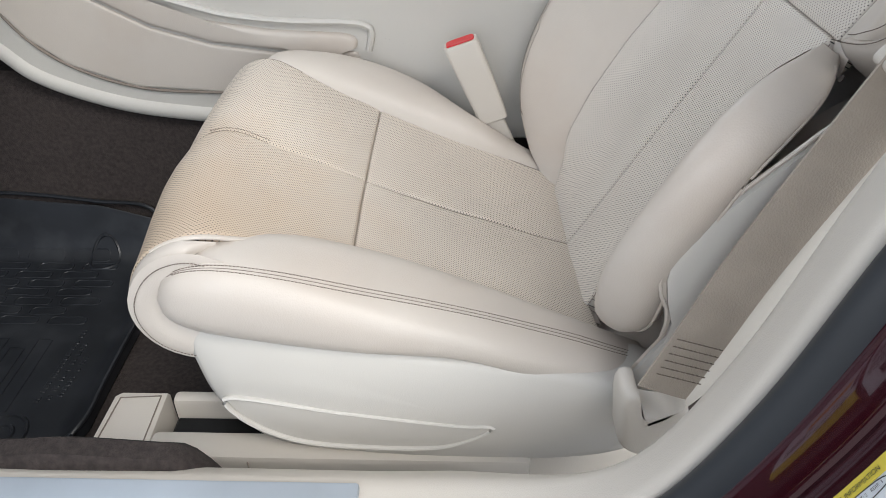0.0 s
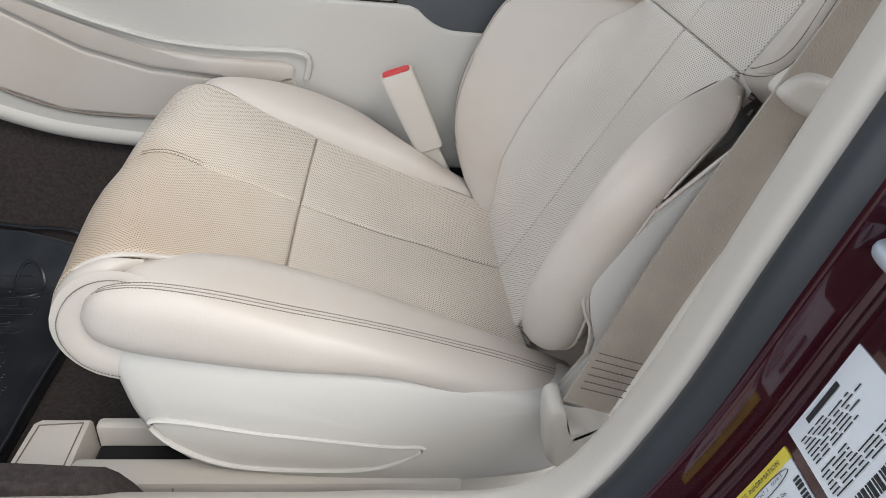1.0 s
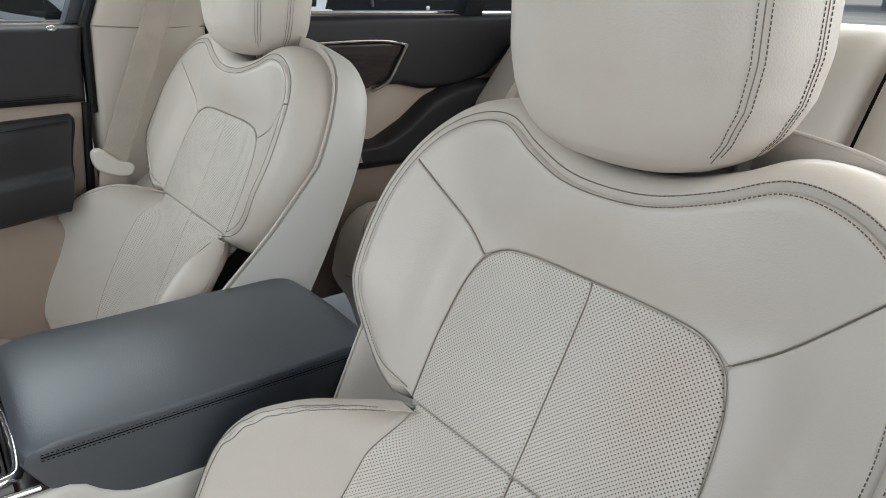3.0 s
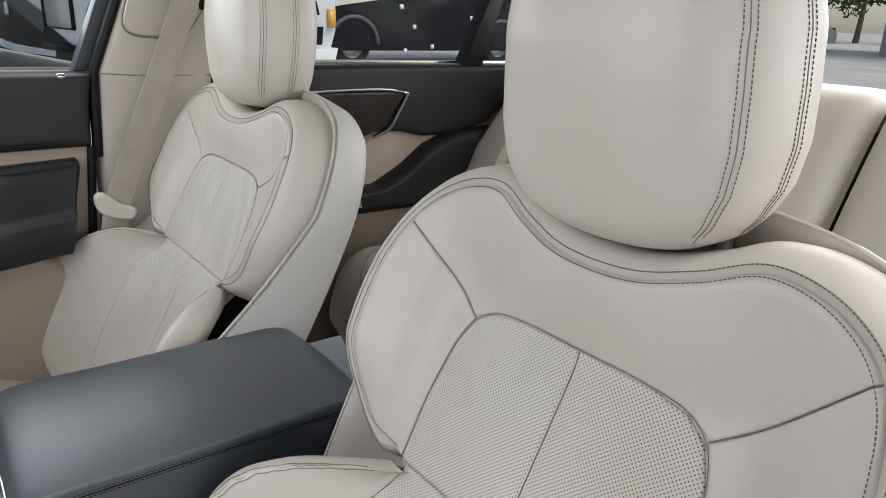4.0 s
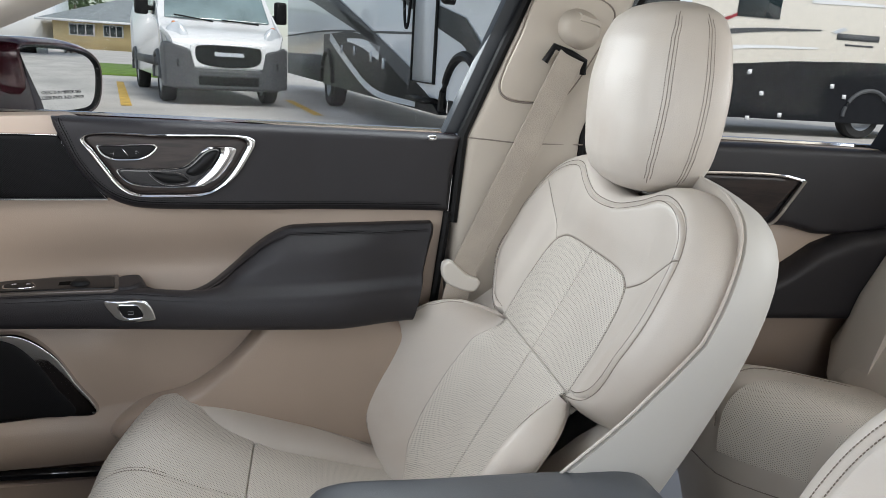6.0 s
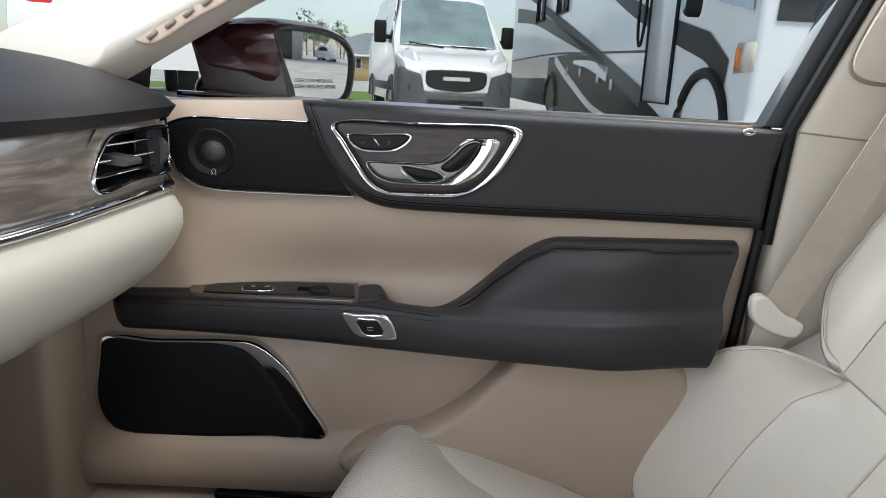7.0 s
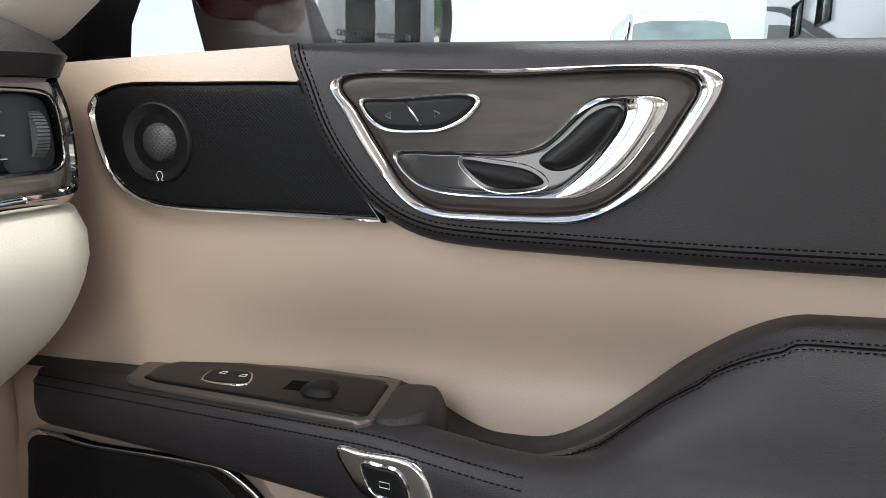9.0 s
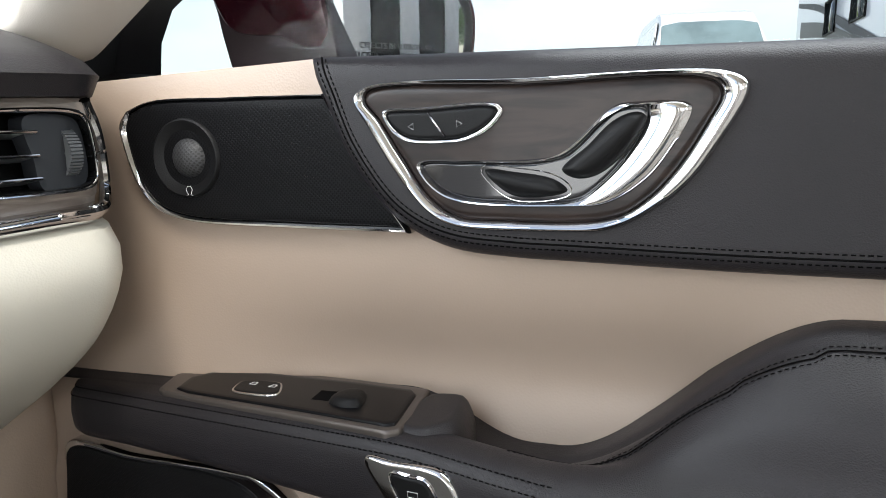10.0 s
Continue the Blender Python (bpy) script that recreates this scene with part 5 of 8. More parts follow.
for cx in (-0.172, -0.062):
    circ = [(cx + 0.042 * math.cos(a), 1.185 + 0.046 * math.sin(a)) for a in np.linspace(0, math.tau, 40, endpoint=False)]
    part("cup_ring", tube([(x, y, 0.622) for x, y in circ], 0.0028, True), CHROME, tray)
    part("cup_wall", grid_mesh([[(x, y, 0.622) for x, y in circ], [(cx + (x - cx) * 0.97, 1.185 + (y - 1.185) * 0.97, 0.6075) for x, y in circ]], True), BLACK, tray)
    part("cup_floor", prism([(cx + (x - cx) * 0.96, 1.185 + (y - 1.185) * 0.96) for x, y in circ], lambda x, y, h: (x, y, h), 0.6062, 0.6085), GLOSS, tray)
part("tray_slide", tube([(-0.002, 1.125, 0.638), (-0.001, 1.24, 0.638)], 0.005), CHROME, tray)
part("tray_end", box(-0.02, 1.10, 0.606, 0.006, 1.262, 0.630, 0.003, 1), SHELL, tray)
part("card_slot", tube([(-0.2, 1.104, 0.625), (-0.05, 1.104, 0.625), (-0.035, 1.112, 0.625)], 0.002), CHROME, tray)
part("front_bin", prism([(-0.33, 0.640), (-0.46, 0.690), (-0.46, 0.686), (-0.33, 0.634)], lambda x, z, h: (x, h, z), 1.10, 1.28), GLOSS, console)
# armrest lid
lid_o = spline([(0.018, 0.694), (0.030, 0.664), (0.052, 0.636), (0.080, 0.612), (0.110, 0.601), (0.25, 0.600), (0.405, 0.602), (0.420, 0.64), (0.416, 0.685), (0.395, 0.702), (0.30, 0.706), (0.15, 0.706), (0.04, 0.705)], 120)
lc = np.array((0.22, 0.655))
secs = []
for y, f, dz in ((1.0598, 0.55, 0), (1.0600, 0.86, 0), (1.0606, 0.95, 0), (1.062, 0.985, 0.0), (1.068, 1.0, 0.0), (1.082, 1.0, 0.002), (1.13, 1.0, 0.006), (1.187, 1.0, 0.008), (1.245, 1.0, 0.006), (1.295, 1.0, 0.002), (1.306, 1.0, 0), (1.311, 0.985, 0), (1.313, 0.95, 0), (1.3136, 0.86, 0), (1.3138, 0.55, 0)):
    secs.append([(lc[0] + (x - lc[0]) * f, y, lc[1] + (z - lc[1]) * f + (dz if z > 0.68 else 0) - 0.014) for x, z in lid_o])
lid = part("armrest_lid", grid_mesh(secs, True, True), LID, console, "padded dark leather armrest lid")
for dz, dy in ((0.0, 0.0), (-0.006, -0.0015)):
    part("stitching", stitches([(x, 1.0600 + dy * 0.2, 0.6815 + dz) for x in np.linspace(0.035, 0.40, 60)], 0.0027, 0.0018, 0.00045), DARK_THREAD, lid)
part("seam", tube([(0.035, 1.0599, 0.6785), (0.2, 1.0599, 0.6785), (0.40, 1.0599, 0.6785)], 0.0006), DARK_THREAD, lid)

# ---------------------------------------------------------------- dashboard
dash = thing("dashboard", "dashboard with dark leather top, walnut band, chrome strip and vent", "dashboard", (0, 0, -0.005))


def dash_bend(y):
    """How far the face stands forward of its line: it sweeps away at the door end."""
    return -0.060 * max(0.0, (y - 1.71) / 0.06) ** 2 - 0.05 * max(0.0, (1.45 - y) / 0.5)


def dash_loft(section, mat_, nm, parent, y0=0.5, y1=1.768, label=""):
    secs = []
    for y in list(np.linspace(y0, 1.68, 20)) + list(np.linspace(1.69, y1, 14)):
        o = spline(section, 30, False)
        secs.append([(x + 0.012 + dash_bend(y), y + 0.008, z + 0.004 * smooth(y, 1.5, 1.76)) for x, z in o])
    return part(nm, grid_mesh(secs, False, False), mat_, parent, label)


dash_loft([(-1.1, 1.085), (-0.85, 1.085), (-0.68, 1.068), (-0.60, 1.050), (-0.545, 1.032), (-0.525, 1.022), (-0.521, 1.012), (-0.530, 1.003), (-0.555, 1.001)], DARK, "top_pad", dash, label="dark stitched leather top pad")
for dx, dz in ((0.0, 0.0), (0.007, -0.0025)):
    part("stitching", stitches([(-0.560 + dx + dash_bend(y), y, 1.0395 + dz + 0.004 * smooth(y, 1.5, 1.76)) for y in np.linspace(0.8, 1.762, 150)], 0.0027, 0.0018, 0.00045), DARK_THREAD, dash)
# dash veneer paled and greyed: reflected sky is put into its colour
WOOD_D = veneer("sky_greyed_walnut", (0.26, 0.225, 0.195), (0.13, 0.105, 0.09), (40, 8, 70), 0.3, coat=0.3, spec=0.5)
wood_s = spline([(-0.545, 1.001), (-0.541, 0.985), (-0.538, 0.96), (-0.540, 0.93), (-0.546, 0.912)], 80, False)


def wood_strip(y0, y1, z0, z1):
    """A stretch of the walnut band between two heights: the vent's opening is left out of it."""
    k = [p for p in wood_s if z0 <= p[1] <= z1]
    secs = [[(x + 0.012 + dash_bend(y), y + 0.008, z + 0.004 * smooth(y, 1.5, 1.76)) for x, z in k] for y in np.linspace(y0, y1, max(3, int((y1 - y0) * 90)))]
    return grid_mesh(secs, False, False)


part("walnut_band", join(wood_strip(0.5, 1.548, 0.9, 1.01), wood_strip(1.548, 1.742, 0.9905, 1.01), wood_strip(1.548, 1.561, 0.971, 1.01), wood_strip(1.561, 1.576, 0.985, 1.01), wood_strip(1.548, 1.742, 0.9, 0.933), wood_strip(1.742, 1.768, 0.9, 1.01)), WOOD_D, dash, "walnut band with sky reflection in its grey-brown colour")
dash_loft([(-0.548, 0.921), (-0.536, 0.919), (-0.531, 0.914), (-0.533, 0.908), (-0.548, 0.905)], CHROME, "chrome_strip", dash, y1=1.738)
part("chrome_end", tube(spline([(-0.527 + dash_bend(1.735), 1.743, 1.003), (-0.522 + dash_bend(1.745), 1.753, 0.985), (-0.518 + dash_bend(1.756), 1.765, 0.95), (-0.518 + dash_bend(1.752), 1.760, 0.929), (-0.5195 + dash_bend(1.742), 1.750, 0.9205), (-0.5215 + dash_bend(1.725), 1.733, 0.9185), (-0.5225 + dash_bend(1.70), 1.70, 0.918)], 50, False), 0.0045), CHROME, dash)
dash_loft([(-0.548, 0.905), (-0.534, 0.903), (-0.524, 0.894), (-0.517, 0.876), (-0.524, 0.85), (-0.556, 0.805), (-0.612, 0.760), (-0.66, 0.728), (-0.72, 0.69), (-0.80, 0.655), (-0.95, 0.62)], DASHC, "glovebox_panel", dash, label="cream grained glovebox panel")
part("kick_panel", box(-1.1, 1.70, 0.13, -0.70, 1.80, 0.75, 0.02), BEIGE, dash)
part("end_cap", prism([(-0.56, 1.03), (-0.57, 0.84), (-0.68, 0.73), (-0.95, 0.63), (-1.1, 0.62), (-1.1, 1.08), (-0.7, 1.06)], lambda x, z, h: (x, h, z), 1.72, 1.758), TRIM, dash)
# air vent
VO = [(1.552, 0.938), (1.556, 0.958), (1.570, 0.976), (1.590, 0.990), (1.634, 0.994), (1.722, 0.993), (1.730, 0.986), (1.738, 0.955), (1.738, 0.942), (1.728, 0.935), (1.63, 0.933), (1.562, 0.928)]
vx = lambda y, z, h: (-0.5265 + dash_bend(y) * 0.9 + h, y + 0.008, z + 0.002)
VI = [(1.647 + (y - 1.647) * 0.955, 0.961 + (z - 0.961) * 0.88) for y, z in VO]
VW = [(1.546, 0.930), (1.546, 0.945), (1.546, 0.975), (1.546, 0.996), (1.60, 0.998), (1.70, 0.998), (1.744, 0.996), (1.744, 0.96), (1.744, 0.932), (1.70, 0.928), (1.62, 0.927), (1.553, 0.926)]
vent = part("air_vent", frame_ring(VO, VI, vx, 0.0055, 140), CHROME, dash, "chrome-framed air vent")
vo, vw = np.array(spline(VO, 140)), np.array(spline(VW, 140))
near = [vw[int(np.argmin(np.hypot(*(vw - p).T)))] for p in vo]
part("vent_surround", grid_mesh([[vx(p[0], p[1], 0.0008) for p in vo], [vx(p[0], p[1], -0.0012) for p in near]], True), WOOD_D, vent)
part("vent_well", grid_mesh([[vx(y, z, 0.003) for y, z in spline(VI, 100)], [vx(y, z, -0.034) for y, z in spline(VI, 100)], [vx(1.647 + (y - 1.647) * 0.02, 0.961 + (z - 0.961) * 0.02, -0.034) for y, z in spline(VI, 100)]], True), BLACK, vent)
for y0, zz in ((1.560, 0.944), (1.566, 0.9605), (1.580, 0.9775)):
    leaf = prism([(-0.026, -0.0045), (-0.004, -0.0003), (-0.0015, 0.0006), (-0.002, 0.0022), (-0.026, -0.0015)], lambda a, c, h, zz=zz: (-0.5265 + a, h + 0.008, zz + c + 0.002), y0, 1.688)
    part("vane", leaf, VANE, vent, "satin silver vane")
    part("vane_edge", tube([(-0.5280, y0 + 0.009, zz + 0.0034), (-0.5280, 1.695, zz + 0.0034)], 0.0016, flat=0.8), CHROME, vent)
part("vane_tab", prism([(-0.015, -0.006), (0.012, -0.0075), (0.016, -0.006), (0.017, -0.002), (0.014, 0.001), (-0.015, 0.005)], lambda a, c, h: (-0.5265 + a, h + 0.008, 0.9625 + c + 0.002), 1.600, 1.630, 0.0012), GREYP, vent, "dark grey slider tab")
part("wheel_plate", grid_mesh([[vx(y, z, d) for y, z in spline([(1.690, 0.936), (1.684, 0.960), (1.680, 0.988), (1.715, 0.989), (1.724, 0.984), (1.732, 0.955), (1.730, 0.943), (1.722, 0.937)], 60)] for d in (-0.02, -0.004)] + [[vx(1.708 + (y - 1.708) * 0.02, 0.962 + (z - 0.962) * 0.02, -0.003) for y, z in spline([(1.690, 0.936), (1.684, 0.960), (1.680, 0.988), (1.715, 0.989), (1.724, 0.984), (1.732, 0.955), (1.730, 0.943), (1.722, 0.937)], 60)]], True), VENTP, vent)
wh = [(-0.541 + 0.0185 * math.cos(a), 0.964 + 0.0185 * math.sin(a)) for a in np.linspace(0, math.tau, 48, endpoint=False)]
knurls = []
for a in np.linspace(-1.1, 1.1, 17):
    k = box(-0.0008, 1.7155, -0.0009, 0.0014, 1.7255, 0.0009)
    k.transform(pose(-0.541 + 0.0185 * math.cos(a), 0, 0.964 + 0.0185 * math.sin(a), 0, -math.degrees(a), 0))
    knurls.append(k)
part("thumb_wheel", join(prism(wh, lambda a, c, h: (a, h, c), 1.7165, 1.7245, 0.0008, corners=True), *knurls), GREYP, vent, "knurled thumb wheel")

# ---------------------------------------------------------------- pillars, roof, sills
pil_r = lambda x, z, h: (x, 1.885 - h, z)
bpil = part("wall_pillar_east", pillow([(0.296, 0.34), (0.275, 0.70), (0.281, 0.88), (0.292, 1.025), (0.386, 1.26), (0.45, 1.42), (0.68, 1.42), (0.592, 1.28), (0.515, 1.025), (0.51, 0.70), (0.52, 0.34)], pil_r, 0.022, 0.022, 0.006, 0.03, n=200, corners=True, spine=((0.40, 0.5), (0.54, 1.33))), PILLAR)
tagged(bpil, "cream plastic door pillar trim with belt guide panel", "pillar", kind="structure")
part("pillar_joint", tube([pil_r(0.295, 1.017, 0.026), pil_r(0.40, 1.010, 0.0285), pil_r(0.512, 1.012, 0.026)], 0.0012), GROOVE, bpil)
GP = [(0.408, 1.275), (0.52, 1.265), (0.545, 1.245), (0.535, 1.21), (0.475, 1.105), (0.455, 1.088), (0.36, 1.088), (0.345, 1.105), (0.375, 1.20)]
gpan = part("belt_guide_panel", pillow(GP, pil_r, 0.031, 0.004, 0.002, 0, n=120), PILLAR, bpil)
part("guide_groove", tube([pil_r(x, z, 0.0265) for x, z in spline(GP, 120)], 0.002, True), GROOVE, bpil)
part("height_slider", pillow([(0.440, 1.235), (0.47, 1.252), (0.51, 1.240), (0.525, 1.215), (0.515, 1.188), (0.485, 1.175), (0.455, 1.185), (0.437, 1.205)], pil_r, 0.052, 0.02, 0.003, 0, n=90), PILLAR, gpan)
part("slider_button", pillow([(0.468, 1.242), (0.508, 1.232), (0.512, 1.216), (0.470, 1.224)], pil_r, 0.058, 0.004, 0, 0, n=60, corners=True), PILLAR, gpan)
part("guide_slot", tube([pil_r(0.418, 1.155, 0.045), pil_r(0.432, 1.182, 0.050), pil_r(0.46, 1.172, 0.055), pil_r(0.488, 1.160, 0.052), pil_r(0.490, 1.138, 0.045)], 0.006), BLACK, gpan)


def strap(path, width, flat_dir, mat_, parent, nm, thick=0.0012):
    """Webbing along a path; flat_dir: the side its flat face looks to."""
    p = spline(path, 60, False)
    d = np.gradient(p, axis=0)
    d /= np.linalg.norm(d, axis=1)[:, None]
    f = np.array(flat_dir, float)
    rows = []
    for a, t in zip(p, d):
        s = np.cross(t, f)
        s /= np.linalg.norm(s)
        q = np.cross(s, t)
        rows.append([a + s * width / 2 + q * thick, a + s * width * 0.25 + q * thick * 1.3, a - s * width * 0.25 + q * thick * 1.3, a - s * width / 2 + q * thick, a - s * width / 2 - q * thick, a + s * width / 2 - q * thick])
    return part(nm, grid_mesh([[tuple(v) for v in r] for r in rows], True, True), mat_, parent)


belt_r = thing("seat_belt", "beige seat belt webbing hanging from the pillar guide beside the seat", "seat belt", group="seat belts")
strap([(0.463, 1.829, 1.168), (0.40, 1.828, 1.02), (0.33, 1.826, 0.86), (0.292, 1.824, 0.765), (0.27, 1.82, 0.60), (0.27, 1.82, 0.42)], 0.048, (0, -1, 0), BELT, belt_r, "webbing")
part("tongue", pillow([(0.255, 0.795), (0.268, 0.800), (0.300, 0.775), (0.325, 0.762), (0.318, 0.744), (0.285, 0.748), (0.258, 0.765)], lambda x, z, h: (x, 1.815 - h, z), 0.006, 0.005, 0, 0.012, n=80), TRIM, belt_r, "cream belt tongue")

hp = part("ceiling", prism([(-0.12, 0.42), (1.55, 0.42), (1.55, 1.84), (-0.12, 1.84)], lambda x, y, h: (x, y, h), 1.412, 1.45), HEAD)
tagged(hp, "beige cloth headliner", "ceiling", kind="structure")
outer_roof = part("roof", prism([(-0.2, 0.40), (1.65, 0.40), (1.65, 1.88), (-0.2, 1.88)], lambda x, y, h: (x, y, h), 1.455, 1.48), PAINT)
tagged(outer_roof, "burgundy painted car roof panel", "roof", kind="structure")
ap_o = [(-0.76, 1.02), (-0.640, 1.040), (-0.608, 1.058), (-0.535, 1.100), (-0.444, 1.150), (-0.317, 1.212), (-0.10, 1.322), (0.02, 1.375), (0.10, 1.412), (0.10, 1.47), (-0.15, 1.415), (-0.40, 1.30), (-0.60, 1.195), (-0.84, 1.07)]
apil = part("wall_a_pillar_east", pillow(ap_o, lambda x, z, h: (x, 1.815 - h, z), 0.055, 0.03, 0.005, 0.02, n=180, corners=True, spine=((-0.62, 1.09), (0.0, 1.40))), TRIM)
tagged(apil, "cream windscreen pillar trim with slotted vent", "pillar", kind="structure")
AV = [(x, z + 0.024) for x, z in ((-0.580, 1.072), (-0.560, 1.066), (-0.50, 1.098), (-0.43, 1.140), (-0.43, 1.155), (-0.452, 1.152), (-0.53, 1.108))]
av = part("pillar_vent", pillow(AV, lambda x, z, h: (x, 1.762 - h, z), 0.003, 0.004, 0, 0, n=80), BEIGE, apil)
for k in range(5):
    xx = -0.56 + k * 0.025
    part("slot", tube([(xx, 1.757, 1.097 + k * 0.0145), (xx + 0.012, 1.757, 1.107 + k * 0.0145)], 0.003), GROOVE, av)

# sill and driver's pillar: bands swept along the door opening
OPEN = spline([(-1.15, 0.372), (-0.6, 0.372), (-0.2, 0.372), (0.02, 0.374), (0.075, 0.385), (0.131, 0.414), (0.182, 0.472), (0.225, 0.573), (0.256, 0.694), (0.290, 0.825), (0.335, 1.0), (0.40, 1.24), (0.46, 1.44)], 150, False)
_d = np.gradient(OPEN, axis=0)
_n = np.stack([-_d[:, 1], _d[:, 0]], 1)
_n /= np.linalg.norm(_n, axis=1)[:, None]


def at_open(s, y, off):
    """A point by its place along the opening (0 to 1), its y and how far it stands out into the opening."""
    k = min(max(s, 0), 1) * (len(OPEN) - 1)
    i = min(int(k), len(OPEN) - 2)
    p = OPEN[i] + (OPEN[i + 1] - OPEN[i]) * (k - i)
    q = p + _n[i] * off
    return (q[0], y, q[1])


def band(profile, nm, mat_, label="", s0=0.0, s1=1.0, n=110, taper=0.0):
    k = lambda s: 1 - taper * smooth(s, 0.49, 0.58)
    rows = [[at_open(s, 0.318 + (y - 0.318) * (k(s) if y > 0.318 else 1), o) for y, o in profile] for s in np.linspace(s0, s1, n)]
    return part(nm, grid_mesh(rows, False), mat_, None, label)


b = band(spline([(0.46, -0.10), (0.425, -0.03), (0.400, -0.004), (0.392, 0.002), (0.375, 0.004), (0.34, 0.006), (0.322, 0.005), (0.314, -0.002), (0.310, -0.02)], 26, False), "trim", TRIM, taper=0.5)
tagged(b, "cream grained plastic trim round the driver's door opening", "door trim", kind="structure")
seal_b = band(spline([(0.317, -0.015), (0.314, 0.000), (0.308, 0.005), (0.301, 0.003), (0.294, -0.006), (0.290, -0.018), (0.289, -0.034)], 20, False), "door_seal", SEAL)
tagged(seal_b, "dark rubber weather seal round the door opening", "door seal", kind="structure")
jamb = band(spline([(0.300, -0.010), (0.2895, -0.012), (0.2875, -0.014), (0.2868, -0.022), (0.2862, -0.032), (0.2855, -0.0405), (0.2842, -0.0440), (0.2815, -0.0445), (0.2795, -0.0432), (0.2775, -0.0437), (0.275, -0.0452), (0.26, -0.0456), (0.21, -0.0456), (0.17, -0.0456), (0.13, -0.044), (0.105, -0.030), (0.095, -0.004), (0.088, 0.002), (0.07, -0.03), (0.06, -0.10)], 90, False), "door_jamb", PAINT)
tagged(jamb, "glossy burgundy painted door jamb", "door jamb", kind="structure")
sill_out = part("sill", box(-1.15, 0.07, 0.18, 0.12, 0.30, 0.345, 0.03), PAINT)
tagged(sill_out, "burgundy painted rocker sill", "sill", kind="structure")
plate_s = thing("sill_plate", "brushed metal scuff plate set in the cream door sill", "scuff plate")
part("plate", box(-1.0, 0.318, 0.370, -0.052, 0.384, 0.3815, 0.003, 2), ALU, plate_s)


def s_at(z):
    """Place along the opening at which it reaches the height z on the pillar."""
    zs = OPEN[:, 1]
    i = int(np.argmax((zs > z) & (OPEN[:, 0] > 0)))
    return (i - 1 + (z - zs[i - 1]) / (zs[i] - zs[i - 1])) / (len(OPEN) - 1)


def jamb_patch(parent, z0, z1, y0, y1, m, lift, nm, label=""):
    a, b_ = s_at(z0), s_at(z1)
    rows = [[at_open(s, y, -0.0456 + lift) for y in np.linspace(y0, y1, 4)] for s in np.linspace(a, b_, 6)]
    rows.append([at_open(b_, y, -0.047) for y in np.linspace(y0, y1, 4)])
    return part(nm, grid_mesh(rows, False), m, parent, label)


def jamb_words(parent, text, size, z, y, squeeze=1.0):
    """Words that run up the jamb, centred on the height z, with their feet at y."""
    a, e = s_at(z - 0.02), s_at(z + 0.02)
    writing(text, size, lambda u, c: at_open((a + e) / 2 + u * squeeze * (e - a) / 0.0435, y + c, -0.0456 + 0.0022), INK, parent)


WHITE_L = mat("white_label_paper", (0.80, 0.84, 0.88), 0.35, var=0.03)
YEL_L = mat("yellow_label_print", (0.80, 0.66, 0.09), 0.4, var=0.03)
OR_L = mat("orange_label_print", (0.85, 0.40, 0.04), 0.4, var=0.03)
lab1 = thing("data_label", "white vehicle data sticker on the burgundy door jamb", "label")
jamb_patch(lab1, 0.608, 0.677, 0.190, 0.2705, WHITE_L, 0.0010, "sticker")
rnd = random.Random(4)
jamb_patch(lab1, 0.6225, 0.652, 0.2625, 0.2665, INK, 0.0016, "print_bar")
for k in range(14):
    y = 0.2590 - k * 0.0028 - (0.003 if k > 6 else 0)
    z = 0.611 + rnd.uniform(0, 0.002)
    end = 0.672 - rnd.uniform(0, 0.024) if k not in (0, 7, 8, 9) else 0.635
    while z < end:
        run = rnd.uniform(0.004, 0.013)
        jamb_patch(lab1, z, min(z + run, end), y - 0.0010, y, INK, 0.0016, "print_bar")
        z += run + rnd.uniform(0.0012, 0.003)
for k in range(26):
    jamb_patch(lab1, 0.622 + k * 0.0019, 0.6227 + k * 0.0019 + 0.0004 * (k % 3), 0.2025, 0.2120, INK, 0.0016, "code_bar")
lab2 = thing("tyre_label", "white and yellow tyre loading sticker on the burgundy jamb", "label")
jamb_patch(lab2, 0.520, 0.600, 0.195, 0.2655, WHITE_L, 0.0010, "sticker")
jamb_patch(lab2, 0.520, 0.6005, 0.2570, 0.2658, YEL_L, 0.0014, "yellow_strip")
jamb_patch(lab2, 0.548, 0.592, 0.222, 0.2335, OR_L, 0.0014, "orange_field")
jamb_words(lab2, "TIRE AND LOADING INFORMATION", 0.0046, 0.5585, 0.2592)
jamb_words(lab2, "FRONT: 2   REAR: 3", 0.0032, 0.578, 0.2522)
jamb_words(lab2, "900 lbs.", 0.0042, 0.582, 0.2420)
part("print_frame", tube([at_open(s_at(z), y, -0.0438) for z, y in spline([(0.562, 0.2550), (0.592, 0.2550), (0.5945, 0.2530), (0.592, 0.2510), (0.562, 0.2510)], 60)], 0.0003, True, 5), INK, lab2)
for k in range(10):
    jamb_patch(lab2, 0.594, 0.599, 0.2440 - k * 0.0030, 0.2456 - k * 0.0030 + 0.0004 * (k % 3), INK, 0.0017, "code_bar")
for k in range(3):
    jamb_patch(lab2, 0.530, 0.556 - 0.006 * (k % 2), 0.2475 - k * 0.0042, 0.2492 - k * 0.0042, INK, 0.0017, "print_bar")
sk = tagged(new("door_striker"), "polished steel striker loop on the burgundy jamb", "door striker")
ss_ = s_at(0.738)
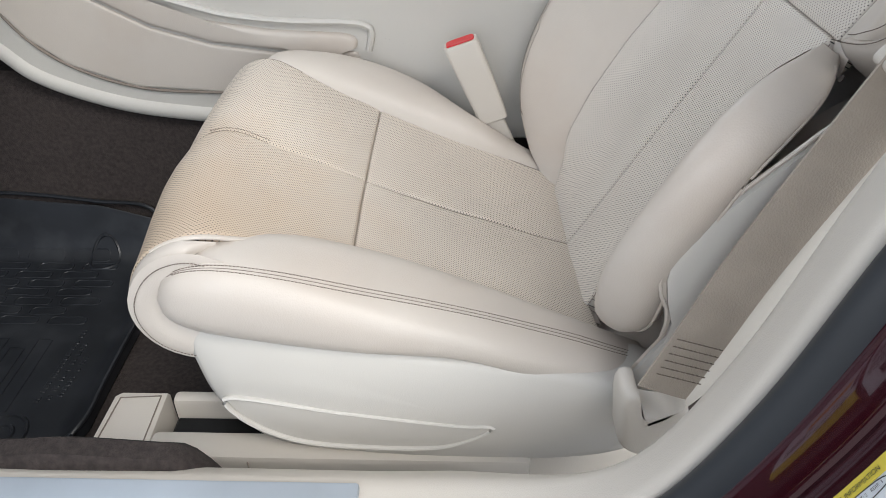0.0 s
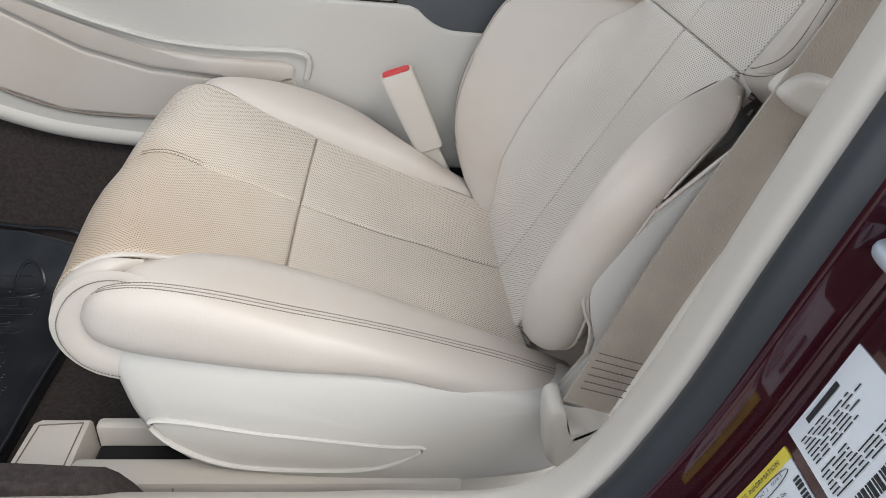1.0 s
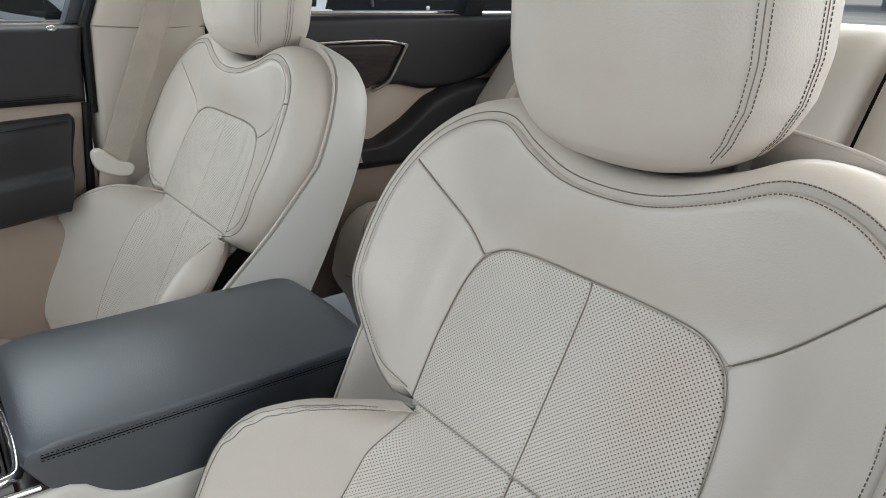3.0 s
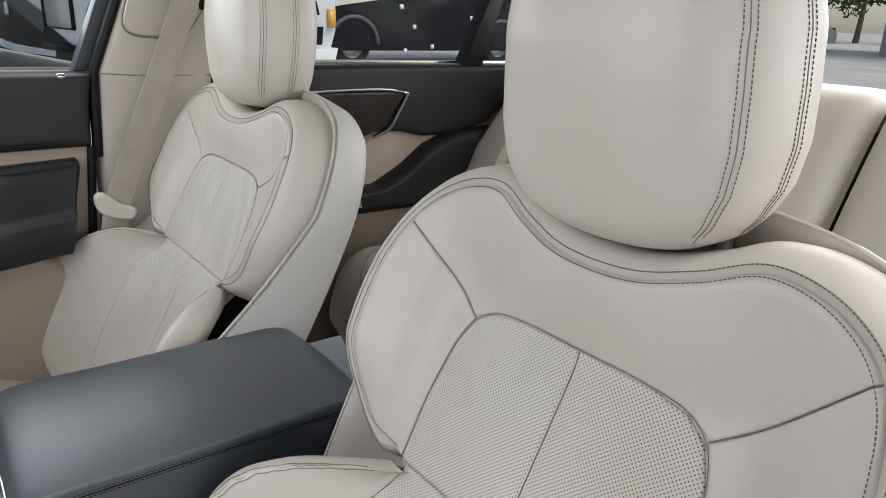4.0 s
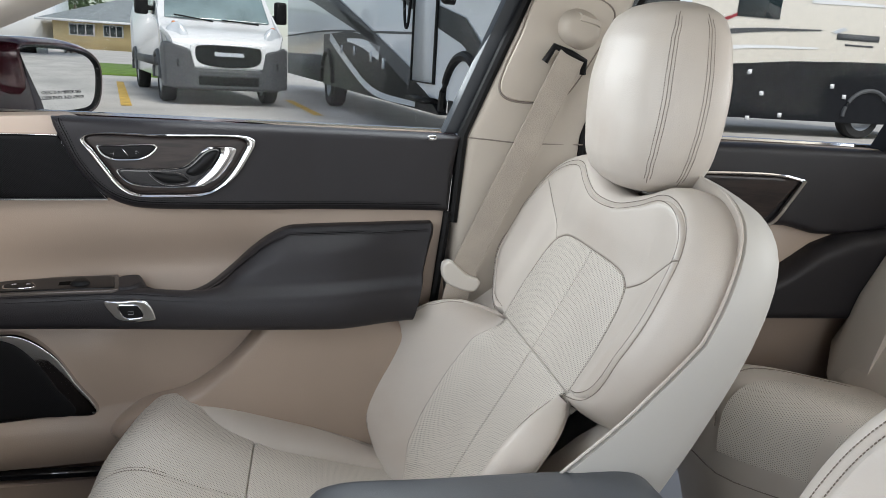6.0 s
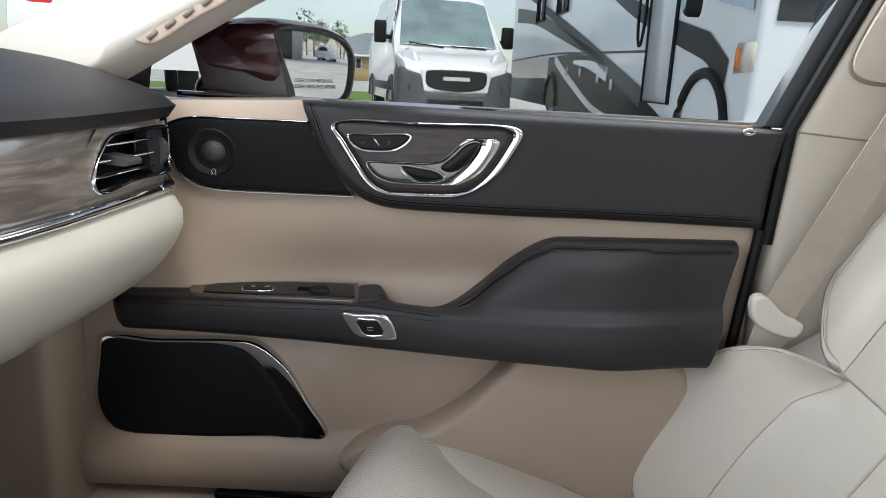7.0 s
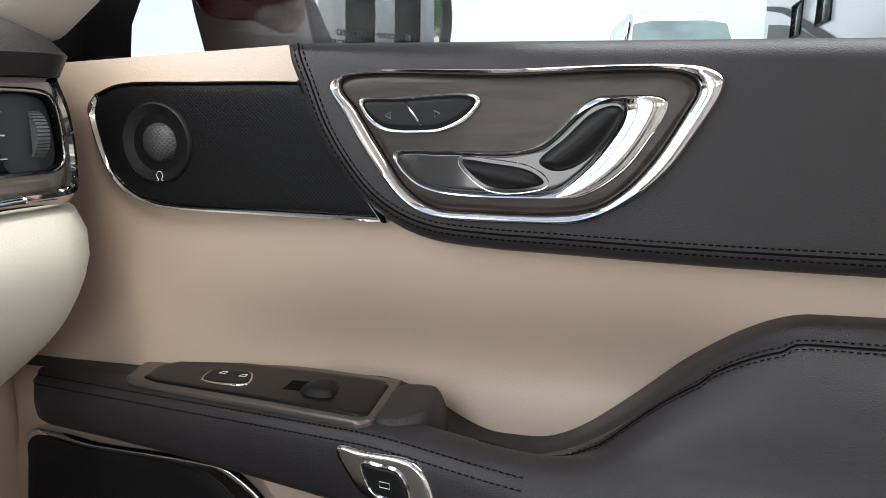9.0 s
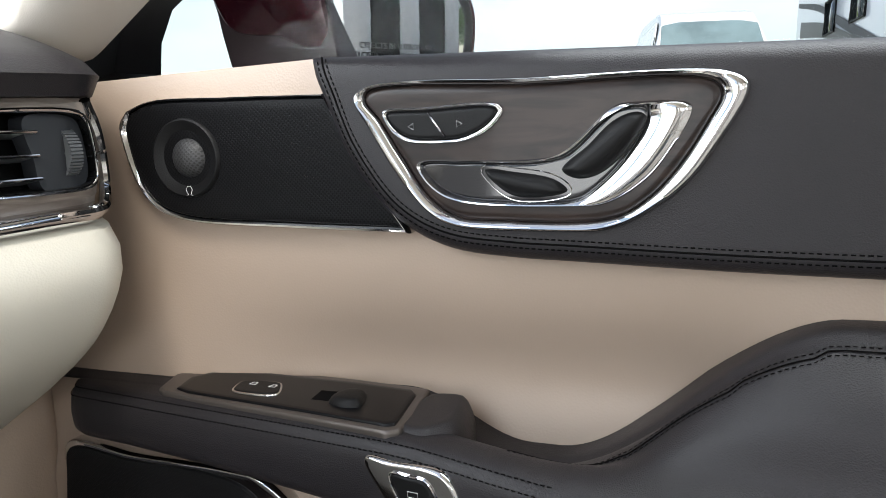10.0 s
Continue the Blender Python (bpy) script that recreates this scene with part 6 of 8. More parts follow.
part("loop", tube(spline([at_open(ss_, 0.262, -0.045), at_open(ss_, 0.262, -0.014), at_open(ss_, 0.256, -0.004), at_open(ss_, 0.232, -0.002), at_open(ss_, 0.216, -0.006), at_open(ss_, 0.212, -0.016), at_open(ss_, 0.212, -0.045)], 40, False), 0.0055, sides=12), ALU, sk)
part("base", tube([at_open(ss_, 0.238, -0.0456), at_open(ss_, 0.238, -0.041)], 0.030, sides=28), ALU, sk)
for yy in (0.232, 0.205):
    part("bolt", tube([at_open(s_at(0.722), yy + 0.018, -0.0456), at_open(s_at(0.722), yy + 0.018, -0.037)], 0.006, sides=12), ALU, sk)

# ---------------------------------------------------------------- floor, mats, belts
fl = part("floor", box(-1.6, 0.38, 0.09, 1.7, 1.90, 0.13), CARPET)
tagged(fl, "dark brown carpeted car floor", "car floor", kind="structure")
tun = part("floor_tunnel", prism([(1.06, 0.12), (1.07, 0.42), (1.10, 0.46), (1.28, 0.46), (1.31, 0.42), (1.32, 0.12)], lambda y, z, h: (h, y, z), -1.6, 0.7, 0.01), CARPET)
tagged(tun, "dark carpeted floor tunnel under the console", "car floor", kind="structure")
fw = part("wall_front", prism([(0.3, 0.1), (1.9, 0.1), (1.9, 1.0), (0.3, 1.0)], lambda y, z, h: (h, y, z), -1.62, -1.5), CARPET)
tagged(fw, "dark carpeted bulkhead at the end of the footwell", "bulkhead", kind="structure")
rows = []
for x in np.linspace(-0.95, 0.05, 90):
    hgt = 0.374 - 0.16 * smooth(x, -0.235, -0.13)
    hgt += 0.008 * noise.noise((x * 18, 0.3, 0.1))
    rows.append([(x, y, z) for y, z in spline([(0.40, 0.13), (0.398, hgt - 0.01), (0.412, hgt + 0.002), (0.430, hgt), (0.445, hgt - 0.02), (0.455, 0.25), (0.47, 0.13)], 26, False)])
cb = part("carpet_edge", grid_mesh(rows, False), CARPET)
tagged(cb, "brown carpet rolled up against the door sill", "carpet", kind="structure")

mat_o = [(-1.0, 1.05), (-0.8, 1.06), (-0.6, 1.055), (-0.490, 1.045), (-0.468, 1.01), (-0.468, 0.85), (-0.467, 0.70), (-0.466, 0.63), (-0.474, 0.608), (-0.500, 0.604), (-0.516, 0.592), (-0.524, 0.570), (-0.55, 0.553), (-0.62, 0.54), (-0.8, 0.535), (-1.0, 0.535)]
mat_rise = lambda x, y: 0.16 * smooth(y, 1.0, 1.10) + 0.25 * smooth(-x, 0.80, 1.02) + 0.016 * smooth(x, -0.495, -0.466) + 0.012 * smooth(-y, -0.60, -0.56) + 0.0025 * noise.noise((x * 13, y * 9, 1.0))
mat_z = lambda x, y: 0.1432 + mat_rise(x, y)
fmat = thing("floor_mat", "black ribbed rubber floor mat with raised rim in the footwell", "floor mat")
part("sheet", pillow(mat_o, lambda x, y, h: (x, y, 0.131 + h + mat_rise(x, y)), 0.012, 0.004, 0.0, 0.012, n=200, rings=16, corners=True), RUBBER, fmat)
part("rim", tube([(x, y, mat_z(x, y) + 0.001) for x, y in spline(mat_o, 160)], 0.0035, True), RUBBER, fmat)
rnd = random.Random(7)


def raised(outline, r, nm):
    part(nm, tube([(a, c, mat_z(a, c)) for a, c in outline], r, True, 6), RUBBER, fmat)


for j in range(8):
    y = 0.838 + j * 0.0235
    x = -0.93 + (0.042 if j % 2 else 0) + rnd.uniform(-0.006, 0.006)
    while x < -0.60:
        w_ = rnd.uniform(0.056, 0.068)
        raised(spline([(x, y), (x + 0.003, y + 0.014), (x + w_ * 0.5, y + 0.0155), (x + w_ - 0.002, y + 0.014), (x + w_, y + 0.001), (x + w_ * 0.5, y - 0.001)], 24), 0.0013, "tread_bar")
        x += w_ + 0.018
for k in range(5):
    x = -0.592 - k * 0.034
    y0 = 0.655 + 0.03 * (k % 2)
    raised([(x, y0), (x, 0.73), (x, 0.80 - 0.02 * (k % 2)), (x - 0.022, 0.80 - 0.02 * (k % 2)), (x - 0.022, 0.73), (x - 0.022, y0)], 0.0013, "rib")
for k in range(3):
    y = 0.672 + 0.006 * k
    while y < 0.825 - 0.03 * k:
        run = rnd.uniform(0.0035, 0.0065)
        x = -0.562 + k * 0.0145 + 0.06 * (y - 0.67)
        part("moulded_mark", box(x, y, mat_z(x, y) - 0.001, x + 0.0075, y + run, mat_z(x, y) + 0.0012, 0.0006, 1), RUBBER, fmat)
        y += run + (0.0022 if rnd.random() < 0.75 else 0.008)
for cx, cy, r in ((-0.578, 0.618, 0.032), (-0.578, 0.618, 0.014), (-0.590, 1.005, 0.026)):
    raised([(cx + r * math.cos(a), cy + r * math.sin(a)) for a in np.linspace(0, math.tau, 40, endpoint=False)], 0.003, "fixing_ring")

rail = thing("seat_rail_cover", "cream plastic seat rail cover standing on the carpet", "rail cover")
part("front_cap", prism([(-0.382, 0.50), (-0.380, 0.585), (-0.372, 0.592), (-0.315, 0.592), (-0.312, 0.50)], lambda x, y, h: (x, y, h), 0.13, 0.262, 0.006), TRIM, rail)
part("cap_groove", tube([(-0.373, 0.515, 0.2628), (-0.370, 0.58, 0.2628), (-0.322, 0.584, 0.2628), (-0.320, 0.515, 0.2628)], 0.001, True, 5), GROOVE, rail)
part("channel_outer", box(-0.312, 0.492, 0.13, 0.12, 0.530, 0.268, 0.008, 2), TRIM, rail)
part("channel_inner", box(-0.305, 0.572, 0.13, 0.12, 0.590, 0.268, 0.006, 2), TRIM, rail)
part("slide", box(-0.30, 0.534, 0.13, 0.12, 0.568, 0.245, 0.003, 1), BLACK, rail)
part("joint", tube([(-0.195, 0.4905, 0.14), (-0.195, 0.4905, 0.262)], 0.001), GROOVE, rail)

belt_l = thing("seat_belt", "beige seat belt webbing anchored low beside the driver's seat", "seat belt", group="seat belts")
strap([(0.222, 0.452, 0.430), (0.240, 0.455, 0.480), (0.270, 0.460, 0.570), (0.312, 0.462, 0.680), (0.362, 0.455, 0.82), (0.41, 0.442, 0.95), (0.47, 0.415, 1.15)], 0.050, (0, -1, 0), BELT, belt_l, "webbing")
for k in range(6):
    zz = 0.452 + k * 0.0085
    part("sewn_bar", stitches([(0.206 + 0.22 * (zz - 0.43), 0.447, zz + 0.007), (0.252 + 0.22 * (zz - 0.43), 0.447, zz - 0.007)], 0.004, 0.001, 0.0006), PIPING, belt_l)
part("anchor_cover", pillow([(0.188, 0.428), (0.200, 0.430), (0.206, 0.405), (0.235, 0.398), (0.250, 0.41), (0.258, 0.37), (0.24, 0.335), (0.20, 0.345), (0.190, 0.38)], lambda x, z, h: (x, 0.462 - h, z), 0.014, 0.010, 0, 0.02, n=90), TRIM, belt_l, "cream plastic anchor cover")
part("tongue", pillow([(0.285, 0.757), (0.300, 0.772), (0.345, 0.757), (0.352, 0.742), (0.338, 0.735), (0.300, 0.745)], lambda x, z, h: (x + 0.024, 0.456 - h, z - 0.014), 0.008, 0.007, 0, 0.016, n=80), TRIM, belt_l, "cream belt tongue")
part("stop_button", pillow([(0.321 + 0.008 * math.cos(a), 0.722 + 0.008 * math.sin(a)) for a in np.linspace(0, math.tau, 16, endpoint=False)], lambda x, z, h: (x + 0.022, 0.4555 - h, z - 0.014), 0.004, 0.003, 0, 0, n=40), TRIM, belt_l)

buckle = thing("belt_buckle", "cream belt buckle with red release button beside the console", "belt buckle")
secs = []
for (cx, cz), (wx, wy) in (((0.120, 0.385), (0.014, 0.006)), ((0.092, 0.442), (0.014, 0.006)), ((0.0905, 0.445), (0.021, 0.011)), ((0.064, 0.503), (0.0235, 0.0125)), ((0.037, 0.561), (0.0245, 0.0135)), ((0.0362, 0.563), (0.0238, 0.0128))):
    ring = []
    for a in np.linspace(0, math.tau, 24, endpoint=False):
        c, s = math.cos(a), math.sin(a)
        ring.append((cx + wx * math.copysign(abs(c) ** 0.35, c) * 0.95, 0.985 + wy * math.copysign(abs(s) ** 0.35, s), cz + wx * math.copysign(abs(c) ** 0.35, c) * 0.35))
    secs.append(ring)
part("housing", grid_mesh(secs, True, True), TRIM, buckle)
ring = []
secs = []
for f, d in ((0.86, 0.0), (0.84, 0.0015), (0.5, 0.0008), (0.02, 0.0005)):
    secs.append([(0.036 + 0.0238 * f * math.copysign(abs(math.cos(a)) ** 0.35, math.cos(a)) * 0.95 - 0.4 * d, 0.985 + 0.0128 * f * math.copysign(abs(math.sin(a)) ** 0.35, math.sin(a)), 0.5634 + d + 0.0238 * f * math.copysign(abs(math.cos(a)) ** 0.35, math.cos(a)) * 0.35) for a in np.linspace(0, math.tau, 24, endpoint=False)])
part("release_button", grid_mesh(secs, True), RED, buckle, "red release button")

# ---------------------------------------------------------------- rear of the cabin
rd_y = lambda x, z, h: (x, 1.885 - h, z)
rdoor = thing("rear_door", "closed rear car door in dark leather and beige with chrome handle", "car door")
part("door_skin", prism([(0.50, 0.34), (0.51, 1.028), (1.43, 1.022), (1.30, 0.34)], rd_y, -0.05, 0.0), BEIGE, rdoor)
part("upper_panel", pillow([(0.52, 0.868), (0.52, 1.026), (0.9, 1.026), (1.40, 1.02), (1.36, 0.94), (1.26, 0.87), (1.15, 0.845), (1.05, 0.845), (0.98, 0.862), (0.8, 0.866)], rd_y, 0.018, 0.015, 0, 0.01, n=140, corners=True, spine=((0.6, 0.95), (1.25, 0.95))), DARK, rdoor)
part("handle_panel", pillow([(0.60, 0.962), (0.70, 0.968), (0.93, 0.965), (0.985, 0.958), (0.965, 0.925), (0.925, 0.880), (0.88, 0.858), (0.60, 0.862)], rd_y, 0.022, 0.004, 0, 0, n=100, corners=True), WOOD, rdoor)
part("handle_chrome", tube([rd_y(x, z, 0.024) for x, z in spline([(0.60, 0.966), (0.93, 0.968), (0.990, 0.958)], 30, False)], 0.0035), CHROME, rdoor)
part("handle_chrome", tube([rd_y(x, z, 0.026) for x, z in spline([(0.990, 0.958), (0.965, 0.917), (0.935, 0.875), (0.89, 0.855)], 30, False)], 0.008, flat=0.6), CHROME, rdoor)
rwing = [(0.60, 0.668), (0.60, 0.735), (0.90, 0.735), (0.98, 0.775), (1.05, 0.825), (1.12, 0.852), (1.20, 0.86), (1.34, 0.86), (1.30, 0.78), (1.20, 0.66)]
part("armrest", pillow(rwing, rd_y, 0.05, 0.025, 0, 0.01, n=140, corners=True, spine=((0.7, 0.70), (1.15, 0.74))), DARK, rdoor)
part("button_bezel", pillow([(0.80, 0.715), (0.84, 0.716), (0.846, 0.69), (0.80, 0.69)], rd_y, 0.055, 0.003, 0, 0, n=60, corners=True), CHROME, rdoor)
part("button", pillow([(0.805, 0.710), (0.83, 0.711), (0.833, 0.695), (0.805, 0.695)], rd_y, 0.057, 0.002, 0, 0, n=60, corners=True), GLOSS, rdoor)
part("window_divider", prism([(1.170, 1.02), (1.235, 1.02), (1.325, 1.262), (1.285, 1.262)], rd_y, -0.03, 0.012, 0.004), BLACK, rdoor)
part("quarter_frame", tube([rd_y(x, z, 0.0) for x, z in spline([(1.18, 1.30), (1.26, 1.275), (1.33, 1.245), (1.42, 1.175), (1.495, 1.105), (1.51, 1.06), (1.48, 1.015), (1.43, 1.0)], 50, False)], 0.026, flat=0.8), BLACK, rdoor)
part("belt_strip", tube([(0.50, 1.925, 1.030), (0.9, 1.927, 1.028), (1.42, 1.925, 1.022)], 0.006), CHROME, rdoor)
rows = []
for z in np.linspace(1.01, 1.40, 14):
    k = (z - 1.01) / 0.39
    xa, xb = 0.50 + 0.13 * k, np.interp(z, [1.01, 1.10, 1.26, 1.40], [1.46, 1.47, 1.33, 0.90])
    rows.append([rd_y(x, z, -0.028) for x in np.linspace(xa, xb, 12)])
pane2 = part("window_glass", grid_mesh(rows, False), GLASS, rdoor)
pane2.visible_shadow = False
part("door_shell", prism([(0.50, 0.34), (0.51, 1.024), (1.43, 1.018), (1.30, 0.34)], lambda x, z, h: (x, 1.94 + h, z), 0.0, 0.04), PAINT, rdoor)
part("front_seal", tube([(0.512, 1.868, 0.5), (0.510, 1.868, 0.80), (0.514, 1.868, 1.03), (0.60, 1.868, 1.27), (0.66, 1.868, 1.41)], 0.008), BLACK, rdoor)

cpil = part("wall_c_pillar_east", pillow([(1.17, 1.31), (1.30, 1.285), (1.44, 1.20), (1.53, 1.11), (1.54, 1.04), (1.50, 0.98), (1.75, 0.98), (1.80, 1.25), (1.5, 1.45), (1.1, 1.45)], lambda x, z, h: (x, 1.86 - h, z), 0.05, 0.03, 0.0, 0.04, n=140, corners=True, spine=((1.35, 1.37), (1.62, 1.15))), HEAD)
tagged(cpil, "beige cloth rear pillar trim", "pillar", kind="structure")
rear = thing("rear_seat", "cream leather rear bench seat with piped cushion and tall back", "car seat")
REAR_P = spline([(0.78, 0.13), (0.735, 0.35), (0.705, 0.48), (0.698, 0.57), (0.716, 0.612), (0.755, 0.632), (0.83, 0.628), (0.97, 0.60), (1.27, 0.53)], 48, False)


def rear_row(y, lift=0.0, first=0):
    """One section of the rear cushion at y, from its foot over the front edge to the backrest."""
    e = min(1.0, (y - 0.49) / 0.05, (1.792 - y) / 0.09)
    e = math.sqrt(max(0.05, 1 - (1 - e) ** 2))
    bump = 0.008 * math.cos((y - 1.6) / 0.28 * math.pi) if 1.3 < y < 1.85 else 0
    back_off = 0.16 * (1 - smooth(y, 1.44, 1.64)) + 0.03
    return [(x + back_off * max(0.0, (1.25 - x) / 0.6) - (lift if z < 0.6 and x < 0.75 else 0), y, 0.40 + (z + (bump if z > 0.57 else 0) - 0.40) * e + lift) for x, z in REAR_P[first:]]


rc = part("cushion", grid_mesh([rear_row(y) for y in list(np.linspace(0.50, 0.56, 5)) + list(np.linspace(0.60, 1.70, 20)) + list(np.linspace(1.715, 1.785, 8))], False), LEATHER, rear)
run_ = np.r_[0, np.cumsum(np.linalg.norm(np.diff(REAR_P, axis=0), axis=1))]
ys = np.linspace(0.62, 1.622, 34)
rows = [rear_row(1.6225, -0.002, 17)] + [rear_row(y, 0.0022, 17) for y in ys[::-1]]
part("cushion_insert", grid_mesh(rows, False, False, [[(y, r) for r in run_[17:]] for y in [1.6225] + list(ys[::-1])]), PERF_CLEAN, rear, "perforated cushion insert")
edge = [rear_row(y, 0.0006)[i] for y, i in ((1.632, 19), (1.645, 21), (1.662, 23), (1.678, 25), (1.688, 27), (1.690, 30), (1.688, 34), (1.684, 40), (1.680, 47))]
part("seam", tube(spline(edge, 70, False), 0.0010, sides=6), GROOVE, rear)
part("seam", tube([rear_row(y, 0.0006)[15] for y in np.linspace(0.6, 1.74, 40)], 0.0010, sides=6), GROOVE, rear)
for y0, y1 in ((0.50, 0.93), (0.94, 1.37), (1.38, 1.82)):
    rows = []
    for y in list(np.linspace(y0, y0 + 0.05, 6)) + list(np.linspace(y0 + 0.08, y1 - 0.08, 8)) + list(np.linspace(y1 - 0.05, y1, 6)):
        e = min(1.0, (y - y0) / 0.05, (y1 - y) / 0.05)
        d = 0.05 * (1 - math.sqrt(max(0, 1 - (1 - e) ** 2)))
        rows.append([(x + d, y, z - d * 0.4) for x, z in spline([(1.10, 0.56), (1.16, 0.70), (1.24, 0.85), (1.32, 0.98), (1.355, 1.025), (1.40, 1.04), (1.47, 1.03), (1.50, 0.97)], 30, False)])
    part("backrest", grid_mesh(rows, False), LEATHER, rear)
for yc in (0.72, 1.60):
    hr2 = [(0.0, 0.0), (0.09, 0.005), (0.125, 0.04), (0.12, 0.10), (0.09, 0.125), (0, 0.13)]
    hr2 = spline(hr2 + [(-a, b_) for a, b_ in hr2[-2:0:-1]], 60)
    rows = [[(1.40 + h, yc + v * f, 1.045 + 0.065 + (w - 0.065) * f) for v, w in hr2] for f, h in ((0.05, -0.045), (0.7, -0.042), (0.93, -0.03), (1.0, 0.0), (1.0, 0.04), (0.9, 0.06), (0.05, 0.065))]
    part("headrest", grid_mesh(rows, True, True), LEATHER, rear)
bol = part("side_bolster", prism([(1.105, 0.54), (1.118, 0.62), (1.145, 0.73), (1.19, 0.82), (1.33, 0.99), (1.46, 1.03), (1.52, 0.90), (1.35, 0.54)], lambda x, z, h: (x, h, z), 1.73, 1.845, 0.03), LEATHER, rear)
belt_b = thing("seat_belt", "beige rear seat belt lying against the backrest, tongue hanging", "seat belt", group="seat belts")
strap([(1.42, 1.72, 1.06), (1.345, 1.72, 0.995), (1.27, 1.715, 0.865), (1.195, 1.71, 0.735), (1.14, 1.70, 0.62)], 0.048, (-0.86, -0.1, 0.5), BELT, belt_b, "webbing")
part("tongue", box(1.175, 1.675, 0.715, 1.20, 1.745, 0.745, 0.006, 2), TRIM, belt_b)
part("latch", tube([(1.172, 1.695, 0.715), (1.155, 1.695, 0.685), (1.155, 1.722, 0.685), (1.172, 1.722, 0.715)], 0.004), CHROME, belt_b)
shelf = part("rear_shelf", prism([(1.45, 0.45), (2.0, 0.45), (2.0, 1.85), (1.45, 1.85)], lambda x, y, h: (x, y, h), 0.96, 1.0), BEIGE)
tagged(shelf, "beige parcel shelf behind the rear seat", "parcel shelf", kind="structure")
rwall = part("wall_rear", prism([(0.4, 0.1), (1.9, 0.1), (1.9, 0.98), (0.4, 0.98)], lambda y, z, h: (h, y, z), 1.72, 1.78), CARPET)
tagged(rwall, "dark bulkhead behind the rear seat", "bulkhead", kind="structure")
# ---------------------------------------------------------------- outside: vehicles, buildings, trees
def wheel(parent, x, y, r=0.36, w=0.24, turn=0.0, base=0.0):
    """A tyre with a bright rim; its axle lies along x, turned about z."""
    c, s = math.cos(turn), math.sin(turn)
    put = lambda a, u, z: (x + a * c - u * s, y + a * s + u * c, z + r + base)
    prof = [(-w / 2, 0.62), (-w / 2, 0.92), (-w * 0.36, 1.0), (w * 0.36, 1.0), (w / 2, 0.92), (w / 2, 0.62)]
    rows = [[put(a, r * f * math.cos(t), r * f * math.sin(t)) for t in np.linspace(0, math.tau, 28, endpoint=False)] for a, f in prof]
    ty = part("tyre", grid_mesh(rows, True), TYRE, parent)
    rows = [[put(a, r * f * math.cos(t), r * f * math.sin(t)) for t in np.linspace(0, math.tau, 28, endpoint=False)] for a, f in ((-w * 0.45, 0.64), (-w * 0.38, 0.58), (-w * 0.15, 0.45), (-w * 0.3, 0.2), (-w * 0.3, 0.01), (w * 0.3, 0.01), (w * 0.45, 0.63))]
    part("rim", grid_mesh(rows, True), SILVER, ty)


